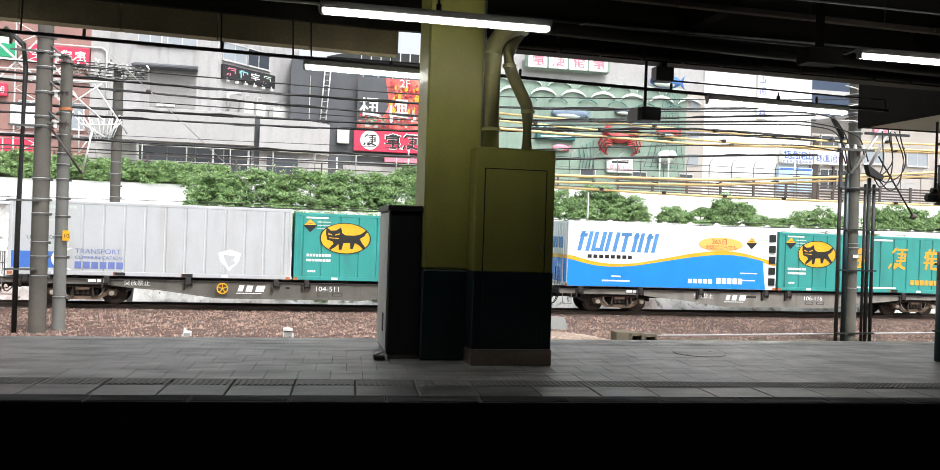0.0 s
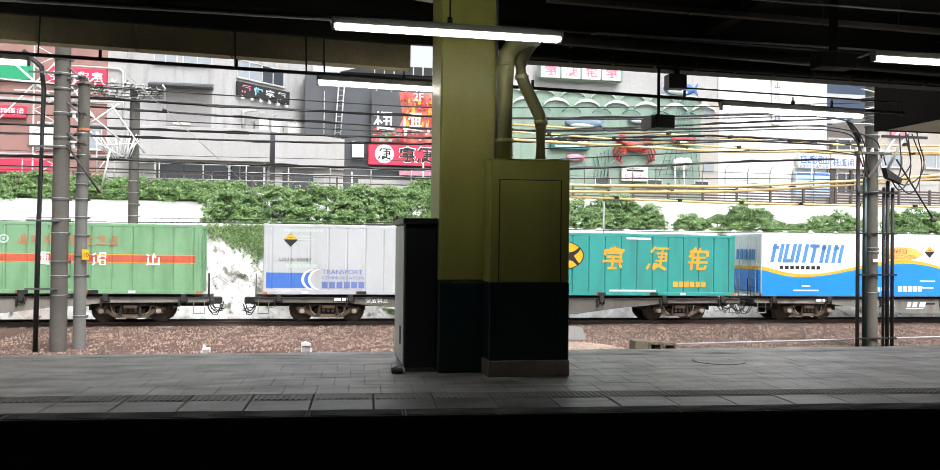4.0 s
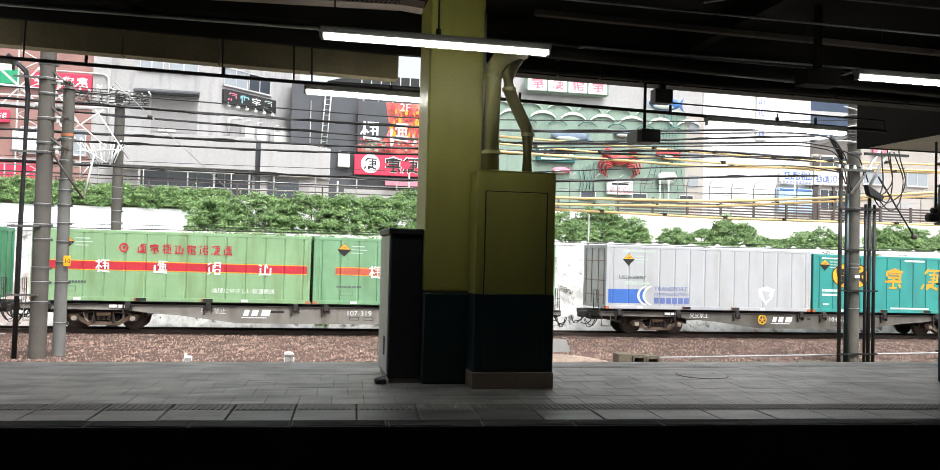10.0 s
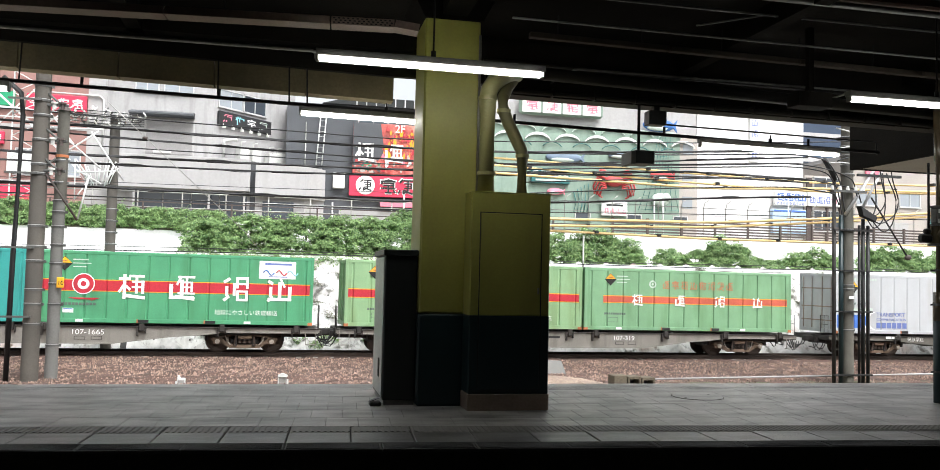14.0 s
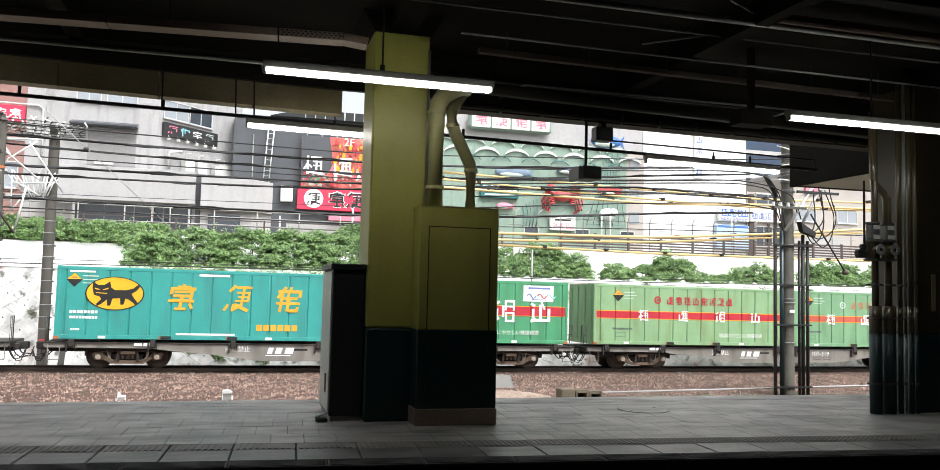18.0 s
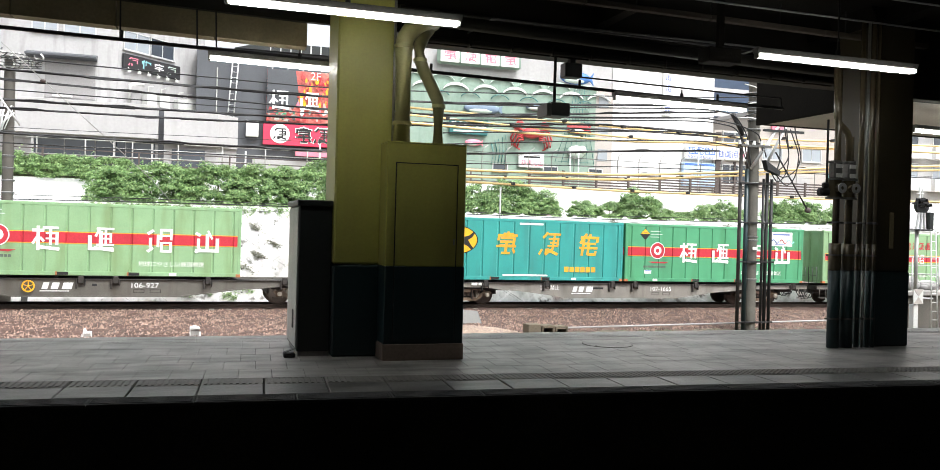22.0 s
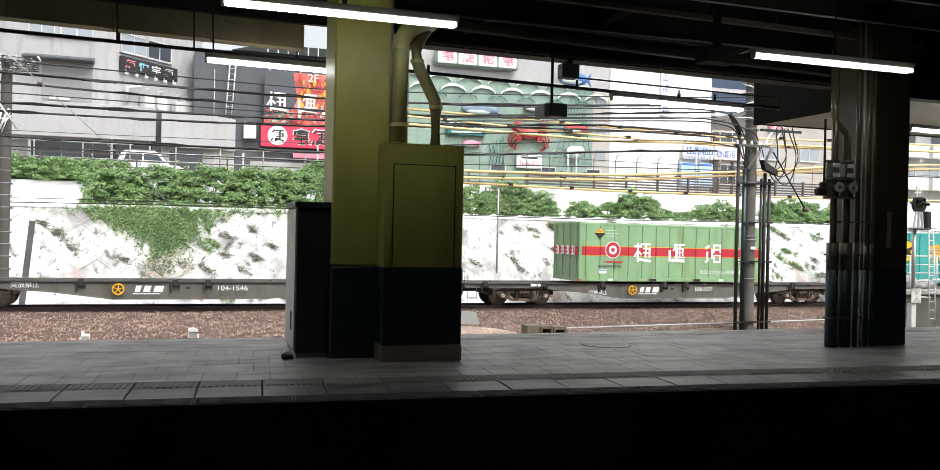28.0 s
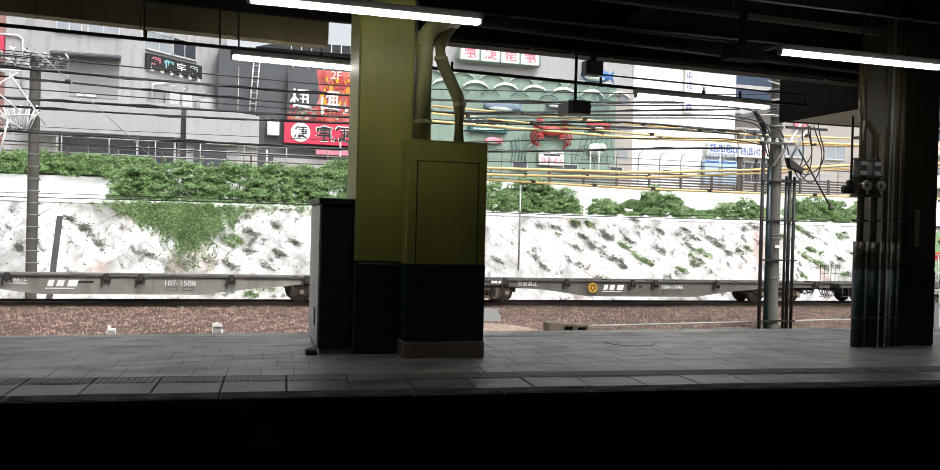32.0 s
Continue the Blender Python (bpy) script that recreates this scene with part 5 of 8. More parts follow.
part("plate_line", Geo().box(22.5, 23.8, -0.356, -0.35, 7.1, 7.25), M["ink"], s)
def fish(x0, x1, z, hgt, m, label):
    cx, L = (x0 + x1) / 2, (x1 - x0) / 2
    f = part("fish_relief", Geo().ball((cx, -0.15, z), (L * 0.85, 0.2, hgt), 16, 8), M[m], h, label)
    part("tail", Geo().slab([(x1 - L * 0.3, z), (x1, z + hgt), (x1 - 0.1 * L, z), (x1, z - hgt)], "y", -0.2, -0.1), M[m], f)
    part("belly", Geo().ball((cx - 0.1, -0.22, z - hgt * 0.4), (L * 0.6, 0.15, hgt * 0.5), 12, 6), M["pale"], f)
    return f
fish(17.6, 20.9, 10.5, 0.42, "fish_grey", "grey-blue fish relief")
fish(22.5, 24.5, 10.9, 0.3, "fish_grey", "pale fish relief")
fish(25.1, 28.1, 13.3, 0.5, "fish_blue", "bright blue fish relief")
fish(25.8, 28.0, 9.55, 0.42, "crab", "red fish relief")
fish(17.9, 19.4, 8.0, 0.25, "sign_pink", "small pink shrimp relief")
part("shell", Geo().ball((26.8, -0.2, 7.75), (0.75, 0.3, 0.5), 12, 6).ball((27.2, -0.3, 7.9), (0.4, 0.25, 0.35), 10, 6), M["pale"], h, "pale shell relief")
s = part("teal_sign", Geo().box(16.8, 19.7, -0.3, -0.05, 8.55, 9.65, 0.04), M["sign_teal"], h, "dark teal sign with white figures")
for k in range(6):
    part("figure", strokes(Geo(), 16.95 + 0.45 * k, 9.1, 0.36, 0.36, -0.302, FIGURES[k % 4]), M["white"], s)
part("figure_line", Geo().box(17.1, 19.4, -0.308, -0.3, 8.72, 8.85), M["pale"], s)
for k in range(5):
    part("weed", Geo().tube([(20.1 + 0.25 * k, -0.1, 6.6), (20.25 + 0.25 * k, -0.1, 7.3 + 0.2 * (k % 2)), (20.05 + 0.28 * k, -0.1, 8.1 + 0.15 * k)], 0.035, 6), M["sign_teal"], h)
# net tower drawn on the wall
for k in range(7):
    u = k / 6
    part("net_cord", Geo().tube([(26.6 + 1.2 * u, -0.1, 12.5), (26.2 + 1.5 * u, -0.12, 10.2), (25.1 + 3.2 * u, -0.12, 6.9)], 0.018, 5), M["sign_teal"], h)
for k in range(6):
    part("net_cord", Geo().tube([(26.5 - 0.24 * k, -0.1, 12.0 - k), (27.8 + 0.1 * k, -0.1, 12.0 - k)], 0.014, 5), M["sign_teal"], h)
for x in (20.2, 24.2, 27.9):
    window_unit(h, x, x + 1.2, 6.0, 6.6, -0.02, 1, False)

# white tower, dark tower, taupe house, far grid facade
h = thing("white_building", "tall white tiled building", "building", pose(0, 58, 0))
part("wall", Geo().box(29.9, 38.9, 0.2, 12, 4.0, 30), M["b_white"], h)
for k in range(9):
    part("joint", Geo().box(29.9, 38.9, 0.185, 0.2, 6.5 + 2.6 * k, 6.53 + 2.6 * k), M["b_light"], h)
part("sign_strip", Geo().box(34.2, 35.0, 0.0, 0.2, 11.0, 14.6, 0.05), M["white"], h)
for k in range(4):
    part("figure", strokes(Geo(), 34.35, 11.2 + 0.85 * k, 0.5, 0.55, -0.002, FIGURES[k]), M["lav"], h)
s = part("blue_sign", Geo().box(36.2, 38.9, -0.3, 0.1, 7.75, 8.85, 0.04), M["white"], h, "white sign with blue figures")
figures(s, "figure", "s_blue", 36.35, 8.1, 0.6, 4, -0.31, 0.62)
figures(s, "small_figure", "lav", 36.3, 7.82, 0.2, 9, -0.31, 0.27)
s = part("pink_sign", Geo().box(39.0, 42.0, -0.3, 0.1, 7.8, 8.9, 0.04), M["white"], h, "white sign with dark and pink figures")
figures(s, "figure", "lav", 39.1, 8.0, 0.55, 3, -0.31, 0.62)
figures(s, "figure", "sign_pink", 41.0, 8.0, 0.5, 2, -0.31, 0.55, FIG_B)
part("blue_panel", Geo().box(36.0, 38.9, -0.25, 0.1, 5.6, 7.45, 0.04), M["pale_blue"], h, "pale blue shop panel")
part("panel_line", Geo().box(36.1, 38.8, -0.27, -0.25, 7.25, 7.4), M["s_blue"], h)
part("panel_line", Geo().box(36.1, 38.0, -0.27, -0.25, 6.2, 6.35), M["white"], h)
part("shopfront", Geo().box(38.9, 42.0, 0.0, 0.2, 4.0, 10.2), M["b_taupe"], h)
part("brown_strip", Geo().box(39.0, 39.45, -0.15, 0.0, 4.0, 10.0), M["fence"], h)
window_unit(h, 39.6, 41.9, 5.9, 7.5, -0.06, 3, False)
window_unit(h, 39.6, 41.9, 9.1, 10.1, -0.06, 2, False)
part("frame_post", Geo().box(40.7, 40.85, -0.2, 0.0, 4.0, 7.7), M["fence"], h)
part("frame_post", Geo().box(41.85, 42.0, -0.2, 0.0, 4.0, 9.0), M["fence"], h)
h = thing("dark_tower", "dark blue glazed tower", "building", pose(0, 66, 0))
part("wall", Geo().box(43.5, 50, 0, 10, 4.0, 26), M["b_navy"], h)
for k in range(9):
    part("spandrel", Geo().box(43.5, 50, -0.08, 0.0, 6.0 + 2.2 * k, 6.4 + 2.2 * k), M["b_light"], h)
h = thing("taupe_house", "taupe rendered house with aluminium windows", "building", pose(0, 58, 0))
part("wall", Geo().box(42.2, 57, 0, 10, 4.0, 11.6), M["b_taupe"], h)
part("roof_slab", Geo().box(42.1, 57.2, -0.3, 10.2, 11.6, 11.9), M["b_light"], h)
for x in (43.4, 47.3, 51.5, 54.5):
    window_unit(h, x, x + 1.95, 8.05, 9.2, -0.02, 2)
part("cyan_panel", Geo().box(49.9, 51.4, -0.3, -0.1, 5.8, 7.2, 0.04), M["cyan"], h)
part("red_mark", Geo().box(44.2, 45.4, -0.2, -0.02, 10.4, 11.2), M["sign_pink"], h)
part("low_shop", Geo().box(44, 48, -0.2, 0.0, 4.6, 6.8), M["b_light"], h)
h = thing("balcony_block", "pale apartment block with rows of balconies", "building", pose(0, 62, 0))
part("wall", Geo().box(60, 90, 0, 12, 4.0, 26), M["b_light"], h)
for r in range(6):
    for q in range(7):
        b = part("balcony", Geo().box(60.6 + 4.1 * q, 64.2 + 4.1 * q, -1.0, 0.0, 6.4 + 3 * r, 7.5 + 3 * r), M["b_white"], h)
        window_unit(h, 61.2 + 4.1 * q, 63.6 + 4.1 * q, 7.5 + 3 * r, 9.0 + 3 * r, -0.02, 2, r % 2 == 0)

# street edge: brown rail fence, bent net posts, left guard rail
f = thing("street_fence", "brown steel fence along the street edge", "fence", pose(0, 43.5, 4.0))
for z in (0.2, 0.36, 0.52, 0.68, 0.84, 1.0):
    part("rail", Geo().box(17.2, 44, -0.03, 0.03, z, z + 0.085), M["fence"], f)
for k in range(14):
    part("post", Geo().box(17.3 + 2.05 * k, 17.42 + 2.05 * k, -0.05, 0.05, 0, 1.15), M["fence"], f)
f = thing("net_fence", "net fence with bent steel posts", "fence", pose(0, 46, 4.0))
for k in range(19):
    x = 12.5 + 1.45 * k
    part("post", Geo().tube([(x, 0, 0), (x, 0, 2.1), (x + 0.08, 0, 2.4), (x + 0.35, 0, 2.6)], 0.03, 6), M["conduit"], f)
for z in (1.2, 1.65, 2.1):
    part("wire", Geo().tube([(12.5, 0, z), (39, 0, z)], 0.015, 5), M["conduit"], f)
f = thing("low_fence", "low brown steel fence behind the hedge", "fence", pose(0, 43.5, 4.0))
for z in (0.35, 0.66, 0.94):
    part("rail", Geo().box(-24, 17.1, -0.02, 0.02, z, z + 0.045), M["fence"], f)
for k in range(10):
    part("post", Geo().box(-23.9 + 4.2 * k, -23.82 + 4.2 * k, -0.04, 0.04, 0, 1.0), M["fence"], f)
f = thing("guard_rail", "thin steel guard rail above the hedge", "fence", pose(0, 44, 4.0))
for z in (0.75, 1.15, 1.5):
    part("rail", Geo().tube([(-20, 0, z), (10, 0, z)], 0.03, 6), M["conduit"], f)
for k in range(15):
    part("post", Geo().tube([(-20 + 2.1 * k, 0, 0), (-20 + 2.1 * k, 0, 1.55)], 0.035, 6), M["conduit"], f)
g = Geo().box(-130, 80, 47, 54, 4.0, 4.02)
tagged(part("street", g, M["asphalt"]), "asphalt street on the upper level", "road", kind="structure")
for x, z1, top in ((26.4, 6.9, 2), (27.1, 6.9, 2), (37.5, 7.2, 1), (2.8, 5.6, 0), (7.7, 6.2, 1)):
    p_ = thing("street_post", "white steel street post", "post", pose(x * 47 / 58, 47, 4.0))
    part("post", Geo().tube([(0, 0, 0), (0, 0, z1 - 4.0)], 0.045, 8), M["lattice"], p_)

# ---- hedges and climbing plants ----
def leaf_mesh(name, pts, leaf, rng, material, face=None):
    """Small four-cornered leaves at the points, roughly facing the given directions."""
    n = len(pts)
    nn = rng.normal(0, 1, (n, 3)) if face is None else face + rng.normal(0, 0.45, (n, 3))
    nn /= np.linalg.norm(nn, axis=1, keepdims=True)
    a = rng.normal(0, 1, (n, 3))
    a -= nn * (a * nn).sum(1, keepdims=True)
    a /= np.linalg.norm(a, axis=1, keepdims=True)
    b = np.cross(nn, a)
    s = leaf * rng.uniform(0.6, 1.4, (n, 1))
    v = np.stack([pts - a * s, pts + b * s * 0.5, pts + a * s, pts - b * s * 0.5], 1).reshape(-1, 3)
    me = bpy.data.meshes.new(name)
    me.from_pydata(v.tolist(), [], np.arange(4 * n).reshape(n, 4).tolist())
    me.materials.append(M[material])
    return me


def bush(x, y, z0, w, hgt, n, label, name="bush", leaf=0.05, material="leaves", depth=0.55, drop=0.0):
    """A shrub of many leafy clumps on thin branches; a hedge is fuller and may hang over the edge."""
    rng = np.random.default_rng(int(abs(x) * 97 + n))
    o = thing(name, label, "shrub", pose(x, y, z0), "shrubs on the wall top")
    st = Geo()
    for k in range(max(3, int(w * 2.5))):
        u = rng.uniform(-0.8, 0.8) * w
        mid = (u * 0.7 + rng.uniform(-0.1, 0.1), rng.uniform(-0.2, 0.2), hgt * 0.45)
        st.tube([(u * 0.4, 0, 0), mid, (u, rng.uniform(-0.3, 0.3), hgt * rng.uniform(0.6, 0.8))], 0.022, 5)
        st.tube([mid, (u * 0.7 + rng.uniform(-0.4, 0.4), rng.uniform(-0.4, 0.2), hgt * 0.7)], 0.014, 5)
    part("stem", st, M["bark"], o)
    full = name == "hedge"
    pts, face = [], []
    clumps = int(w * (hgt - drop) * (105 if full else 100))
    for k in range(clumps):
        u, v = rng.uniform(-1, 1), rng.uniform(0, 1) ** 1.0
        X = x + u * w
        lump = noise.noise((X * 0.9, 0.0, 0.0)) + 0.5 * noise.noise((2.9 * X, 3.0, 0.0))
        top = hgt * (0.86 + (0.10 if full else 0.26) * lump) * (1 - (0.12 if full else 0.35) * abs(u) ** 3) * (1.0 if full else rng.uniform(0.72, 1.06))
        low = drop - ((0.35 if drop < 0 else 0.75) * max(0.0, noise.noise((X * 1.3, 7.0, 0.0)) + 0.25) if full else 0.06)
        z = low + v * (top - low)
        if noise.noise((X * 1.1, 11.0, z * 1.4)) < (-0.62 if full else -0.55) + (0.05 if full else 0.0) * (v < 0.35):
            continue
        yy = (rng.uniform(-1, 0.5) - 0.35 * (1 - v)) * depth * (0.65 + 0.5 * math.sin(math.pi * min(1, v + 0.2)))
        r = rng.uniform(0.12, 0.30)
        m = int(n * 8.0 / clumps * (r / 0.23) ** 2) + 4
        d = rng.normal(0, 1, (m, 3))
        d /= np.linalg.norm(d, axis=1, keepdims=True)
        d[:, 2] = np.where(d[:, 2] < -0.3, -d[:, 2], d[:, 2])
        rad = r * rng.uniform(0.55, 1.1, (m, 1))
        pts.append(np.array([u * w * 1.08, yy, z]) + d * rad * np.array([1.25, 1.0, 0.75]))
        face.append(d + np.array([0, -0.1, 0.55]))
        if rng.random() < 0.10 and v > 0.6:
            q = np.linspace(0.2, 1, 9)[:, None]
            lean = np.array([rng.uniform(-0.3, 0.3), rng.uniform(-0.2, 0.1), rng.uniform(0.25, 0.55)])
            pts.append(np.array([u * w * 1.08, yy, z]) + q * lean + rng.normal(0, 0.025, (9, 3)))
            face.append(np.tile([0.0, -0.3, 0.8], (9, 1)))
    f = new("foliage", leaf_mesh("foliage", np.concatenate(pts), leaf, rng, material, np.concatenate(face)))
    f.parent = o
    tagged(f, kind="stuff")
    return o


for k, (x, w, hh, n) in enumerate(((-15.5, 2.0, 0.6, 2600), (-12.5, 1.9, 0.7, 2600), (-9.6, 1.8, 0.6, 2600), (-7.0, 1.7, 0.55, 2600), (-4.6, 1.3, 0.5, 1700))):
    bush(x, 41.72, 4.0, w, hh, n, "green hedge hanging over the parapet", "hedge", depth=0.25, drop=-0.35)
for x, w, hh, n in ((-3.6, 0.95, 1.75, 2000), (-1.7, 1.35, 2.1, 3600), (0.6, 1.5, 2.2, 3900), (2.7, 1.5, 2.25, 3900), (4.8, 1.5, 2.15, 3700), (6.9, 1.5, 2.1, 3300), (8.8, 1.4, 1.95, 2600), (10.6, 1.3, 1.6, 2200)):
    bush(x, 39.6, 2.3, w, hh, n, "dense overgrown green hedge on the wall top", "hedge", depth=0.8)
bush(5.9, 42.8, 4.0, 0.9, 1.1, 900, "small green shrub at the street edge")
for x, w, hh, n in ((13.2, 1.0, 1.45, 1700), (14.7, 1.1, 1.8, 2300), (16.3, 0.9, 1.35, 1500), (18.7, 0.62, 0.9, 800), (20.2, 0.55, 0.95, 800), (21.9, 1.0, 1.55, 2000), (23.6, 0.5, 0.5, 400), (25.0, 0.8, 0.55, 600), (26.8, 1.1, 1.25, 1700), (28.2, 0.7, 0.8, 800), (30.6, 0.8, 1.45, 1400), (31.9, 0.9, 1.4, 1400), (33.3, 0.8, 1.3, 1200), (35.2, 1.0, 1.2, 1400)):
    bush(x, 39.5, 2.33, w * 1.08, hh * 1.14, int(n * 1.25), "loose green shrub on the wall top", depth=0.5)


def wall_plant(name, label, strands, leaf, material, seed):
    """Thin strands that hang down the sloping wall; each is its start along, start up the slope, length, drift, leaves."""
    rng = np.random.default_rng(seed)
    pts = []
    for x, s, run, drift, n in strands:
        q = np.sort(rng.uniform(0, 1, n))
        u = x + drift * q + 0.10 * np.sin(q * 9 + x * 7) + rng.normal(0, 0.035, n)
        h = s - run * q
        o = 0.10 + np.abs(rng.normal(0.0, 0.03, n))
        keep = (h > 0.1) & (h < SLOPE + 0.3)
        pts += [on_wall(a, b, c) for a, b, c in zip(u[keep], h[keep], o[keep])]
    ob = new(name, leaf_mesh(name, np.array(pts), leaf, rng, material))
    tagged(ob, label, "vine", kind="stuff")
rv = random.Random(17)
strands = []
for k in range(620):
    x = rv.gauss(-1.9, 1.35)
    run = max(0.25, (2.5 - 0.75 * abs(x + 1.55)) * rv.uniform(0.35, 1.0))
    strands.append((x, SLOPE + 0.15 - rv.uniform(0, 0.4), run, 0.35 * run * rv.uniform(-0.4, 1.3), int(26 * run) + 6))
for k in range(130):
    x = rv.uniform(0.2, 10.5)
    strands.append((x, SLOPE + 0.1, rv.uniform(0.15, 0.6), rv.uniform(-0.2, 0.2), 14))
for k in range(36):
    x = rv.gauss(-1.2, 0.5)
    strands.append((x, rv.uniform(2.2, 3.2), rv.uniform(0.5, 1.3), rv.uniform(-0.1, 0.5), 22))
wall_plant("wall_vine", "fine green vine hanging down the white wall", strands, 0.047, "vine", 11)
def tufts(count, x0, x1, s0, s1, n, spread):
    """Small tufts rooted along the slanting joints."""
    out = []
    for _ in range(count):
        row, k = rv.randrange(1, 8), rv.randrange(int(x0 / DW), int(x1 / DW) + 1)
        f, sg = rv.random(), rv.choice((-1, 1))
        out += [(k * DW + DX + (DW / 2 if row % 2 else 0) + sg * DW / 2 * f + rv.gauss(0, spread), row * DH / 2 - DH / 2 * (1 - f) + rv.gauss(0, spread * 0.6), rv.uniform(0.05, 0.3), rv.uniform(-0.1, 0.1), rv.randint(4, n)) for _ in range(rv.randint(2, 6))]
    return [q for q in out if s0 < q[1] < s1]
def streaks(count, x0, x1, s0, s1, size):
    """Weeds that lean down the wall in short thick streaks."""
    out = []
    for _ in range(count):
        x, s, k = rv.uniform(x0, x1), rv.uniform(s0, s1), rv.uniform(0.5, 1.3) * size
        for q in range(rv.randint(3, 6)):
            out.append((x + rv.gauss(0, 0.07 * k), s + rv.gauss(0, 0.05), rv.uniform(0.25, 0.55) * k, rv.uniform(0.15, 0.5) * k, int(30 * k) + 4))
    return out
def clump(x, s, size, n):
    """A rooted clump drawn out along the slanting joint, its stems leaning down and along it."""
    out = []
    for _ in range(n):
        u = rv.triangular(-1, 1, -0.35)
        out.append((x + 0.30 * size * u + rv.gauss(0, 0.05 * size), s + 0.12 * size - 0.235 * size * u + rv.gauss(0, 0.045 * size), rv.uniform(0.06, 0.26) * size, rv.uniform(0.04, 0.3) * size, rv.randint(12, 26)))
    return out
GREEN = ((17.4, 4.1, 0.9), (19.0, 2.9, 1.0), (19.6, 2.3, 1.5), (20.0, 2.15, 0.9), (23.3, 2.6, 1.2), (21.8, 1.7, 0.9), (29.4, 2.4, 1.7), (29.8, 2.9, 1.3), (30.2, 2.0, 1.2), (0.2, 2.75, 1.2), (0.6, 2.9, 0.8), (29.5, 4.2, 1.4), (28.6, 3.6, 1.0), (16.6, 4.2, 0.8), (-0.6, 0.5, 1.0), (3.4, 0.45, 0.8))
BROWN = ((15.3, 3.95, 1.1), (16.5, 4.0, 0.9), (16.9, 3.4, 0.7), (17.3, 2.75, 1.5), (17.9, 2.3, 1.0), (18.1, 3.6, 1.1), (18.2, 3.35, 0.9), (19.3, 3.3, 0.9), (18.4, 2.2, 0.9), (18.7, 1.75, 0.9), (20.8, 2.7, 1.2), (21.2, 3.8, 0.9), (19.9, 4.4, 1.0), (16.4, 2.8, 0.7), (22.6, 2.95, 1.2), (23.9, 3.5, 1.1), (24.3, 3.1, 0.9), (22.6, 3.95, 0.8), (23.0, 3.5, 0.9), (25.5, 2.8, 0.8), (24.8, 2.7, 0.7), (26.8, 4.2, 1.1), (31.5, 2.4, 1.1), (30.1, 3.8, 0.9), (23.0, 2.2, 0.9), (12.2, 2.1, 0.9), (14.2, 2.2, 1.1), (14.5, 1.7, 0.9), (1.1, 3.3, 0.9), (2.3, 3.55, 0.9), (1.05, 2.25, 1.0), (2.4, 2.2, 0.9), (0.45, 1.55, 1.2), (1.9, 1.55, 1.4), (3.05, 2.8, 0.8), (-6.1, 3.65, 0.9), (-5.4, 3.2, 1.3), (-4.9, 2.6, 1.1), (-2.9, 2.0, 1.4), (-5.7, 3.45, 1.1), (4.6, 2.4, 1.0), (6.0, 1.9, 1.0), (8.2, 2.5, 1.0), (-7.7, 2.3, 0.6))
wall_plant("wall_weeds", "green weeds leaning down the wall joints", [q for x, s, k in GREEN for q in clump(x, s, k, 16)] + streaks(10, 12.5, 33, 0.8, 4.3, 0.7) + streaks(8, -3, 2, 0.3, 1.0, 0.8), 0.042, "vine", 21)
wall_plant("dry_weeds", "dry grey weeds and moss on the white wall", [q for x, s, k in BROWN for q in clump(x, s, k, 14)] + streaks(20, 14, 26, 0.8, 4.4, 0.7) + streaks(12, 26, 34, 0.8, 4.4, 0.8) + tufts(36, -7, 12, 0.4, 3.4, 12, 0.05) + [(rv.gauss(-1.3, 0.7), rv.gauss(2.0, 0.25), rv.uniform(0.1, 0.4), rv.uniform(0.0, 0.3), 14) for _ in range(44)], 0.032, "dry_vine", 31)
drain = thing("drain_channel", "dark drain channel between pale kerbs down the white wall", "drain")
def on_slope(x0, x1, s0, s1, out):
    """A flat slab that lies on the wall."""
    return Geo().add([on_wall(x, q, o) for x in (x0, x1) for q in (s0, s1) for o in (0.0, out)], [(0, 1, 3, 2), (4, 6, 7, 5), (0, 4, 5, 1), (2, 3, 7, 6), (0, 2, 6, 4), (1, 5, 7, 3)])
part("channel", on_slope(-6.5, -6.26, 0.1, 3.86, 0.075), M["dark_concrete"], drain)
part("kerb", on_slope(-6.78, -6.5, 0.1, 4.0, 0.11), M["white_wall"], drain, "pale lime-washed kerb")
part("kerb", on_slope(-6.26, -5.98, 0.1, 4.0, 0.11), M["white_wall"], drain, "pale lime-washed kerb")
pk = thing("marker_post", "thin grey post before the white wall", "post")
part("post", Geo().tube([(13.3, 36.9, -0.6), (13.3, 36.9, 3.7)], 0.045, 8), M["conduit"], pk)

# ---- poles and wires beside the tracks ----
def band(parent, x, y, z, r):
    # dull ring and paler rim carry the band's shadow and highlight in colour
    part("band", Geo().rod((x, y, z), (x, y, z + 0.05), r + 0.02, n=18).box(x + r - 0.02, x + r + 0.07, y - 0.04, y + 0.04, z - 0.01, z + 0.06), M["dull_band"], parent)
    part("band_edge", Geo().rod((x, y, z + 0.05), (x, y, z + 0.065), r + 0.022, n=18), M["steel_band"], parent)


def slack(pts, n=17, passes=3):
    """A soft line through a few points."""
    q = np.linspace(0, len(pts) - 1, n)
    a = np.array([np.interp(q, range(len(pts)), [p[i] for p in pts]) for i in range(3)]).T
    for _ in range(passes):
        a[1:-1] = (a[:-2] + 2 * a[1:-1] + a[2:]) / 4
    return [tuple(p) for p in a]


p1 = thing("concrete_pole", "banded concrete pole with a black cable pipe", "pole", group="poles")
part("shaft", Geo().rod((-6.53, 24.05, -1.6), (-6.53, 24.05, 9.5), 0.215, 0.19, n=22), M["pole"], p1)
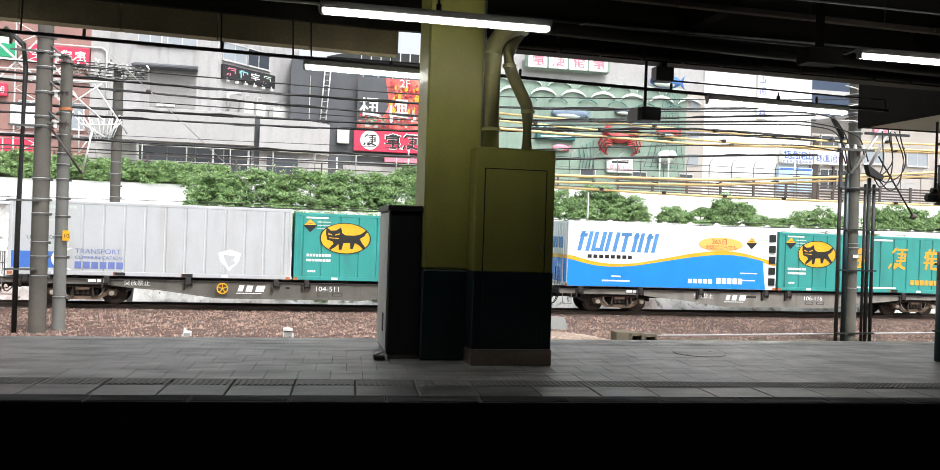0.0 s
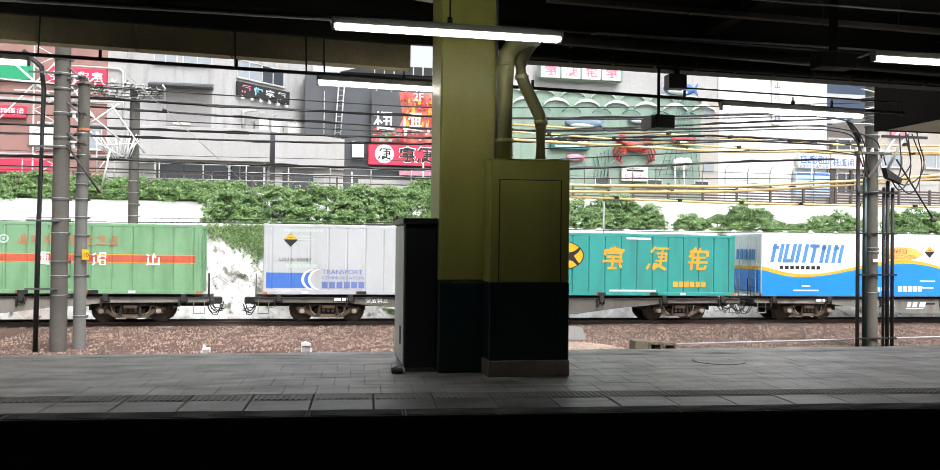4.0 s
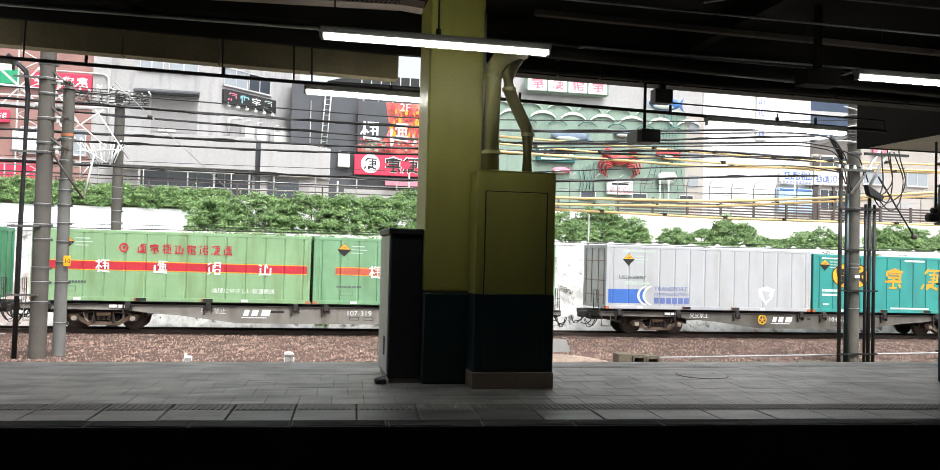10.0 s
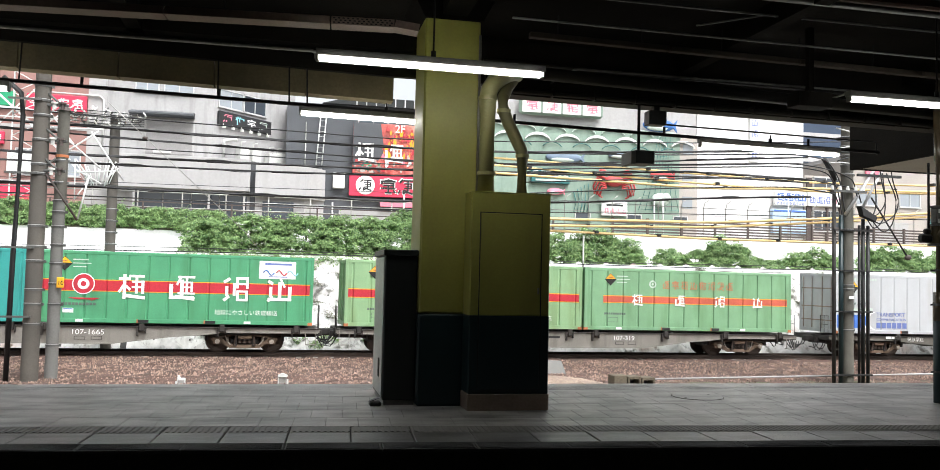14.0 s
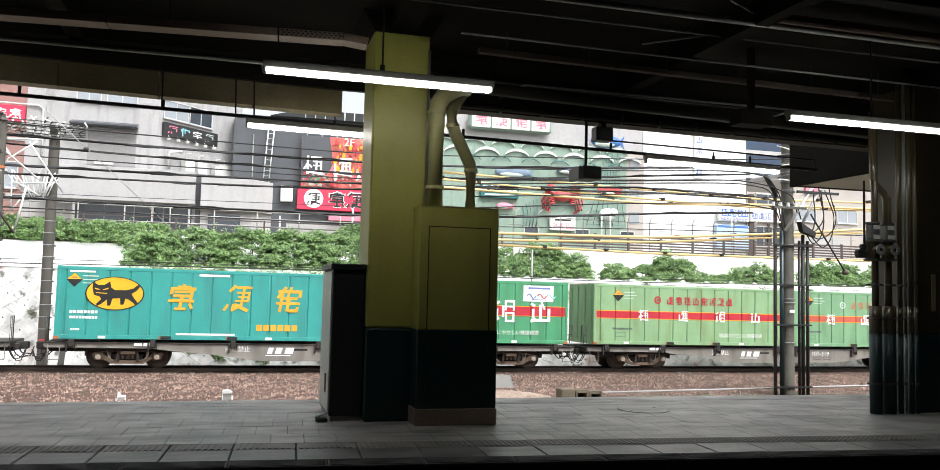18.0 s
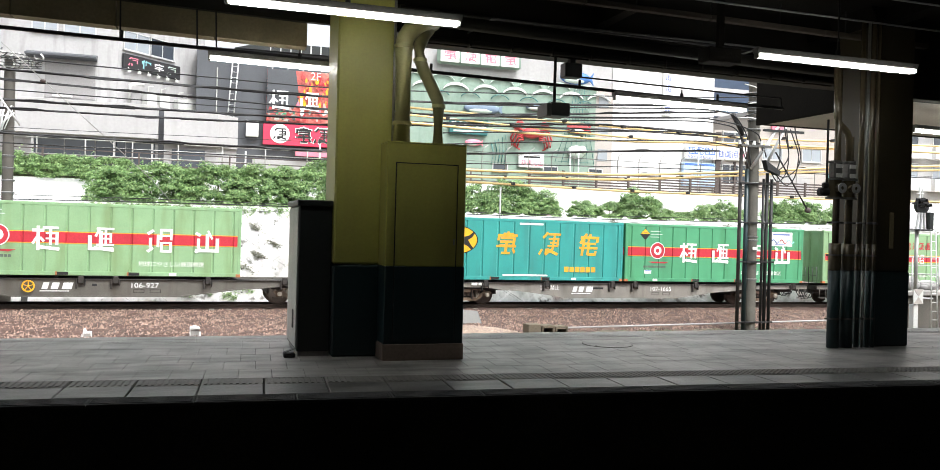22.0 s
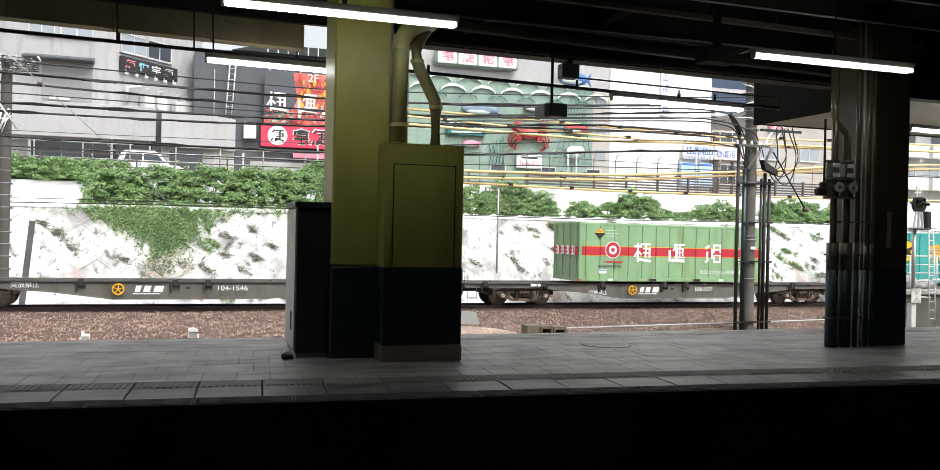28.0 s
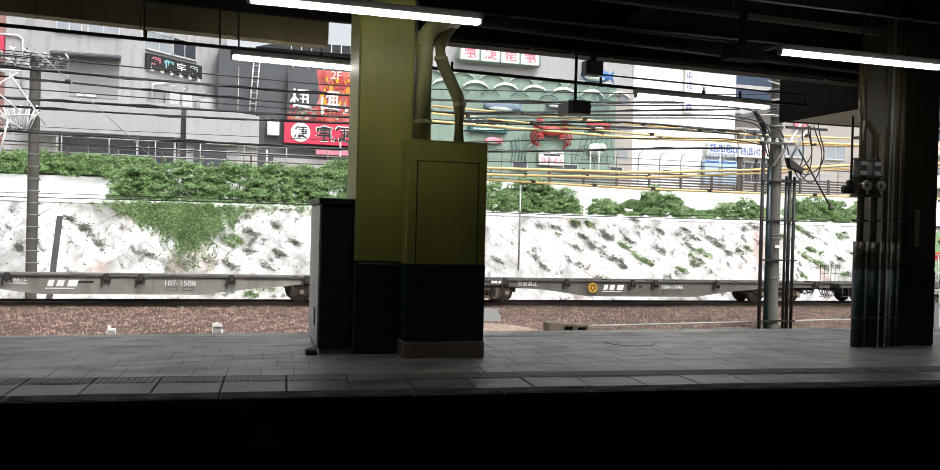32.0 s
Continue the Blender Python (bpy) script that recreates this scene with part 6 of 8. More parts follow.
for z in (0.1, 0.62, 1.0, 1.75, 2.13, 2.67, 4.05, 4.3, 4.95, 5.6, 6.0, 6.4):
    band(p1, -6.53, 24.05, z, 0.2)
part("cable_pipe", Geo().tube([(-7.08, 24.0, -1.5), (-7.05, 24.0, 2.0), (-6.98, 24.0, 5.6), (-7.05, 24.0, 6.2), (-7.5, 24.0, 6.6)], 0.065, 10), M["black"], p1, "thick black cable pipe")
for z in (0.3, 2.1, 4.05, 6.0):
    part("bracket", Geo().box(-7.3, -6.5, 23.78, 23.83, z, z + 0.05), M["dull_band"], p1)
for z in (6.1, 5.15, 4.35):
    part("arm", Geo().box(-6.4, -5.86, 23.9, 23.97, z - 0.22, z - 0.15, 0.01), M["dull_band"], p1)
    part("arm", Geo().tube([(-6.38, 23.95, z + 0.12), (-6.0, 23.95, z - 0.2)], 0.035, 6), M["dull_band"], p1)
    for dx in (0.1, 0.3):
        part("insulator", Geo().rod((-6.3 + dx, 23.9, z - 0.16), (-6.3 + dx, 23.9, z - 0.11), 0.09, n=12).rod((-6.3 + dx, 23.9, z - 0.3), (-6.3 + dx, 23.9, z - 0.16), 0.05, n=10), M["ac" if dx < 0.2 else "fence"], p1)
part("stay", Geo().tube([(-6.35, 23.95, 4.1), (-5.6, 24.3, 2.9)], 0.03, 6), M["fence"], p1)
p2 = thing("slim_concrete_pole", "slim concrete pole with a yellow number plate", "pole", group="poles")
part("shaft", Geo().rod((-6.17, 24.7, -1.6), (-6.17, 24.7, 3.45), 0.165, 0.155, n=20), M["pale_pole"], p2)
part("upper_shaft", Geo().rod((-6.15, 24.7, 3.45), (-6.15, 24.7, 5.9), 0.16, 0.15, n=18), M["old_pole"], p2)
part("top_cap", Geo().rod((-6.15, 24.7, 5.9), (-6.15, 24.7, 6.0), 0.2, 0.12, n=16), M["fence"], p2)
for z in (-0.5, 0.6, 1.15, 1.7, 2.2, 2.7, 3.1, 3.4, 3.9, 4.5):
    band(p2, -6.17, 24.7, z, 0.15)
for a, b in (((-6.6, 4.45), (-5.3, 5.45)), ((-5.2, 4.4), (-6.5, 5.5)), ((-5.5, 5.42), (-4.6, 4.1)), ((-5.75, 2.95), (-5.5, 4.2)), ((-6.6, 5.45), (-5.2, 5.5))):
    part("white_brace", Geo().tube([(a[0], 24.95, a[1]), (b[0], 24.95, b[1])], 0.026, 6), M["lattice"], p2)
part("orange_band", Geo().rod((-6.15, 24.7, 4.62), (-6.15, 24.7, 4.69), 0.17, n=18), M["rust"], p2)
pl = part("number_plate", Geo().box(-6.08, -5.9, 24.46, 24.48, 1.08, 1.36, 0.01), M["yellow"], p2, "yellow plate with black figures")
lettering("figures", "10", 0.16, -6.06, 24.455, 1.16, M["ink"], pl)
p3 = thing("concrete_pole", "concrete pole at the foot of the white wall", "pole", group="poles")
part("shaft", Geo().rod((-6.95, 35.6, -1.75), (-6.95, 35.6, 7.75), 0.20, 0.19, n=20), M["pole"], p3)
for k in range(12):
    band(p3, -6.95, 35.6, -1.1 + 0.46 * k, 0.185)
part("red_tag", Geo().box(-7.06, -6.84, 35.36, 35.38, -0.75, -0.5), M["crab"], p3)
rs = random.Random(8)
for k in range(13):
    xb, xt = -7.85 + 0.07 * k, -8.35 + 0.14 * k
    part("spread_arm", Geo().tube([(xb + rs.uniform(-0.06, 0.06), 35.4 - 0.02 * k, 4.95 + rs.uniform(-0.1, 0.05)), (xt + rs.uniform(-0.1, 0.1), 35.3, 5.88 - 0.25 * rs.random())], 0.02 + 0.012 * rs.random(), 6), M["lattice"], p3)
for a, b in (((-8.28, 5.9), (-7.6, 4.95)), ((-6.7, 5.6), (-7.3, 5.0)), ((-8.3, 5.9), (-8.26, 4.3)), ((-7.3, 4.95), (-8.2, 5.45)), ((-8.4, 5.35), (-6.72, 5.5)), ((-8.27, 4.3), (-7.85, 4.95))):
    part("spread_arm", Geo().tube([(a[0], 35.25, a[1]), (b[0], 35.25, b[1])], 0.028, 6), M["lattice"], p3)
part("arm_foot", Geo().box(-8.3, -6.7, 35.36, 35.42, 4.9, 4.95), M["dull_band"], p3)
part("crown_bar", Geo().box(-8.2, -5.9, 35.3, 35.36, 7.3, 7.36), M["conduit"], p3)
part("crown_bar", Geo().box(-8.0, -6.1, 35.3, 35.36, 7.62, 7.67), M["conduit"], p3)
for k in range(42):
    xk, zk = -8.75 + 0.07 * k + 0.05 * math.sin(k * 5.1), 7.30 + 0.16 * math.sin(k * 2.3) + 0.15 * (k % 3)
    part("insulator", Geo().tube([(xk, 35.3, zk), (xk + 0.13 * math.sin(k * 1.7), 35.25, zk + 0.13), (xk + 0.16 * math.sin(k), 35.25, zk + 0.26)], 0.028 + 0.008 * (k % 2), 6), M["white_plastic" if k % 5 else "dull_band"], p3)
for k in range(6):
    part("jumper", Geo().tube(slack([(-8.9, 35.2, 7.35 + 0.1 * k), (-7.6 + 0.2 * k, 35.2, 7.2 + 0.12 * k), (-5.8, 35.2, 7.3 + 0.08 * k)], 11, 2), 0.016, 5), M["wire"], p3)
lt = thing("lattice_mast", "white-painted lattice mast with cross arms", "mast", pose(0, 45, 4.0))
for dx in (0.0, 1.0):
    part("leg", Geo().box(-13.58 + dx, -13.52 + dx, 0.0, 0.06, 0, 9), M["lattice"], lt)
for k in range(16):
    z = 0.3 + 0.54 * k
    part("brace", Geo().tube([(-13.55, 0, z), (-12.55, 0, z + 0.54)] if k % 2 else [(-12.55, 0, z), (-13.55, 0, z + 0.54)], 0.024, 5), M["lattice"], lt)
CROSS = (((-14.4, 6.3), (-10.8, 3.0)), ((-15.2, 3.4), (-12.4, 6.6)), ((-12.4, 4.4), (-10.4, 6.0)), ((-14.4, 5.0), (-10.5, 5.0)), ((-17.5, 3.2), (-15.0, 6.4)), ((-15.2, 3.2), (-17.8, 6.2)), ((-14.6, 5.5), (-10.9, 5.3)), ((-12.6, 6.4), (-10.5, 3.6)), ((-16.2, 5.6), (-13.6, 5.4)))
for i, (a, b) in enumerate(CROSS):
    w_ = 0.05 if i in (0, 4) else 0.03
    part("cross_arm", Geo().box(0, math.dist(a, b), -w_, w_, -w_, w_), M["lattice"], lt, at=pose(a[0], -0.1 - 0.02 * i, a[1], 0, -math.degrees(math.atan2(b[1] - a[1], b[0] - a[0])), 0))
for k in range(10):
    part("insulator", Geo().rod((-12.2 + 0.17 * k, -0.1, 5.42 + 0.2 * math.sin(2.1 * k)), (-12.2 + 0.17 * k, -0.1, 5.6 + 0.2 * math.sin(2.1 * k)), 0.06, 0.04, n=8), M["white_plastic"], lt)

p4 = thing("cable_pole", "concrete pole with black cable pipes and struts", "pole", group="poles")
X4, Y4 = 17.55, 23.9
part("shaft", Geo().rod((X4, Y4, -1.6), (X4, Y4, 9.0), 0.21, 0.18, n=22), M["old_pole"], p4)
for z in (0.2, 1.5, 1.62, 3.4, 5.2, 5.5, 5.8, 6.1, 6.4):
    band(p4, X4, Y4, z, 0.195)
part("white_plate", Geo().box(X4 - 0.1, X4 + 0.08, Y4 - 0.26, Y4 - 0.245, 1.23, 1.32), M["white_plastic"], p4)
for dx, r, top, m in ((-0.55, 0.06, 5.0, "bogie"), (-0.30, 0.075, 3.9, "navy"), (0.36, 0.045, 3.6, "black"), (0.5, 0.06, 3.8, "black"), (0.68, 0.055, 3.6, "black")):
    part("cable_pipe", Geo().tube([(X4 + dx, Y4 - 0.12, -1.55), (X4 + dx, Y4 - 0.12, top)], r, 8), M[m], p4, "black cable pipe")
for z in (-1.2, 0.8, 2.1, 3.4):
    part("cross_bar", Geo().box(X4 - 0.65, X4 + 0.75, Y4 - 0.26, Y4 - 0.2, z, z + 0.05), M["black"], p4)
part("strut", Geo().tube([(X4 - 0.25, Y4 - 0.25, 3.9), (X4 + 0.85, Y4 - 0.3, 5.5)], 0.05, 6), M["steel_band"], p4)
part("strut", Geo().tube([(X4 + 0.35, Y4 - 0.25, 4.1), (X4 + 1.1, Y4 - 0.3, 5.45)], 0.045, 6), M["steel_band"], p4)
part("cross_arm", Geo().box(X4 + 0.15, X4 + 1.75, Y4 - 0.35, Y4 - 0.27, 5.16, 5.24), M["dark_metal"], p4)
part("cross_arm", Geo().box(X4 - 0.7, X4 + 0.5, Y4 - 0.33, Y4 - 0.27, 4.62, 4.69), M["dull_band"], p4)
part("joint_box", Geo().slab([(X4 + 0.2, 4.2), (X4 + 0.3, 3.88), (X4 + 0.75, 3.72), (X4 + 0.8, 3.86)], "y", Y4 - 0.42, Y4 - 0.2), M["black"], p4)
rl_ = random.Random(12)
for k, (xt, wide, deep) in enumerate(((0.75, 0.05, 3.75), (0.95, 0.22, 3.42), (1.05, 0.1, 3.9), (1.35, 0.3, 3.6), (1.2, 0.38, 3.3))):
    pts = [(X4 + 0.45 + 0.04 * k, Y4 - 0.3, 3.85), (X4 + 0.6 + 0.12 * k, Y4 - 0.34, deep), (X4 + xt + wide * 0.6, Y4 - 0.36, deep + 0.35), (X4 + xt + wide, Y4 - 0.36, 4.45), (X4 + xt + wide * 0.3, Y4 - 0.34, 5.0), (X4 + xt, Y4 - 0.33, 5.3 + 0.2 * (k % 2))]
    part("cable_loop", Geo().tube(slack(pts, 19, 2), 0.02, 6), M["black"], p4)
for k, (zl, xt, zt) in enumerate(((5.75, -0.3, 4.0), (5.45, 0.15, 4.5), (5.35, -0.4, 3.9), (5.0, 0.3, 4.3), (4.7, -0.5, 4.2))):
    pts = [(X4 - 10.5, Y4 + 1.0, zl - 0.25 - 0.05 * k), (X4 - 6.0, Y4 + 0.6, zl - 0.12), (X4 - 1.9, Y4, zl + 0.06), (X4 - 0.9, Y4 - 0.25, zl - 0.1), (X4 + xt - 0.15, Y4 - 0.3, (zl + zt) / 2 + 0.1), (X4 + xt, Y4 - 0.3, zt)]
    part("cable_lead", Geo().tube(slack(pts, 31), 0.021, 6), M["black"], p4)
part("cable_hook", Geo().tube([(X4 - 0.55, Y4 - 0.15, 5.0), (X4 - 0.62, Y4 - 0.15, 5.2), (X4 - 0.95, Y4 - 0.15, 5.7)], 0.08, 8), M["black"], p4)
for k in range(12):
    z = 5.5 + 0.17 * k
    part("top_fitting", Geo().tube(slack([(X4 - rl_.uniform(0.5, 1.1), Y4 - 0.2, z + rl_.uniform(-0.2, 0.2)), (X4 - 0.2, Y4 - 0.32, z + 0.08), (X4 + rl_.uniform(0.2, 0.6), Y4 - 0.25, z + rl_.uniform(-0.15, 0.15))], 9, 2), 0.022, 5), M["dark_metal" if k % 3 else "ac"], p4)
for k in range(5):
    part("insulator", Geo().rod((X4 - 0.75 + 0.28 * k, Y4 - 0.3, 4.69), (X4 - 0.75 + 0.28 * k, Y4 - 0.3, 4.82), 0.06, 0.04, n=10), M["ac"], p4)
part("guy_wire", Geo().tube([(X4 + 0.75, Y4 - 0.2, 4.5), (X4 + 2.7, Y4 + 0.5, 2.6)], 0.03, 5), M["black"], p4)
part("guy_shield", Geo().ball((X4 + 2.68, Y4 + 0.5, 2.64), (0.14, 0.08, 0.1), 8, 5), M["fence"], p4)

WIRES = []
WIRES.append(("wire", 0.030, [(-30, 6.1), (-8.4, 5.79), (-2.7, 5.67), (3.7, 5.60), (6.4, 5.64), (13.8, 6.06), (17.6, 6.4), (45, 6.6)]))
WIRES.append(("wire", 0.024, [(-30, 5.9), (-8.4, 5.58), (-2.0, 5.37), (3.7, 5.24), (6.4, 5.24), (13.8, 5.81), (17.6, 6.1)]))
WIRES.append(("wire", 0.030, [(-30, 5.0), (-8.4, 4.92), (-1.8, 4.90), (3.7, 4.95), (6.4, 5.01), (13.8, 5.40), (17.6, 5.3)]))
WIRES.append(("wire", 0.024, [(-30, 4.7), (-8.4, 4.65), (-1.8, 4.66), (3.7, 4.73), (7.4, 5.00), (13.8, 5.23), (17.6, 5.2)]))
WIRES.append(("wire", 0.030, [(-30, 4.2), (-8.4, 4.00), (-1.8, 3.94), (3.7, 3.94), (8.3, 4.09), (13.8, 4.49), (17.6, 4.7)]))
WIRES.append(("wire", 0.016, [(-30, 6.5), (-8.4, 6.10), (3.7, 5.85), (13.8, 6.35), (19, 6.7)]))
WIRES.append(("wire", 0.014, [(-30, 3.75), (-8.4, 3.72), (3.7, 3.66), (13.8, 3.95), (30, 4.2)]))
WIRES.append(("wire", 0.014, [(-30, 5.35), (-8.4, 5.22), (3.7, 5.08), (13.8, 5.62), (17.6, 5.9)]))
WIRES.append(("y_wire", 0.030, [(4.2, 5.55), (6.4, 5.48), (13.8, 5.31), (17.6, 5.22), (30, 5.5)]))
WIRES.append(("y_wire", 0.026, [(4.2, 5.3), (6.4, 5.24), (13.8, 4.98), (18, 4.9), (30, 5.25)]))
WIRES.append(("y_wire", 0.036, [(4.2, 5.02), (6.4, 4.97), (13.8, 4.82), (18.1, 5.01), (30, 5.2)]))
WIRES.append(("y_wire", 0.040, [(4.2, 3.60), (8.3, 3.57), (13.8, 3.66), (18.4, 3.97), (22.4, 4.32), (32, 4.9)]))
WIRES.append(("y_wire", 0.036, [(4.2, 3.33), (8.3, 3.36), (13.8, 3.50), (18.4, 3.85), (22.4, 4.2), (32, 4.7)]))
WIRES.append(("y_wire", 0.034, [(4.2, 3.24), (8.3, 3.20), (13.8, 3.12), (22.3, 3.15), (32, 3.3)]))
for k, (m, r, pts) in enumerate(WIRES):
    xs = np.linspace(pts[0][0], pts[-1][0], 60)
    zs = np.interp(xs, [p[0] for p in pts], [p[1] for p in pts])
    for _ in range(3):
        zs[1:-1] = (zs[:-2] + 2 * zs[1:-1] + zs[2:]) / 4
    w = tagged(part("overhead_wire" if m == "wire" else "sleeved_wire", Geo().tube([(x, 26 + 0.12 * math.sin(k), z) for x, z in zip(xs, zs)], r * (1.25 if m == "wire" else 1.3), 6), M[m]), "black overhead wire along the tracks" if m == "wire" else "overhead wire in yellow insulating sleeve", "wire", "overhead wires")
    if m == "wire" and r > 0.02:
        xx = np.linspace(-12, 17, 150)
        part("strand", Geo().tube([(q, 25.97 + 0.12 * math.sin(k), float(np.interp(q, xs, zs)) + 0.022 * math.sin(0.83 * q + 2 * k) + 0.016 * math.sin(2.9 * q + k) + 0.012 * math.sin(5.3 * q)) for q in xx], r * 0.7, 6), M["wire"], w)
        for x in np.arange(-7.5 + 1.9 * k % 3.1, 15, 4.3):
            u = np.linspace(x, x + 0.9 + 0.5 * math.sin(k + x), 5)
            part("sleeve", Geo().tube([(q, 26 + 0.12 * math.sin(k), float(np.interp(q, xs, zs)) - 0.012) for q in u], r * 1.25, 6), M["wire"], w)
    if m == "y_wire":
        for x in np.arange(xs[0] + 0.6 + 0.3 * k % 1.1, 24, 2.2):
            z = float(np.interp(x, xs, zs))
            part("clip", Geo().box(x - 0.05, x + 0.05, 25.9, 26.2, z - 0.02, z + 0.07), M["wire"], w)
# signal cables along the foot of the wall, from pole to post
for k, (z, y, r) in enumerate(((5.1, 35.3, 0.012), (2.40, 35.9, 0.02), (2.52, 35.95, 0.014))):
    tagged(part("overhead_wire", Geo().tube([(x, y + 0.045 * (x + 6.95) * (k > 0), z + 0.05 * math.sin(x * 0.22 + k)) for x in np.linspace(-30, 45, 40)], r, 5), M["wire"]), "thin black overhead wire along the tracks", "wire", "overhead wires")
gw = thing("stay_wire", "slanting stay wire with an insulator", "wire")
part("strand", Geo().tube([(-4.9, 24, 6.1), (-1.4, 27.5, 2.9), (-0.9, 29, 2.3)], 0.013, 5), M["conduit"], gw)
part("insulator", Geo().ball((-4.05, 24.8, 5.3), (0.08, 0.045, 0.05), 8, 5), M["fence"], gw)

# ---- small things on the ground ----
mk = thing("marker_block", "small white stepped marker on the ballast", "marker", pose(-2.72, 23.6, bed(23.6, -2.72) - 0.02))
part("foot", Geo().box(-0.07, 0.14, -0.08, 0.08, 0, 0.17, 0.02), M["lattice"], mk)
part("knob", Geo().box(-0.065, 0.02, -0.05, 0.05, 0.165, 0.2, 0.01).ball((-0.03, 0, 0.215), (0.035, 0.035, 0.035), 10, 6), M["lattice"], mk)
part("stay", Geo().box(-0.115, -0.075, -0.06, 0.02, 0, 0.09, 0.008), M["lattice"], mk)
part("grille", Geo().box(-0.045, 0.12, -0.086, -0.08, 0.03, 0.12), M["concrete"], mk)
mk = thing("marker_block", "small white capped marker on the ballast", "marker", pose(-0.05, 23.7, bed(23.7, -0.05) - 0.02))
part("body", Geo().slab([(-0.11, 0), (0.1, 0), (0.1, 0.2), (-0.11, 0.2)], "y", -0.07, 0.08), M["concrete"], mk)
part("cap", Geo().slab([(-0.135, 0.2), (0.12, 0.2), (0.125, 0.24), (0.0, 0.295), (-0.03, 0.295), (-0.135, 0.25)], "y", -0.1, 0.1), M["lattice"], mk)
part("side_stop", Geo().box(-0.135, -0.112, -0.08, 0.08, 0.02, 0.2).box(0.102, 0.15, -0.08, 0.02, 0, 0.13, 0.01), M["lattice"], mk)
tr = thing("cable_trough", "weathered concrete cable trough on the ballast", "trough", pose(9.0, 22.5, -1.42))
part("segment", Geo().box(0, 0.4, -0.2, 0.25, 0.0, 0.4, 0.02), M["trough"], tr)
for x0, h in ((0.42, 0.37), (0.84, 0.34)):
    g = Geo().box(x0, x0 + 0.065, -0.2, 0.25, 0, h, 0.012).box(x0 + 0.335, x0 + 0.4, -0.2, 0.25, 0, h, 0.012)
    g.box(x0 + 0.066, x0 + 0.334, -0.19, 0.25, 0.0, 0.06).box(x0 + 0.066, x0 + 0.334, -0.19, 0.25, h - 0.08, h - 0.003)
    seg = part("hollow_segment", g, M["trough"], tr)
    # added black back plate stands in for the shade inside the opening
    part("end_plug", Geo().box(x0 + 0.066, x0 + 0.334, 0.2, 0.24, 0.061, h - 0.081), M["black"], seg)
lid = thing("trough_lid", "grey concrete trough lid leaning on the ballast", "slab", pose(8.55, 26.2, -1.46, -48, 4, 8))
part("slab", Geo().box(-0.42, 0.40, -0.04, 0.04, 0.0, 0.62, 0.015), M["pale_pole"], lid)
lid = thing("trough_lid", "flat concrete trough lid lying on the ballast", "slab", pose(7.95, 26.9, -1.42, 3, 5, 12))
part("slab", Geo().box(-0.45, 0.45, -0.5, 0.5, 0.0, 0.08, 0.015), M["pole"], lid)
g = Geo()
hx = np.linspace(-2.2, 2.2, 46)
hy = np.linspace(-1.5, 1.5, 24)
hv = [(7.4 + a, 23.4 + b, bed(23.4 + b, 7.4 + a) - 0.05 + 0.30 * max(0.0, 1 - (a / 2.2) ** 2 - (b / 1.5) ** 2) + rng.uniform(-0.02, 0.02)) for b in hy for a in hx]
g.add(hv, [(r * 46 + c, r * 46 + c + 1, (r + 1) * 46 + c + 1, (r + 1) * 46 + c) for r in range(23) for c in range(45)])
tagged(part("gravel_heap", g, M["pale_gravel"]), "low heap of pale fine gravel by the trough", "gravel", kind="stuff")
kb = thing("white_kerb_pipe", "long white pipe along the ballast edge", "pipe")
part("pipe", Geo().tube([(10.4, 24.0, -1.34), (21.5, 25.0, -1.30), (34, 26.2, -1.28)], 0.03, 8), M["b_light"], kb)
g = Geo()
ex = np.linspace(11, 40, 146)
ev = [(x, 21.5 + f * (2.4 + (x - 11) * 0.075), bed(21.5 + f * (2.4 + (x - 11) * 0.075), x) + 0.012 + rng.uniform(-0.022, 0.022)) for f in np.linspace(0, 1, 15) for x in ex]
g.add(ev, [(r * 146 + c, r * 146 + c + 1, (r + 1) * 146 + c + 1, (r + 1) * 146 + c) for r in range(14) for c in range(145)])
tagged(part("grass_strip", g, M["weedy"]), "weedy strip beside the ballast", "grass", kind="stuff")

# signal and walkway at the far right
sg = thing("track_signal", "black shunting signal on a grey post", "signal", pose(22.75, 22, -1.5))
part("post", Geo().tube([(-0.13, 0, 0.9), (-0.13, 0, 3.5)], 0.06, 10), M["conduit"], sg)
part("base_post", Geo().box(-0.28, -0.08, -0.1, 0.1, -0.12, 1.05, 0.012), M["lattice"], sg)
part("platform_plate", Geo().box(-0.24, 0.34, -0.2, 0.25, 3.5, 3.545, 0.008), M["dark_metal"], sg)
for x in (-0.16, 0.02, 0.2):
    part("stand_leg", Geo().rod((x, 0.0, 3.54), (x * 0.6 + 0.03, 0.0, 4.1), 0.045, n=8), M["frame_alu"], sg)
part("relay_case", Geo().box(0.27, 0.46, -0.12, 0.16, 3.56, 4.12, 0.02), M["dark_metal"], sg)
head = part("head", Geo().rod((0.1, 0.0, 4.33), (0.1, 0.12, 4.33), 0.27, n=24).box(-0.12, 0.12, 0.0, 0.12, 4.36, 4.58, 0.02), M["black"], sg)
for x, z in ((0.0, 4.34), (0.2, 4.32), (0.02, 4.48)):
    part("lens", Geo().rod((x, -0.012, z), (x, 0.01, z), 0.04, n=12), M["frame_alu"], head)
    part("hood", Geo().slab([(x + 0.075 * math.cos(a), z + 0.075 * math.sin(a)) for a in np.linspace(-0.3, 3.44, 10)] + [(x + 0.06 * math.cos(a), z + 0.06 * math.sin(a)) for a in np.linspace(3.44, -0.3, 10)], "y", -0.22, 0.0), M["black"], head)
part("arm_bar", Geo().box(-0.3, -0.08, 0.02, 0.07, 4.36, 4.42), M["black"], sg)
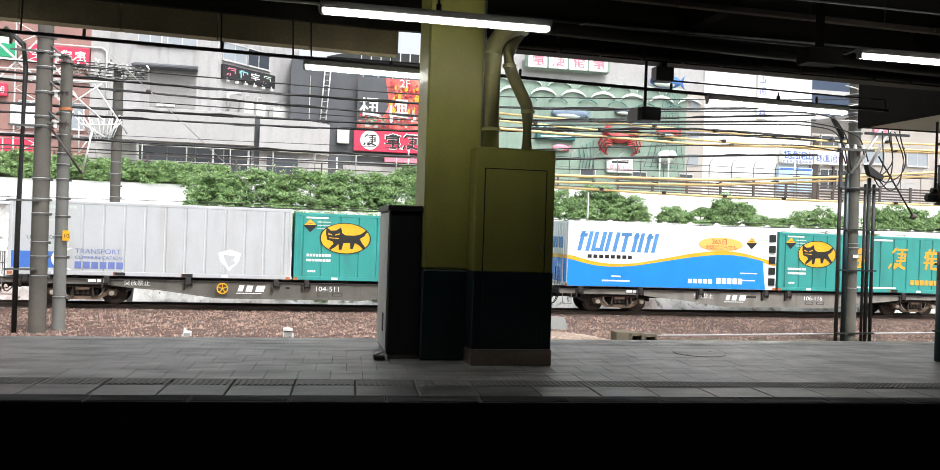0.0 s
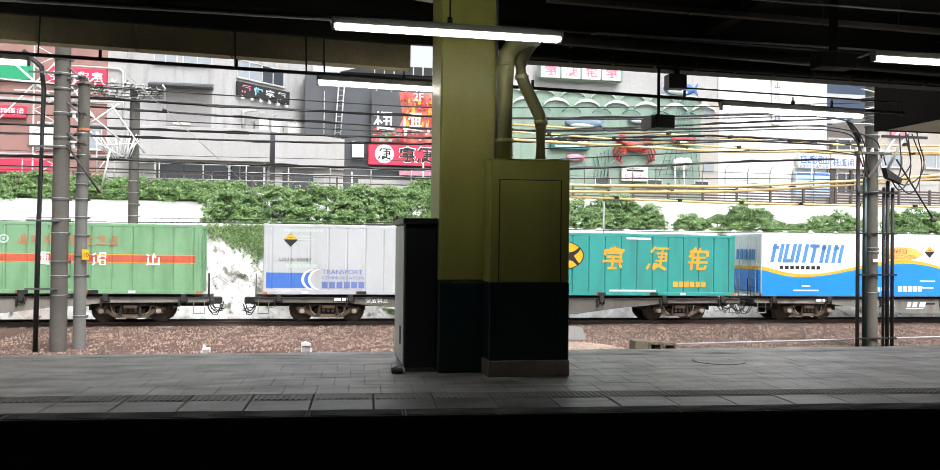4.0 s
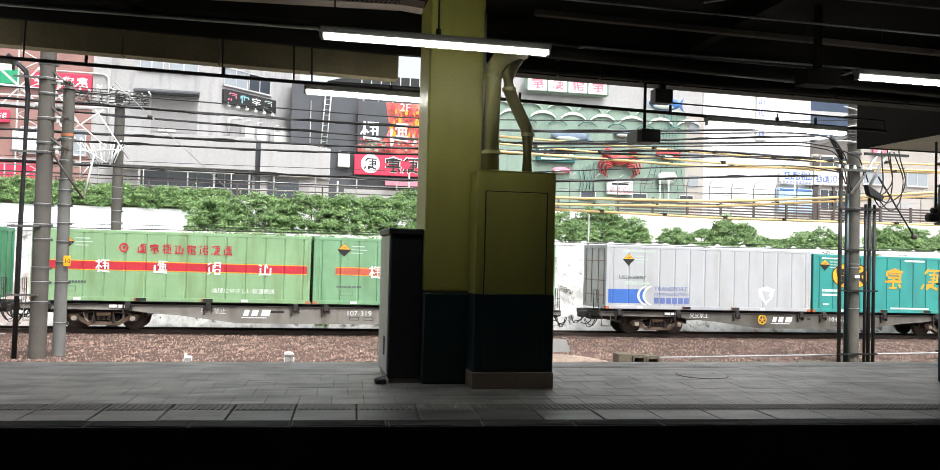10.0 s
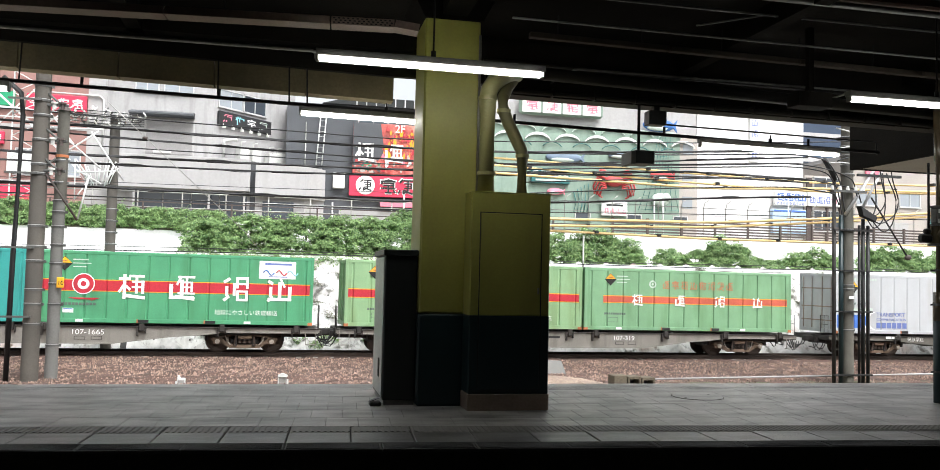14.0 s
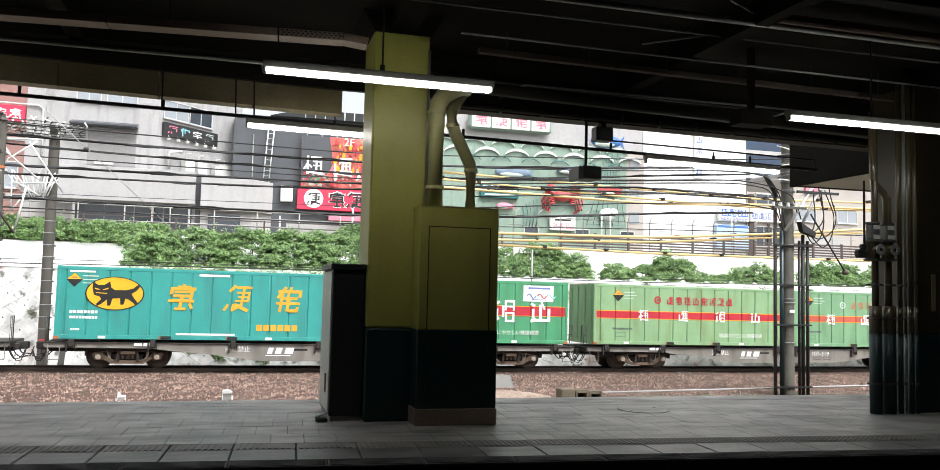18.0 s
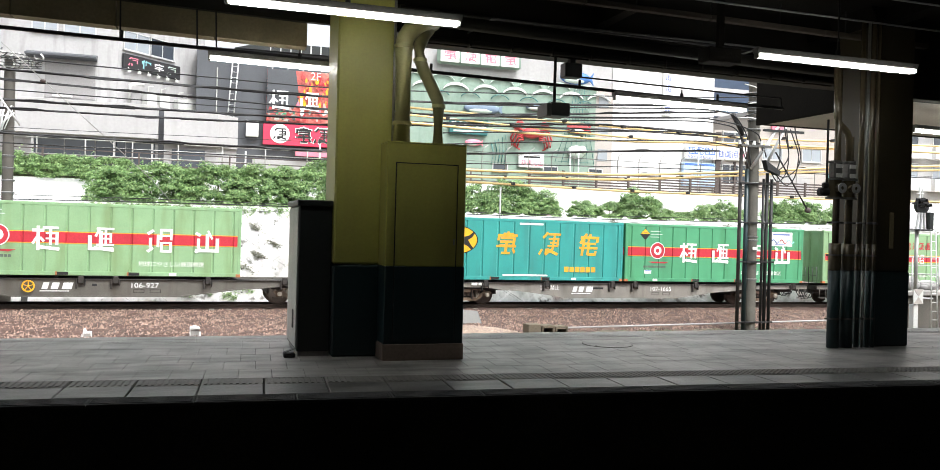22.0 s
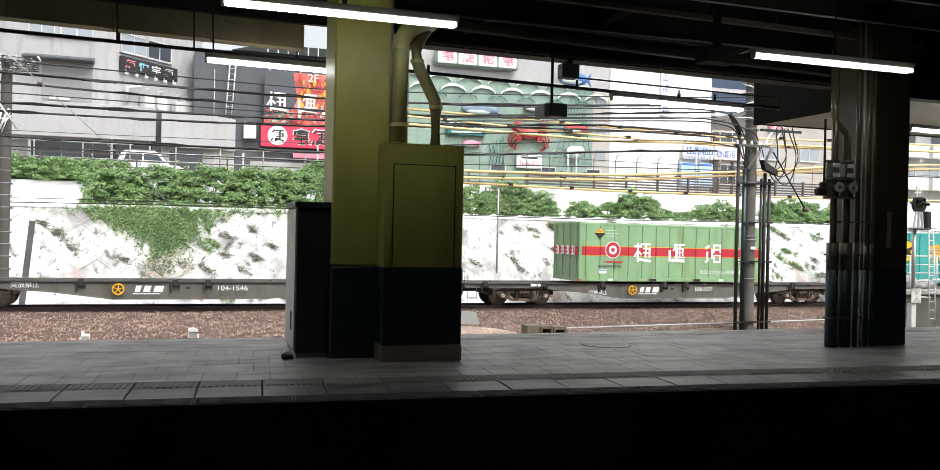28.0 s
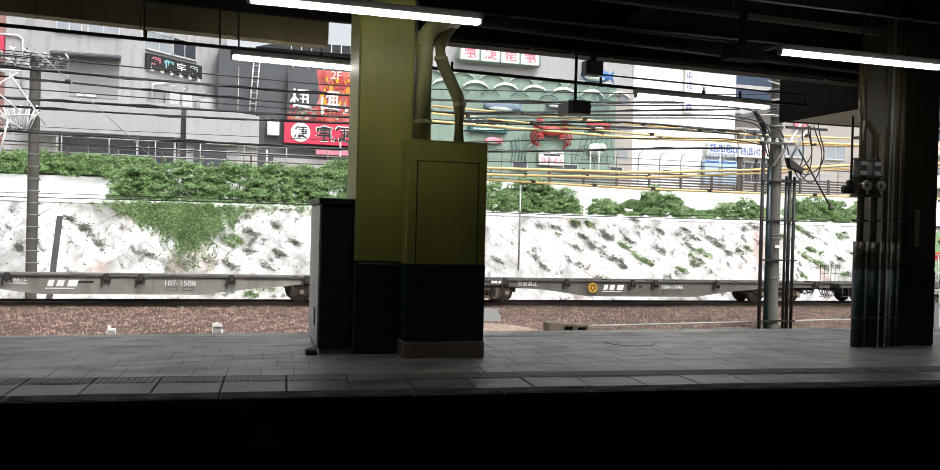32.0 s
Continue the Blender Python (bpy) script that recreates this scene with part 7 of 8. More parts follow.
part("top_bracket", Geo().rod((0.0, 0.06, 4.55), (0.0, 0.06, 4.95), 0.03, n=8).box(-0.12, 0.16, 0.03, 0.1, 4.72, 4.76).rod((0.12, 0.06, 4.6), (0.12, 0.06, 4.9), 0.02, n=6), M["lattice"], sg)
plate = part("plate", Geo().box(-0.33, 0.07, -0.14, -0.11, 1.08, 1.56), M["lattice"], sg)
part("cross", Geo().slab([(-0.33, 1.08), (-0.13, 1.31), (0.07, 1.08)], "y", -0.15, -0.14).slab([(-0.33, 1.56), (-0.13, 1.33), (0.07, 1.56)], "y", -0.15, -0.14), M["b_taupe"], plate)
part("stay", Geo().tube([(-0.05, 0.0, 1.27), (0.62, 0.0, 1.25)], 0.028, 6), M["lattice"], sg)
for x0, x1 in ((0.56, 0.40), (0.84, 0.58)):
    part("ladder_rail", Geo().tube([(x0, -0.05, -0.12), (x1, -0.05, 4.0)], 0.022, 6), M["lattice"], sg)
for k in range(13):
    z = 0.25 + 0.29 * k
    part("rung", Geo().rod((0.56 - 0.04 * z, -0.05, z), (0.84 - 0.065 * z, -0.05, z), 0.014, n=6), M["lattice"], sg)
lw = thing("low_walkway", "low concrete walkway wall with rail", "wall", pose(22.3, 23.2, -1.5))
part("wall", Geo().box(0, 18, 0, 0.3, -0.25, 1.25), M["stained"], lw)
part("cap", Geo().box(-0.05, 18, -0.1, 0.4, 1.25, 1.42, 0.02), M["concrete"], lw)
for k in range(8):
    part("rail_post", Geo().tube([(0.3 + 1.2 * k, 0.1, 1.4), (0.3 + 1.2 * k, 0.1, 2.6)], 0.025, 6), M["lattice"], lw)
for z in (2.0, 2.6):
    part("rail", Geo().tube([(0.2, 0.1, z), (18, 0.1, z)], 0.025, 6), M["lattice"], lw)
part("mid_rail", Geo().tube([(0.2, 0.1, 1.72), (18, 0.1, 1.72)], 0.02, 6).tube([(0.2, 0.1, 2.3), (18, 0.1, 2.3)], 0.02, 6), M["lattice"], lw)
for x, w, h in ((23.9, 0.55, 0.50), (24.75, 0.42, 0.36)):
    sk = thing("sheet_bundle", "white sheeted bundle lying on the walkway", "bundle", pose(x, 23.6, -0.08))
    g = Geo()
    g.ball((0, 0, h * 0.5), (w, 0.22, h * 0.52), 12, 7).ball((w * 0.4, 0.03, h * 0.38), (w * 0.6, 0.24, h * 0.4), 10, 6).ball((-w * 0.5, -0.02, h * 0.34), (w * 0.5, 0.2, h * 0.36), 10, 6)
    part("sheet", g, M["b_light"], sk)

# a white car that drives along the upper street
car = thing("car", "small white hatchback car on the upper street", "car")
part("body", Geo().slab([(-1.75, 0.28), (-1.78, 0.7), (-1.7, 0.88), (0.75, 0.9), (1.6, 0.8), (1.75, 0.62), (1.72, 0.28)], "y", -0.72, 0.72), M["c_white"], car)
part("cabin", Geo().slab([(-1.62, 0.88), (-1.42, 1.42), (-1.25, 1.56), (0.25, 1.58), (0.55, 1.46), (1.0, 0.9)], "y", -0.62, 0.62), M["c_white"], car)
part("side_window", Geo().slab([(-1.3, 0.95), (-1.15, 1.4), (-0.35, 1.42), (-0.35, 0.95)], "y", -0.628, -0.61), M["glass"], car)
part("side_window", Geo().slab([(-0.27, 0.95), (-0.27, 1.42), (0.4, 1.4), (0.8, 0.95)], "y", -0.628, -0.61), M["glass"], car)
part("windscreen", Geo().slab([(0.62, 1.42), (0.66, 1.42), (1.02, 0.95), (0.98, 0.95)], "y", -0.55, 0.55), M["glass"], car)
part("roof_rail", Geo().tube([(-1.2, -0.5, 1.6), (0.2, -0.5, 1.62)], 0.02, 6), M["conduit"], car)
for x in (-1.15, 1.1):
    for y in (-0.66, 0.66):
        w = part("wheel", Geo().rod((x, y - 0.08, 0.28), (x, y + 0.08, 0.28), 0.28, n=20), M["black"], car)
        part("rim", Geo().rod((x, y - 0.09, 0.28), (x, y + 0.09, 0.28), 0.16, n=14), M["frame_alu"], w)
for y in (-0.5, 0.5):
    part("headlight", Geo().ball((1.68, y, 0.66), (0.1, 0.16, 0.08), 8, 5), M["frame_alu"], car)
    part("tail_light", Geo().box(-1.8, -1.74, y - 0.12, y + 0.12, 0.6, 0.8), M["crab"], car)


# ---- the freight train ----
def train_x(t):
    return 21.26 + 1.814 * t + 0.03452 * t * t + 0.0001712 * t ** 3
GAPS = (0.0, 20.16, 41.26, 61.35, 81.87, 101.93, 122.4)
WAGONS, BOXES, WHEELS = [], [], []
FLOOR = 1.04


def sill_outline():
    half = [(9.75, 0.92), (9.75, 0.78), (6.3, 0.76), (5.5, 0.66), (4.6, 0.60), (2.6, 0.34)]
    return half + [(-x, z) for x, z in reversed(half)]


def wagon(number, hand_brake, shade):
    """A long flat container wagon; its space starts on the rail top under its middle."""
    paint = M["wagon_dark" if hand_brake else "wagon"]
    w = thing("flat_wagon", shade, "freight wagon", group="freight wagons")
    for y in (-1.22, 1.10):
        s = part("side_sill", Geo().slab(sill_outline(), "y", y, y + 0.12), paint, w)
        if y < 0:
            part("flange", Geo().box(-9.75, 9.75, y - 0.05, y + 0.16, 0.905, 0.935, 0.006), M["bogie"], s)
            low = [(-9.7, 0.78), (-6.3, 0.76), (-5.5, 0.66), (-4.6, 0.60), (-2.6, 0.34), (2.6, 0.34), (4.6, 0.60), (5.5, 0.66), (6.3, 0.76), (9.7, 0.78)]
            e = Geo().slab([(a, b - 0.025) for a, b in low] + [(a, b + 0.015) for a, b in reversed(low)], "y", y - 0.04, y + 0.02)
            part("lower_flange", e, paint, s)
            for x in (-8.9, -6.3, -3.6, -0.55, 0.55, 3.6, 6.3, 8.9):
                c = part("twist_lock", Geo().box(x - 0.09, x + 0.09, y - 0.13, y, 0.78, 1.04, 0.02), M["bogie"], s)
                part("arm", Geo().box(x - 0.17, x - 0.11, y - 0.1, y, 0.6, 0.95, 0.01), M["bogie"], c)
                part("arm", Geo().box(x + 0.11, x + 0.15, y - 0.1, y, 0.7, 0.9, 0.01), M["bogie"], c)
            part("slot", Geo().box(-1.62 if not hand_brake else -0.2, -0.95 if not hand_brake else -0.05, y - 0.006, y + 0.01, 0.69, 0.77), M["black"], s)
    g = Geo().box(-9.7, 9.7, -0.25, 0.25, 0.55, 0.9)
    for k in range(13):
        x = -9.3 + 1.55 * k
        g.box(x - 0.07, x + 0.07, -1.1, 1.1, 0.68, 0.88)
    g.box(-9.75, -9.6, -1.2, 1.2, 0.72, 0.92).box(9.6, 9.75, -1.2, 1.2, 0.72, 0.92)
    part("centre_sill", g, M["bogie"], w)
    for x in (-8.95, 0.0, 8.95):
        part("deck_plate", Geo().box(x - 0.75, x + 0.75, -1.1, 1.1, 0.88, 0.905), M["bogie"], w)
    part("air_tank", Geo().rod((-2.2, 0.55, 0.5), (-0.9, 0.55, 0.5), 0.2, n=14).box(1.0, 1.7, -0.8, -0.3, 0.35, 0.75, 0.02), M["bogie"], w)
    for sx in (-1, 1):
        part("coupler", Geo().box(sx * 9.7 - 0.05, sx * 9.7 + 0.05, -0.2, 0.2, 0.6, 0.85).box(min(sx * 9.7, sx * 10.15), max(sx * 9.7, sx * 10.15), -0.14, 0.14, 0.62, 0.88, 0.04), M["bogie"], w)
        part("brake_hose", Geo().tube([(sx * 9.7, -0.5, 0.72), (sx * 9.82, -0.52, 0.48), (sx * 9.98, -0.5, 0.36), (sx * 10.2, -0.48, 0.42)], 0.022, 6), M["black"], w)
        part("brake_hose", Geo().tube([(sx * 9.7, 0.4, 0.72), (sx * 9.85, 0.4, 0.45), (sx * 10.2, 0.4, 0.4)], 0.022, 6), M["black"], w)
        for q, (dy, dip) in enumerate(((-0.9, 0.34), (-0.75, 0.26), (0.7, 0.3))):
            part("brake_hose", Geo().tube([(sx * 9.66, dy, 0.74), (sx * 9.74, dy - 0.03, 0.5), (sx * (9.84 + 0.05 * q), dy, dip), (sx * (10.0 + 0.03 * q), dy + 0.05, dip + 0.02), (sx * 10.12, dy + 0.08, 0.52), (sx * 10.16, dy + 0.1, 0.66)], 0.02, 6), M["black"], w)
        part("end_beam_box", Geo().box(min(sx * 9.75, sx * 9.9), max(sx * 9.75, sx * 9.9), -0.5, -0.3, 0.62, 0.82, 0.02), M["bogie"], w)
        part("step", Geo().tube([(sx * 9.62, -1.24, 0.95), (sx * 9.62, -1.26, 0.35), (sx * 9.25, -1.26, 0.35), (sx * 9.25, -1.24, 0.75)], 0.016, 6).box(min(sx * 9.62, sx * 9.25), max(sx * 9.62, sx * 9.25), -1.32, -1.12, 0.34, 0.36), paint, w)
        r = part("end_rail", Geo().tube([(sx * 9.72, -1.12, 0.9), (sx * 9.72, -1.12, 1.78), (sx * 9.72, -0.6, 1.78), (sx * 9.72, -0.6, 0.9)], 0.018, 6).tube([(sx * 9.72, -1.12, 1.4), (sx * 9.72, -0.6, 1.4)], 0.014, 6).tube([(sx * 9.72, -0.86, 1.0), (sx * 9.72, -0.86, 1.78)], 0.014, 6), M["dull_band"], w, "dark steel end handrail")
    for bx in (-7.1, 7.1):
        b = part("bogie", Geo().box(bx - 0.2, bx + 0.2, -1.0, 1.0, 0.38, 0.62, 0.03).box(bx - 0.5, bx + 0.5, -0.3, 0.3, 0.55, 0.72, 0.03), M["bogie"], w)
        for y in (-1.03, 0.93):
            side = [(-1.18, 0.50), (-1.1, 0.57), (-0.84, 0.56), (-0.56, 0.36), (-0.34, 0.31), (0.34, 0.31), (0.56, 0.36), (0.84, 0.56), (1.1, 0.57), (1.18, 0.50), (1.1, 0.41), (0.84, 0.38), (0.52, 0.19), (-0.52, 0.19), (-0.84, 0.38), (-1.1, 0.41)]
            f = part("side_frame", Geo().slab([(bx + x, z) for x, z in side], "y", y, y + 0.1), M["bframe"], b)
        sp = Geo()
        for dx in (-0.17, 0.0, 0.17):
            for k in range(5):
                sp.rod((bx + dx, -1.03, 0.37 + 0.05 * k), (bx + dx, -1.03, 0.40 + 0.05 * k), 0.07, n=8)
        part("spring_pack", sp, M["rail"], b)
        for ax in (-0.95, 0.95):
            part("axle_box", Geo().box(bx + ax - 0.14, bx + ax + 0.14, -1.08, -0.9, 0.32, 0.57, 0.04), M["bframe"], b)
            part("axle_cap", Geo().rod((bx + ax, -1.16, 0.43), (bx + ax, -1.08, 0.43), 0.085, n=14).rod((bx + ax, -1.18, 0.43), (bx + ax, -1.16, 0.43), 0.05, n=10), M["hub"], b, "greasy round axle cap")
            ws = Geo()
            for y0 in (-0.6, 0.49):
                ws.rod((0, y0, 0), (0, y0 + 0.11, 0), 0.42, n=28).rod((0, y0 + (0.11 if y0 < 0 else -0.02), 0), (0, y0 + (0.13 if y0 < 0 else 0), 0), 0.45, n=28)
                for k in range(4):
                    a = k * math.pi / 2
                    ws.ball((0.24 * math.cos(a), y0 - 0.005 if y0 < 0 else y0 + 0.115, 0.24 * math.sin(a)), 0.035, 6, 4)
            ws.rod((0, -0.95, 0), (0, 0.95, 0), 0.075, n=12)
            part("wheel_rim", Geo().ring(0, 0, 0.36, 0.425, -0.615, -0.605, 28), M["rail"], b, at=pose(bx + ax, 0, 0.43))
            wheel = part("wheelset", ws, M["wheel"], b, at=pose(bx + ax, 0, 0.43))
            WHEELS.append((wheel, bx + ax))
        for dx in (-0.62, 0.62):
            part("brake_block", Geo().box(bx + dx - 0.05, bx + dx + 0.05, -0.82, -0.62, 0.28, 0.6, 0.02), M["hub"], b)
        part("bolster", Geo().box(bx - 0.5, bx + 0.5, -0.9, 0.9, 0.24, 0.52, 0.03).box(bx - 1.2, bx + 1.2, -0.45, 0.45, 0.36, 0.58, 0.03), M["bogie"], b)
        part("rigging", Geo().tube([(bx - 1.25, -0.95, 0.62), (bx - 0.5, -1.0, 0.70), (bx + 0.5, -1.0, 0.70), (bx + 1.25, -0.95, 0.60)], 0.035, 6).box(bx - 1.4, bx - 1.3, -0.9, 0.9, 0.45, 0.7).box(bx + 1.3, bx + 1.4, -0.9, 0.9, 0.45, 0.7), M["bogie"], b)
        for dx in (-0.36, 0.36):
            part("damper", Geo().rod((bx + dx, -1.08, 0.30), (bx + dx * 0.85, -1.08, 0.66), 0.035, n=8).rod((bx + dx, -1.08, 0.28), (bx + dx, -1.08, 0.34), 0.05, n=8), M["rail"], b)
            part("brake_lever", Geo().tube([(bx + dx * 1.9, -0.98, 0.64), (bx + dx * 1.7, -1.02, 0.42), (bx + dx * 1.35, -1.04, 0.30)], 0.024, 6), M["hub"], b)
        part("top_beam", Geo().slab([(bx - 0.9, 0.60), (bx - 0.3, 0.68), (bx + 0.3, 0.68), (bx + 0.9, 0.60), (bx + 0.9, 0.56), (bx + 0.3, 0.62), (bx - 0.3, 0.62), (bx - 0.9, 0.56)], "y", -1.0, -0.92), M["bframe"], b)
        part("bolster_end", Geo().box(bx - 0.24, bx + 0.24, -1.13, -1.0, 0.52, 0.64, 0.02), M["bframe"], b)
        part("wear_plate", Geo().box(bx - 0.34, bx - 0.27, -1.09, -1.03, 0.26, 0.62, 0.01), M["bogie"], b)
        part("wear_plate", Geo().box(bx + 0.27, bx + 0.34, -1.09, -1.03, 0.26, 0.62, 0.01), M["bogie"], b)
        part("brake_gear", Geo().box(bx - 0.42, bx - 0.36, -0.9, 0.9, 0.3, 0.4).box(bx + 0.36, bx + 0.42, -0.9, 0.9, 0.3, 0.4).tube([(bx - 1.2, -1.08, 0.75), (bx - 0.4, -1.1, 0.66), (bx + 0.9, -1.08, 0.72)], 0.02, 6), M["bogie"], b)
    y = -1.226
    long_sill = number.startswith("104")
    bx0 = -2.42 if long_sill else -2.15
    if hand_brake:
        bw = part("brake_wheel", Geo().ring(bx0, 0.68, 0.16, 0.2, y - 0.1, y - 0.06, 22).rod((bx0, y - 0.08, 0.68), (bx0, y, 0.68), 0.03, n=8), M["yellow"], w, "yellow hand brake wheel")
        for k in range(5):
            a = 2 * math.pi * k / 5 + 0.3
            part("spoke", Geo().rod((bx0, y - 0.08, 0.68), (bx0 + 0.17 * math.cos(a), y - 0.08, 0.68 + 0.17 * math.sin(a)), 0.016, n=6), M["yellow"], bw)
    logo_dx, warn, num, warn_z = ((-1.9, -5.75, 0.84, 0.74) if long_sill else (-1.76, -4.2, 1.0, 0.48)) if hand_brake else (-2.4, -3.87, 1.3, 0.66)
    for a, b_ in ((0, 0.24), (0.28, 0.56), (0.62, 0.98)):
        part("mark", Geo().slab([(logo_dx + a, 0.58), (logo_dx + b_ - 0.06, 0.58), (logo_dx + b_, 0.80), (logo_dx + a + 0.06, 0.80)], "y", y - 0.006, y), M["white"], w)
    part("mark_line", Geo().box(logo_dx - 0.05, logo_dx + 0.85, y - 0.006, y, 0.50, 0.53), M["white"], w)
    lettering("number", number, 0.25, num, y - 0.004, 0.64, M["white"], w, 1.15)
    lettering("warning", "突放禁止", 0.22, warn, y - 0.004, warn_z, M["white"], w)
    for q in (0.12, 0.66):
        part("plate", Geo().box(num + q, num + q + 0.36, y - 0.006, y, 0.46, 0.58), M["bogie"], w)
        part("plate_field", Geo().box(num + q + 0.02, num + q + 0.34, y - 0.009, y - 0.006, 0.475, 0.565), paint, w)
    for x in (-6.9, -6.6):
        part("tag", Geo().box(x, x + 0.25, y - 0.07, y - 0.04, 0.82, 0.92), M["white"], w, "small white card holder")
    return w


CL, CW, CH = 9.41, 2.45, 2.48
RIBS = [-4.42 + 0.68 * k for k in range(14)]


def rib_side(y, out, CH, deep=0.036):
    """A side of wide flat panels with narrow grooves between them."""
    g = Geo()
    pts = [(-CL / 2 + 0.1, 0.0)]
    for r in RIBS:
        pts += [(r - 0.045, 0.0), (r - 0.02, deep), (r + 0.02, deep), (r + 0.045, 0.0)]
    pts.append((CL / 2 - 0.1, 0.0))
    v = []
    for x, d in pts:
        v += [(x, y + d * out, 0.14), (x, y + d * out, CH - 0.1)]
    g.add(v, [(2 * i, 2 * i + 2, 2 * i + 3, 2 * i + 1) for i in range(len(pts) - 1)])
    return g


def decal(g, x0, x1, z0, z1, lift=0.004, deep=0.036):
    """A painted field that follows the grooves of the side."""
    y = -CW / 2 - lift
    prof = [(x0, 0.0)]
    for r in RIBS:
        prof += [q for q in ((r - 0.045, 0.0), (r - 0.02, deep), (r + 0.02, deep), (r + 0.045, 0.0)) if x0 < q[0] < x1]
    prof.append((x1, 0.0))
    v = []
    for x, d in prof:
        v += [(x, y + d, z0), (x, y + d, z1)]
    return g.add(v, [(2 * i, 2 * i + 2, 2 * i + 3, 2 * i + 1) for i in range(len(prof) - 1)])


def container(material, label, CH=2.48, deep=0.036):
    c = thing("freight_container", label, "container", group="freight containers")
    part("side_panel", rib_side(-CW / 2, 1, CH, deep), M[material], c)
    part("side_panel", rib_side(CW / 2, -1, CH, deep), M[material], c)
    part("roof", Geo().box(-CL / 2 + 0.02, CL / 2 - 0.02, -CW / 2 + 0.02, CW / 2 - 0.02, CH - 0.08, CH - 0.03, 0.02), M["c_grey"], c, "pale weathered roof")
    fr = Geo()
    for y in (-CW / 2, CW / 2 - 0.09):
        fr.box(-CL / 2, CL / 2, y - 0.008, y + 0.098, CH - 0.12, CH, 0.015).box(-CL / 2, CL / 2, y - 0.008, y + 0.098, 0.0, 0.15, 0.015)
    for x in (-CL / 2, CL / 2 - 0.11):
        for y in (-CW / 2, CW / 2 - 0.09):
            fr.box(x, x + 0.11, y - 0.01, y + 0.1, 0.0, CH, 0.015)
        fr.box(x, x + 0.11, -CW / 2, CW / 2, CH - 0.13, CH - 0.005).box(x, x + 0.11, -CW / 2, CW / 2, 0.0, 0.15)
    part("frame", fr, M[material], c)
    for x in (-CL / 2, CL / 2 - 0.16):
        for z in (0, CH - 0.1):
            part("corner_casting", Geo().box(x - 0.004, x + 0.165, -CW / 2 - 0.014, -CW / 2 + 0.12, z - 0.004, z + 0.11, 0.01), M["rust"] if z == 0 else M[material], c)
    for sx in (-1, 1):
        e = Geo()
        x = sx * (CL / 2 - 0.05)
        e.box(x - 0.02, x + 0.02, -CW / 2 + 0.08, CW / 2 - 0.08, 0.14, CH - 0.12)
        d = part("end_door", e, M[material], c)
        b = Geo()
        for y in (-0.95, -0.35, 0.35, 0.95):
            b.rod((x + sx * 0.035, y, 0.16), (x + sx * 0.035, y, CH - 0.14), 0.02, n=6)
        for z in (0.5, 1.1, 1.9):
            b.box(x + sx * 0.02 - 0.012, x + sx * 0.02 + 0.012, -1.1, 1.1, z, z + 0.05)
        part("locking_bar", b, M["kick" if material == "c_grey" else material], d)
    for x in (-1.3, 0.95):
        part("fork_pocket", Geo().box(x, x + 0.35, -CW / 2 - 0.012, -CW / 2 + 0.02, 0.02, 0.13), M["black"], c)
        part("pocket_edge", Geo().box(x - 0.05, x, -CW / 2 - 0.014, -CW / 2 + 0.02, 0.01, 0.14), M["rust"], c)
    for x in (-3.2, 2.4):
        part("corner_tag", Geo().box(x - 0.12, x + 0.12, -CW / 2 - 0.012, -CW / 2 - 0.004, 0.03, 0.12), M["white"], c)
    return c


def hazard(c, x, z, m="yellow"):
    """The diamond plate in two colours."""
    s, y = 0.25, -CW / 2 - 0.012
    part("diamond", Geo().slab([(x - s, z), (x, z - s), (x + s, z), (x, z + s)], "y", y, y + 0.006), M["ink"], c, "black and amber diamond plate")
    part("diamond_field", Geo().slab([(x - 0.9 * s, z + 0.02), (x + 0.9 * s, z + 0.02), (x, z + 0.92 * s)], "y", y - 0.004, y), M[m], c)
    part("diamond_mark", Geo().box(x - 0.08, x + 0.08, y - 0.007, y - 0.004, z + 0.06, z + 0.1), M["rust"], c)
    part("small_text", Geo().box(x + 0.26, x + 0.75, y, y + 0.006, z + 0.12, z + 0.16).box(x + 0.26, x + 0.85, y, y + 0.006, z + 0.0, z + 0.03).box(x + 0.26, x + 0.7, y, y + 0.006, z - 0.12, z - 0.09), M["pale"], c)


def bars(c, name, m, rows, lift=0.008):
    y = -CW / 2 - lift
    if name != "small_writing":
        for x0, x1, z0, z1 in rows:
            part(name, Geo().box(x0, x1, y - 0.004, y, z0, z1), M[m], c)
        return
    g = Geo()
    for x0, x1, z0, z1 in rows:
        g.box(x0, x1, y - 0.004, y, z0, z1)
    tagged(part(name, g, M[m], c), kind="stuff")


def tiny_writing(c, m, x, z, n=7, h=0.09, w=0.07):
    bars(c, "small_writing", m, [(x + k * w * 1.25, x + k * w * 1.25 + w, z, z + h) for k in range(n)])


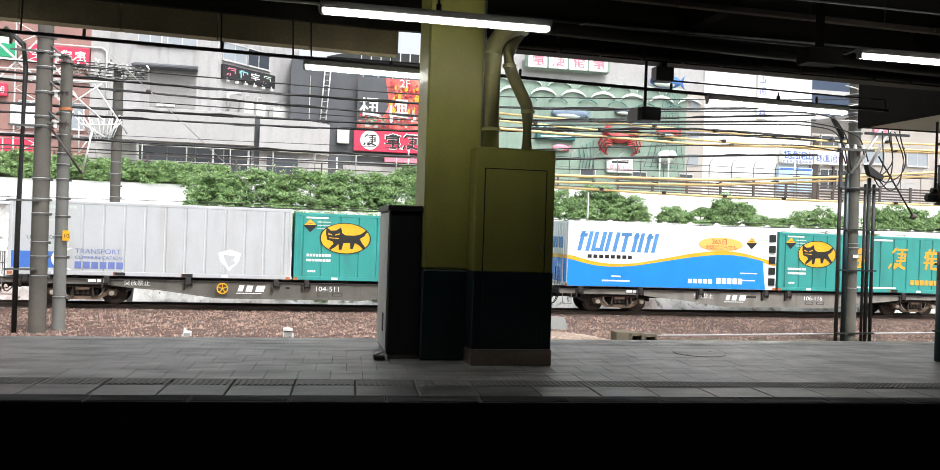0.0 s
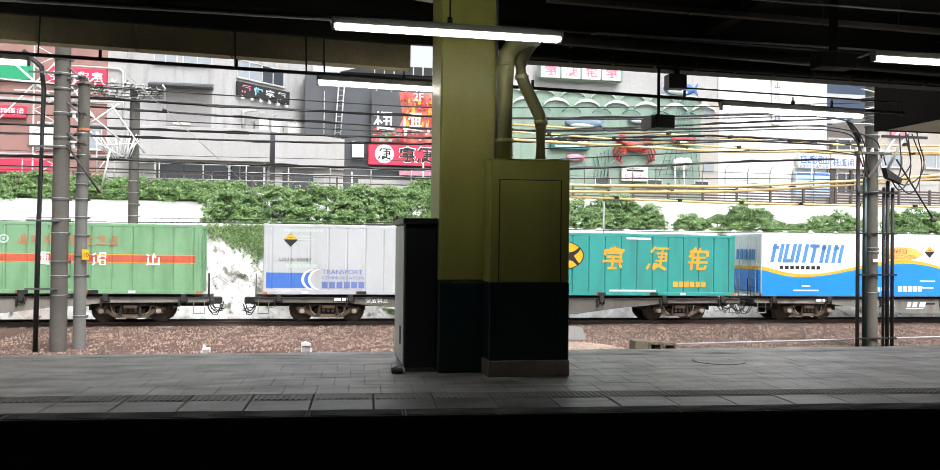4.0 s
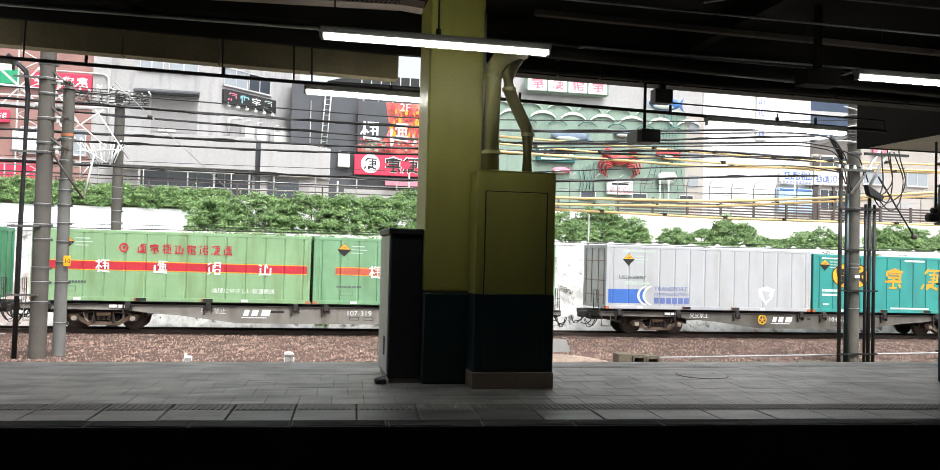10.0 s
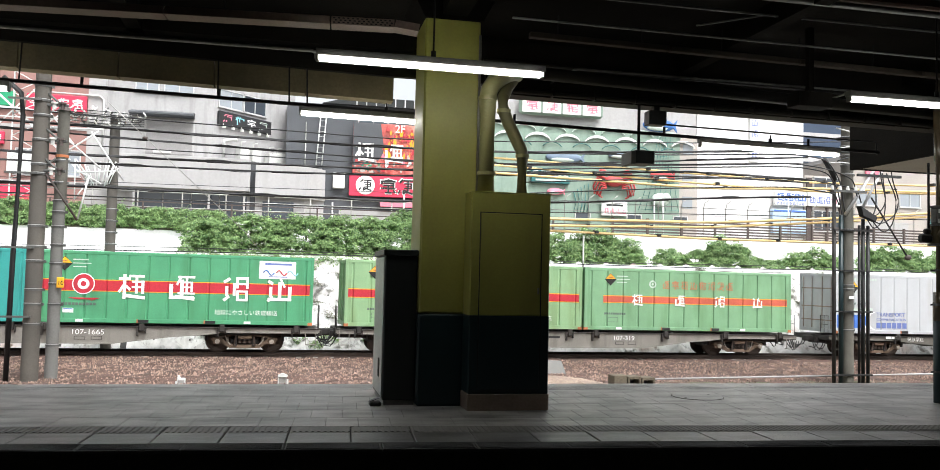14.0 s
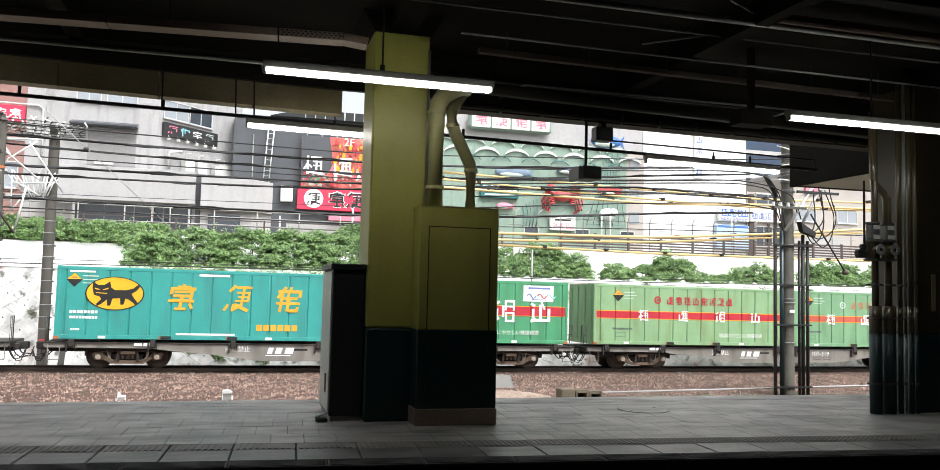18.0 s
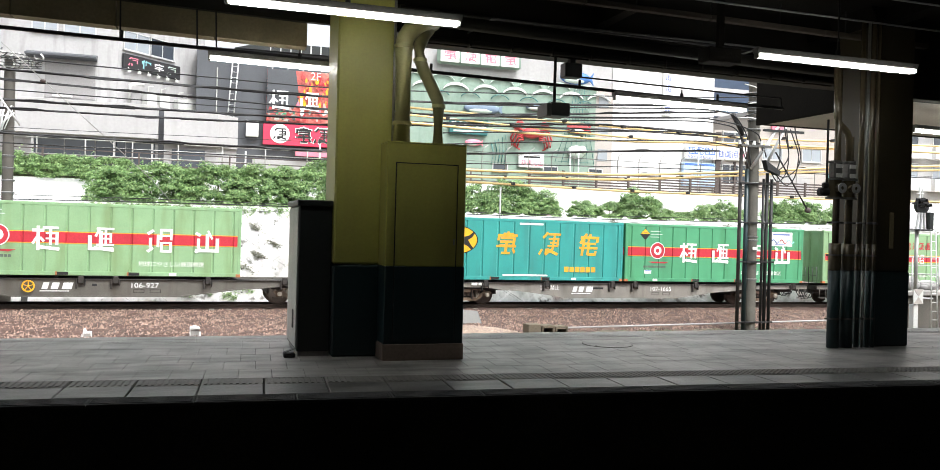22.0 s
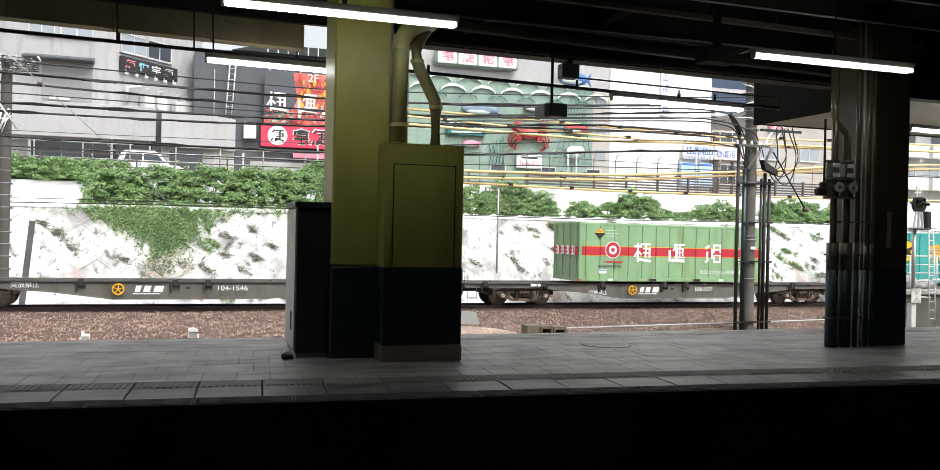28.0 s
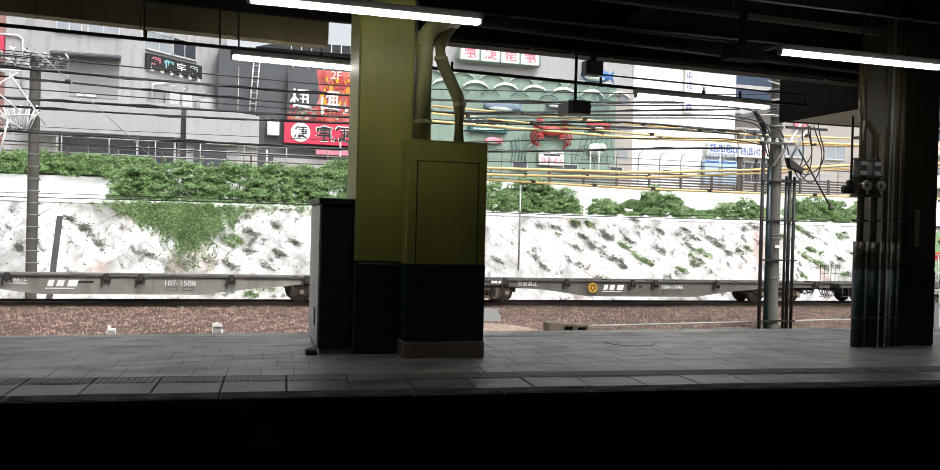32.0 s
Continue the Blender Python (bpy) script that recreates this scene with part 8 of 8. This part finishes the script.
def teal_box(faded=1.0):
    c = container("c_teal", "teal container with yellow oval emblem and orange figures")
    y = -CW / 2 - 0.006
    hazard(c, -4.15, 2.02)
    n = 36
    part("oval", Geo().slab([(-2.85 + 0.95 * math.cos(2 * math.pi * k / n), 1.58 + 0.58 * math.sin(2 * math.pi * k / n)) for k in range(n)], "y", y - 0.006, y), M["yellow"], c, "amber yellow oval")
    body = [(-3.52, 1.52), (-3.58, 1.76), (-3.56, 1.98), (-3.40, 1.86), (-3.20, 1.87), (-3.02, 1.99), (-2.98, 1.78), (-2.86, 1.70), (-2.5, 1.70), (-2.28, 1.76), (-2.10, 1.90), (-2.03, 1.86), (-2.16, 1.68), (-2.32, 1.58), (-2.22, 1.42), (-2.08, 1.24), (-2.16, 1.18), (-2.34, 1.34), (-2.50, 1.42), (-2.56, 1.20), (-2.66, 1.20), (-2.68, 1.42), (-2.92, 1.40), (-2.98, 1.16), (-3.08, 1.15), (-3.10, 1.36), (-3.26, 1.22), (-3.40, 1.14), (-3.44, 1.20), (-3.28, 1.38), (-3.34, 1.46)]
    part("emblem", Geo().slab(body, "y", y - 0.012, y - 0.006), M["ink"], c, "plain black emblem shape")
    part("emblem_bar", Geo().slab([(-3.5, 1.72), (-3.34, 1.68), (-3.34, 1.71), (-3.48, 1.76)], "y", y - 0.016, y - 0.012), M["yellow"], c)
    part("emblem_bar", Geo().slab([(-3.24, 1.68), (-3.06, 1.73), (-3.08, 1.77), (-3.24, 1.71)], "y", y - 0.016, y - 0.012), M["yellow"], c)
    part("emblem_bar", Geo().slab([(-3.46, 1.58), (-3.1, 1.56), (-3.1, 1.585), (-3.46, 1.605)], "y", y - 0.016, y - 0.012), M["yellow"], c)
    part("oval_edge", Geo().ring(0, 0, 0.955, 1.0, -0.004, 0.004, 40), M["ink"], c, at=Matrix.Translation((-2.85, y - 0.006, 1.58)) @ Matrix.Diagonal((0.95, 1, 0.58, 1)))
    for k, xx in enumerate((-1.1, 0.82, 2.62)):
        part("figure", strokes(Geo(), xx - 0.06, 1.05, 0.86, 0.92, y, FIG_B[k], 0.16), M["orange_y"], c, "orange block figure")
    bars(c, "white_line", "white", [(-4.3, -3.5, 2.28, 2.34), (-0.1, 0.95, 2.26, 2.34), (-0.8, 1.2, 0.17, 0.24)])
    tiny_writing(c, "white", -4.25, 0.88, 8, 0.1, 0.09)
    tiny_writing(c, "white", -4.25, 0.7, 9, 0.09, 0.08)
    tiny_writing(c, "white", -4.2, 0.3, 4, 0.07, 0.06)
    tiny_writing(c, "orange_y", 1.95, 0.36, 6, 0.22, 0.2)
    return c


def grey_box():
    c = container("c_grey", "silver-grey container with blue band and crest", 2.58, 0.022)
    hazard(c, -3.75, 2.0)
    part("blue_band", decal(Geo(), -4.6, -3.0, 0.24, 0.80, deep=0.022), M["s_blue"], c)
    y = -CW / 2 - 0.006
    for k in range(2):
        arc = [(-2.8 - 0.55 * math.cos(a) + 0.24 * k, 0.56 + 0.42 * math.sin(a)) for a in np.linspace(-1.2, 1.2, 9)]
        arc += [(-2.73 - 0.52 * math.cos(a) + 0.24 * k, 0.56 + 0.40 * math.sin(a)) for a in np.linspace(1.2, -1.2, 9)]
        part("swoosh", Geo().slab(arc, "y", y - 0.008, y), M["white"], c)
    lettering("slogan", "TRANSPORT", 0.24, -2.6, y - 0.004, 0.76, M["lav"], c, 1.1)
    lettering("slogan", "COMMUNICATION", 0.16, -2.6, y - 0.004, 0.57, M["lav"], c, 1.12)
    lettering("serial", "US3A-30057", 0.19, -4.15, y - 0.004, 1.22, M["faint_ink"], c, 1.2)
    for z, n, w, h in ((0.24, 6, 0.27, 0.24),):
        bars(c, "lavender_figure", "lav", [(-2.6 + k * w * 1.0, -2.6 + k * w * 1.0 + w * 0.8, z, z + h) for k in range(n)])
    part("crest", Geo().slab([(x - 0.45, z) for x, z in ((2.6, 0.92), (3.0, 1.04), (3.4, 0.92), (3.32, 0.6), (3.0, 0.26), (2.68, 0.6))], "y", y - 0.006, y), M["white"], c, "white shield crest")
    part("crest_mark", Geo().slab([(2.33, 0.86), (2.75, 0.8), (2.67, 0.66), (2.75, 0.56), (2.53, 0.4), (2.39, 0.66)], "y", y - 0.01, y - 0.006), M["c_grey"], c)
    bars(c, "faint_line", "pale", [(-3.9 + 0.14 * k, -3.78 + 0.14 * k, 0.98, 1.12) for k in range(8)] + [(-4.0 + 0.13 * k, -3.9 + 0.13 * k, 2.3, 2.4) for k in range(11)])
    return c


def green_box(kind):
    """Green containers with a red band between orange lines: kind is olive, faded or big."""
    m = {"olive": "c_olive", "faded": "c_faded", "big": "c_green", "pale": "c_olive"}[kind]
    lab = {"olive": "light green container with red band and red writing", "faded": "chalky green container with narrow orange-red band", "big": "green container with broad red band and large white figures", "pale": "light green container with broad red band and white figures"}[kind]
    c = container(m, lab)
    y = -CW / 2 - 0.008
    hazard(c, -3.6 if kind in ("olive", "faded") else -3.75, 2.03, "orange_y" if kind in ("olive", "faded") else "yellow")
    if kind in ("big", "pale"):
        part("band_edge", decal(Geo(), -4.58, 4.58, 1.085, 1.495, 0.004), M["yellow"], c, "orange edge lines")
        part("band", decal(Geo(), -4.58, 4.58, 1.11, 1.47, 0.008), M["red"], c, "red band")
        part("ring_mark", Geo().ring(-3.12, 1.34, 0.19, 0.33, y - 0.012, y - 0.002, 26).ring(-3.12, 1.34, 0.0, 0.09, y - 0.012, y - 0.002, 16), M["red"], c, "red ring emblem")
        part("ring_ground", Geo().ring(-3.12, 1.34, 0.09, 0.19, y - 0.014, y - 0.002, 26).ring(-3.12, 1.34, 0.33, 0.365, y - 0.01, y - 0.002, 26), M["white"], c)
        part("wing", Geo().slab([(-3.6, 0.86), (-2.55, 0.86), (-2.95, 0.72), (-2.75, 0.8), (-3.35, 0.8)], "y", y - 0.008, y), M["red"], c)
        xs_, s, z = (-2.0, -0.3, 1.6, 3.2), 0.88 if kind == "big" else 0.84, 0.88
        tiny_writing(c, "faint_ink", -3.8, 0.60, 10, 0.09, 0.09)
        bars(c, "white_label", "white", [(-3.75, -3.4, 0.34, 0.5)])
        bars(c, "label_line", "s_blue", [(-3.72, -3.43, 0.45, 0.48)], 0.014)
        if kind == "big":
            part("poster", Geo().box(2.75, 4.05, y - 0.006, y, 1.68, 2.32), M["white"], c, "white poster with coloured waves")
            for q, mm in ((0.0, "fish_blue"), (0.45, "red"), (0.85, "cyan")):
                part("wave", Geo().tube([(2.9 + q + 0.055 * k, y - 0.01, 1.9 + 0.09 * math.sin(k * 0.9)) for k in range(8)], 0.022, 5), M[mm], c)
            bars(c, "poster_line", "lav", [(2.95, 3.9, 2.18, 2.25), (3.1, 3.75, 1.74, 1.77)], 0.016)
            xs_ = (-1.9, -0.24, 1.61, 3.15)
    else:
        z0, z1 = (1.10, 1.38) if kind == "olive" else (1.12, 1.36)
        part("band_edge", decal(Geo(), -4.58 if kind == "olive" else -3.9, 4.58 if kind == "olive" else 4.5, z0 - 0.03, z1 + 0.03, 0.004), M["yellow" if kind == "olive" else "orange_y"], c, "orange edge lines")
        part("band", decal(Geo(), -4.58 if kind == "olive" else -3.9, 4.58 if kind == "olive" else 4.5, z0, z1, 0.008), M["red" if kind == "olive" else "faded_band"], c, "red band")
        xs_, s, z = (-2.6, -0.7, 1.12, 2.9), 0.46, 1.02
        mm = "red" if kind == "olive" else "faint_red"
        for k in range(8):
            part("red_figure", strokes(Geo(), -1.3 + 0.415 * k, 1.70, 0.30, 0.34, y, (FIGURES + FIG_B)[(k * 3 + 1) % 7]), M[mm], c)
        part("ring_mark", Geo().ring(-1.75, 1.88, 0.1, 0.16, y - 0.006, y, 18).ring(-1.75, 1.88, 0, 0.05, y - 0.006, y, 10), M["red" if kind == "olive" else "pale"], c)
        tiny_writing(c, "faint_ink", -3.85, 0.62, 10, 0.08, 0.075)
        bars(c, "outline_box", "faint_ink", [(-3.7, -3.25, 0.5, 0.515), (-3.7, -3.25, 0.32, 0.335), (-3.7, -3.685, 0.32, 0.515), (-3.265, -3.25, 0.32, 0.515)])
    if kind in ("big", "pale"):
        x_ = -CL / 2 - 0.004
        part("end_band", Geo().box(x_ - 0.05, x_ + 0.01, -1.12, 1.12, 1.11, 1.47), M["red"], c, "red band on the end doors")
        for k in range(4):
            yk = 0.75 - 0.5 * k
            part("end_figure", Geo().box(x_ - 0.06, x_ - 0.05, yk - 0.15, yk + 0.15, 1.10, 1.16).box(x_ - 0.06, x_ - 0.05, yk - 0.15, yk - 0.09, 1.16, 1.48).box(x_ - 0.06, x_ - 0.05, yk - 0.09, yk + 0.15, 1.42, 1.48).box(x_ - 0.06, x_ - 0.05, yk - 0.02, yk + 0.04, 1.16, 1.42).box(x_ - 0.06, x_ - 0.05, yk + 0.04, yk + 0.15, 1.27, 1.32), M["white"], c)
    for k, xx in enumerate(xs_):
        part("figure", strokes(Geo(), xx - s * 0.1, z - s * 0.04, s, s, y - 0.004, FIGURES[k]), M["white"], c, "white block figure")
    if kind != "faded":
        lettering("slogan", "地球にやさしい鉄道輸送", 0.2, 1.25, y - 0.004, 0.36, M["white"], c)
    return c


def white_box():
    c = container("c_white", "white container with blue wave and amber line", 2.6, 0.004)
    y = -CW / 2 - 0.006
    def wave(x):
        t = [float(np.interp(x + d, (-4.9, -3.9, -3.2, -1.9, -0.63, 0.9, 2.17, 3.19, 4.9), (1.26, 1.0, 0.86, 0.88, 1.12, 1.42, 1.55, 1.47, 1.05))) for d in (-0.5, -0.25, 0, 0.25, 0.5)]
        return sum(t) / 5
    xs_ = np.linspace(-CL / 2 + 0.02, CL / 2 - 0.02, 60)
    part("amber_line", Geo().slab([(x, wave(x) - 0.1) for x in xs_] + [(x, wave(x) + 0.06) for x in xs_[::-1]], "y", y - 0.008, y), M["yellow"], c, "amber wave line")
    part("blue_field", Geo().slab([(4.2, 0.02), (-CL / 2 + 0.02, 0.02)] + [(x, wave(x) - 0.07 - 0.03 * math.sin(x)) for x in xs_ if x < 4.2], "y", y - 0.012, y), M["blue"], c, "bright blue lower field")
    for k, w in enumerate((0.5, 0.5, 0.5, 0.44, 0.42, 0.46)):
        x = -4.3 + 0.58 * k
        sh, g = 0.18, Geo()
        for q in ((0, 0.16), (w - 0.16, w)) if k != 3 else ((0.15, 0.31),):
            g.slab([(x + q[0], 1.42), (x + q[1], 1.42), (x + q[1] + sh, 2.2), (x + q[0] + sh, 2.2)], "y", y - 0.006, y)
        if k in (0, 1, 4, 5):
            g.slab([(x + 0.1, 1.98 if k != 1 else 1.42), (x + w - 0.1, 1.98 if k != 1 else 1.42), (x + w - 0.06, 2.12 if k != 1 else 1.56), (x + 0.14, 2.12 if k != 1 else 1.56)], "y", y - 0.006, y)
        if k == 3:
            g.box(x - 0.03 + sh, x + w + sh - 0.02, y - 0.006, y, 2.06, 2.2)
        part("big_figure", g, M["sky_blue"], c, "slanting blue block figure")
    bars(c, "line_figure", "ink", [(-3.85 + 0.25 * k, -3.68 + 0.25 * k, 1.14, 1.28) for k in range(8)])
    n = 24
    part("sun_oval", Geo().slab([(2.05 + 1.02 * math.cos(2 * math.pi * k / n), 1.86 + 0.29 * math.sin(2 * math.pi * k / n)) for k in range(n)], "y", y - 0.014, y - 0.008), M["soft_amber"], c)
    lettering("slogan", "365日", 0.26, 1.62, y - 0.018, 1.88, M["crab"], c, 1.15)
    lettering("slogan", "全国どこへでも", 0.2, 1.34, y - 0.018, 1.66, M["crab"], c, 1.05)
    hazard(c, 3.5, 1.95)
    bars(c, "white_figure", "white", [(0.6 + 0.23 * k, 0.78 + 0.23 * k, 0.22, 0.4) for k in range(5)] + [(1.9 + 0.25 * k, 2.1 + 0.25 * k, 0.22, 0.46) for k in range(5)] + [(-3.2, -2.0, 0.22, 0.28), (-2.8, -2.4, 0.4, 0.46), (3.0, 3.8, 0.66, 0.71), (3.0, 3.7, 0.36, 0.41)], 0.02)
    rungs = Geo()
    for k in range(5):
        rungs.box(4.34, 4.64, y - 0.03, y, 0.2 + 0.46 * k, 0.5 + 0.46 * k)
    part("louvre", rungs, M["dark_metal"], c)
    x_ = -CL / 2 - 0.004
    part("end_field", Geo().box(x_ - 0.05, x_ + 0.01, -1.12, 1.12, 0.16, 1.10), M["blue"], c, "bright blue lower end doors")
    part("end_line", Geo().box(x_ - 0.052, x_ + 0.01, -1.12, 1.12, 1.10, 1.24), M["yellow"], c)
    for k in range(5):
        part("end_figure", Geo().box(x_ - 0.056, x_ - 0.02, -0.75 + 0.3 * k, -0.57 + 0.3 * k, 1.5, 1.95), M["sky_blue"], c)
    for y_ in (-0.95, -0.35, 0.35, 0.95):
        part("end_bar", Geo().rod((x_ - 0.075, y_, 0.16), (x_ - 0.075, y_, 2.45), 0.02, n=6), M["ac"], c)
    return c


LOADS = [
    ("106-116", "grey flat wagon loaded with white and teal containers", [(white_box, -4.76), (teal_box, 4.76)], False),
    ("104-511", "grey flat wagon loaded with grey and teal containers", [(grey_box, -4.76), (teal_box, 4.76)], True),
    ("107-319", "grey flat wagon loaded with two green containers", [(lambda: green_box("olive"), -4.76), (lambda: green_box("faded"), 4.76)], False),
    ("107-1665", "grey flat wagon loaded with teal and green containers", [(teal_box, -4.76), (lambda: green_box("big"), 4.76)], False),
    ("106-927", "grey-brown flat wagon with one light green container", [(lambda: green_box("pale"), 0.0)], True),
    ("104-1546", "empty grey flat wagon with yellow brake wheel", [], True),
    ("107-1508", "empty grey flat wagon", [], False),
]
for (num, lab, boxes, ldx), gap in zip(LOADS, GAPS):
    w = wagon(num, ldx, lab)
    WAGONS.append((w, gap))
    for make, dx in boxes:
        BOXES.append((make(), gap, dx))


# ---- pieces of the wall and of the platform ----
def diamond(hx, hs, thick, cut=None):
    pts = [(-hx, 0), (0, -hs), (hx, 0), (0, hs)]
    if cut == "low":
        pts = [(-hx, 0), (hx, 0), (0, hs)]
    if cut == "high":
        pts = [(-hx, 0), (0, -hs), (hx, 0)]
    cx, cy = sum(p[0] for p in pts) / len(pts), sum(p[1] for p in pts) / len(pts)
    top = [(cx + (x - cx) * 0.965, cy + (y - cy) * 0.965) for x, y in pts]
    n = len(pts)
    g = Geo()
    g.add([(x, y, 0) for x, y in pts] + [(x, y, thick) for x, y in top], [tuple(range(n, 2 * n))] + [(i, (i + 1) % n, n + (i + 1) % n, n + i) for i in range(n)])
    return fixed(g.mesh("block", M["white_wall"]))
rp = random.Random(4)
HX, HS = DW / 2 * 0.90, DH / 2 * 0.90
whole = [diamond(HX, HS, t) for t in (0.03, 0.04, 0.05)]
low = diamond(HX, HS, 0.04, "low")
tilt = Matrix(((1, 0, 0, 0), (0, up.y, nrm.y, 0), (0, up.z, nrm.z, 0), (0, 0, 0, 1)))
hole = Geo().rod((0, 0, 0.02), (0, 0, 0.062), 0.032, n=8).mesh("weep_hole", M["dark_concrete"])
for row in range(0, 9):
    me = low if row == 0 else None
    for k in range(-12, 27):
        x = k * DW + DX + (DW / 2 if row % 2 else 0)
        ob = new("block", me or rp.choice(whole))
        ob.parent = wall
        ob.matrix_basis = Matrix.Translation(on_wall(x, row * DH / 2, 0.0)) @ tilt @ pose(0, 0, rp.uniform(-0.008, 0.01), rp.uniform(-0.4, 0.4), rp.uniform(-0.4, 0.4), 0)
        if 0 < row < 8 and -9 < x < 11:
            ob = new("weep_hole", hole)
            ob.parent, ob.matrix_basis = wall, Matrix.Translation(on_wall(x, row * DH / 2, 0.0)) @ tilt
slope_x = DW / DH
for k in range(-17, 31):
    for sg in (-1, 1):
        xa = k * DW + DX + DW / 2
        xb = xa + sg * slope_x * SLOPE
        hw = 0.046 * math.hypot(1, slope_x)
        g = Geo()
        g.add([on_wall(x + d, q, o) for x, q in ((xa, 0.0), (xb, SLOPE)) for d in (-hw, hw) for o in (0.0, 0.045 + 0.006 * sg)], [(0, 1, 3, 2), (4, 6, 7, 5), (0, 4, 5, 1), (2, 3, 7, 6), (1, 5, 7, 3)])
        part("joint_strip", g, M["white_wall"], wall)

# platform paving: ribbed edge, edge slabs, tactile tiles, pavers
def chamfer_tile(w, d, h, name, m, extra=None, rise=0.007, c=0.006):
    g = Geo()
    g.add([(0, 0, -0.03), (w, 0, -0.03), (w, d, -0.03), (0, d, -0.03), (0, 0, h - c), (w, 0, h - c), (w, d, h - c), (0, d, h - c), (c, c, h), (w - c, c, h), (w - c, d - c, h), (c, d - c, h)],
          [(0, 1, 5, 4), (1, 2, 6, 5), (2, 3, 7, 6), (3, 0, 4, 7), (4, 5, 9, 8), (5, 6, 10, 9), (6, 7, 11, 10), (7, 4, 8, 11), (8, 9, 10, 11)])
    for b in extra or ():
        g.box(*b, h - 0.001, h + rise)
    return fixed(g.mesh(name, M[m]))
def lay(me, name, x, n, dz=0.0):
    ob = new(name, me)
    ob.parent = platform
    ob.matrix_basis = PLAT @ pose(x, n, dz)
ribbed = chamfer_tile(0.895, 0.30, 0.0, "edge_strip", "rough_edge", [(0.02, 0.875, 0.03 + 0.045 * j, 0.052 + 0.045 * j) for j in range(6)])
for k in range(-19, 24):
    lay(ribbed, "edge_strip", 0.9 * k, 0.0)
slab_a = chamfer_tile(0.605, 0.515, 0.0, "edge_slab", "edge_slab")
tact = chamfer_tile(0.605, 0.345, 0.0, "tactile_tile", "tactile", [(0.03 + 0.062 * j, 0.06 + 0.062 * j, 0.03, 0.325) for j in range(9)] + [(0.59, 0.604, 0.03, 0.325)])
for k in range(-16, 32):
    lay(slab_a, "edge_slab", 0.62 * k, 0.307, rp.uniform(-0.003, 0.003))
    lay(tact, "tactile_tile", 0.62 * k, 0.835, rp.uniform(-0.002, 0.002))
paver = chamfer_tile(0.347, 0.547, 0.0, "paver", "paver", c=0.0035)
n_near, rest = 0, Geo()
for r in range(9):
    for k in range(-30, 60):
        x, nn = 0.35 * k + (0.175 if r % 2 else 0), 1.2 + 0.55 * r
        wx = x * math.cos(radians(SKEW)) - nn * math.sin(radians(SKEW))
        wy = 7.93 + x * math.sin(radians(SKEW)) + nn * math.cos(radians(SKEW))
        if wy + 0.5 > far_edge(wx) - 0.55 or wx < -12 or wx > 22:
            continue
        if -3.4 < wx < 9.5 and n_near < 300:
            lay(paver, "paver", x, nn, rp.uniform(-0.0012, 0.0012))
            n_near += 1
        else:
            z = rp.uniform(-0.0012, 0.0012)
            rest.add([(x + 0.002, nn + 0.002, z), (x + 0.348, nn + 0.002, z), (x + 0.348, nn + 0.548, z), (x + 0.002, nn + 0.548, z), (x, nn, -0.03), (x + 0.35, nn, -0.03), (x + 0.35, nn + 0.55, -0.03), (x, nn + 0.55, -0.03)], [(0, 1, 2, 3), (4, 5, 1, 0), (5, 6, 2, 1), (6, 7, 3, 2), (7, 4, 0, 3)])
tagged(part("paving", rest, M["paver"], platform, at=PLAT), kind="stuff")
# round cover let into the paving, with its rim and lifting holes
mc = thing("manhole_cover", "round grey cover let into the platform paving", "manhole cover", pose(5.72, 11.07, 0.0))
part("rim", Geo().rod((0, 0, -0.02), (0, 0, 0.004), 0.365, n=40), M["stained"], mc)
part("lid", Geo().rod((0, 0, -0.02), (0, 0, 0.0065), 0.355, n=40), M["paver"], mc)
for a in (0.5, 3.64):
    part("lifting_hole", Geo().rod((0.28 * math.cos(a), 0.28 * math.sin(a), 0.0), (0.28 * math.cos(a), 0.28 * math.sin(a), 0.008), 0.02, n=10), M["black"], mc)
# far side: slab margin with a ribbed strip
far = Geo().slab([(-40, far_edge(-40) - 1.2), (46, far_edge(46) - 1.2), (46, far_edge(46)), (-40, far_edge(-40))], "z", -0.03, -0.005)
part("far_margin", far, M["paver"], platform)
fs = chamfer_tile(0.6, 0.3, 0.0, "far_tile", "paver", [(0.03 + 0.06 * j, 0.055 + 0.06 * j, 0.08, 0.22) for j in range(9)], 0.003)
fe = chamfer_tile(0.9, 0.32, 0.0, "far_slab", "paver")
for k in range(-14, 34):
    ob = new("far_tile", fs)
    ob.parent, ob.matrix_basis = platform, pose(0.605 * k, far_edge(0.605 * k) - 0.64, 0)
    if k < 22:
        ob = new("far_slab", fe)
        x = 0.907 * k
        ob.parent, ob.matrix_basis = platform, pose(x, far_edge(x) - 0.325, 0)


def motions():
    ts = [0.0, 1.0, 2.0, 3.5, 5.0, 7.0, 9.0, 11.0, 13.0, 15.0, 17.0, 19.0, 21.0, 23.0, 25.0, 27.0, 29.0, 30.5, 32.0]
    for w, gap in WAGONS:
        walk(w, [(t, TRACK @ pose(train_x(t) - gap, 0, 0)) for t in ts])
    for c, gap, dx in BOXES:
        walk(c, [(t, TRACK @ pose(train_x(t) - gap + dx, 0, FLOOR)) for t in ts])
    walk(car, [(t, pose(-2.55 + 3.8 * (t - 28.0), 49.0, 4.02)) for t in ts])
    for ws, x in WHEELS:
        walk(ws, [(k * 0.125, pose(x, 0, 0.43, 0, math.degrees((train_x(k * 0.125) - 21.26) / 0.43), 0)) for k in range(257)])


motions()
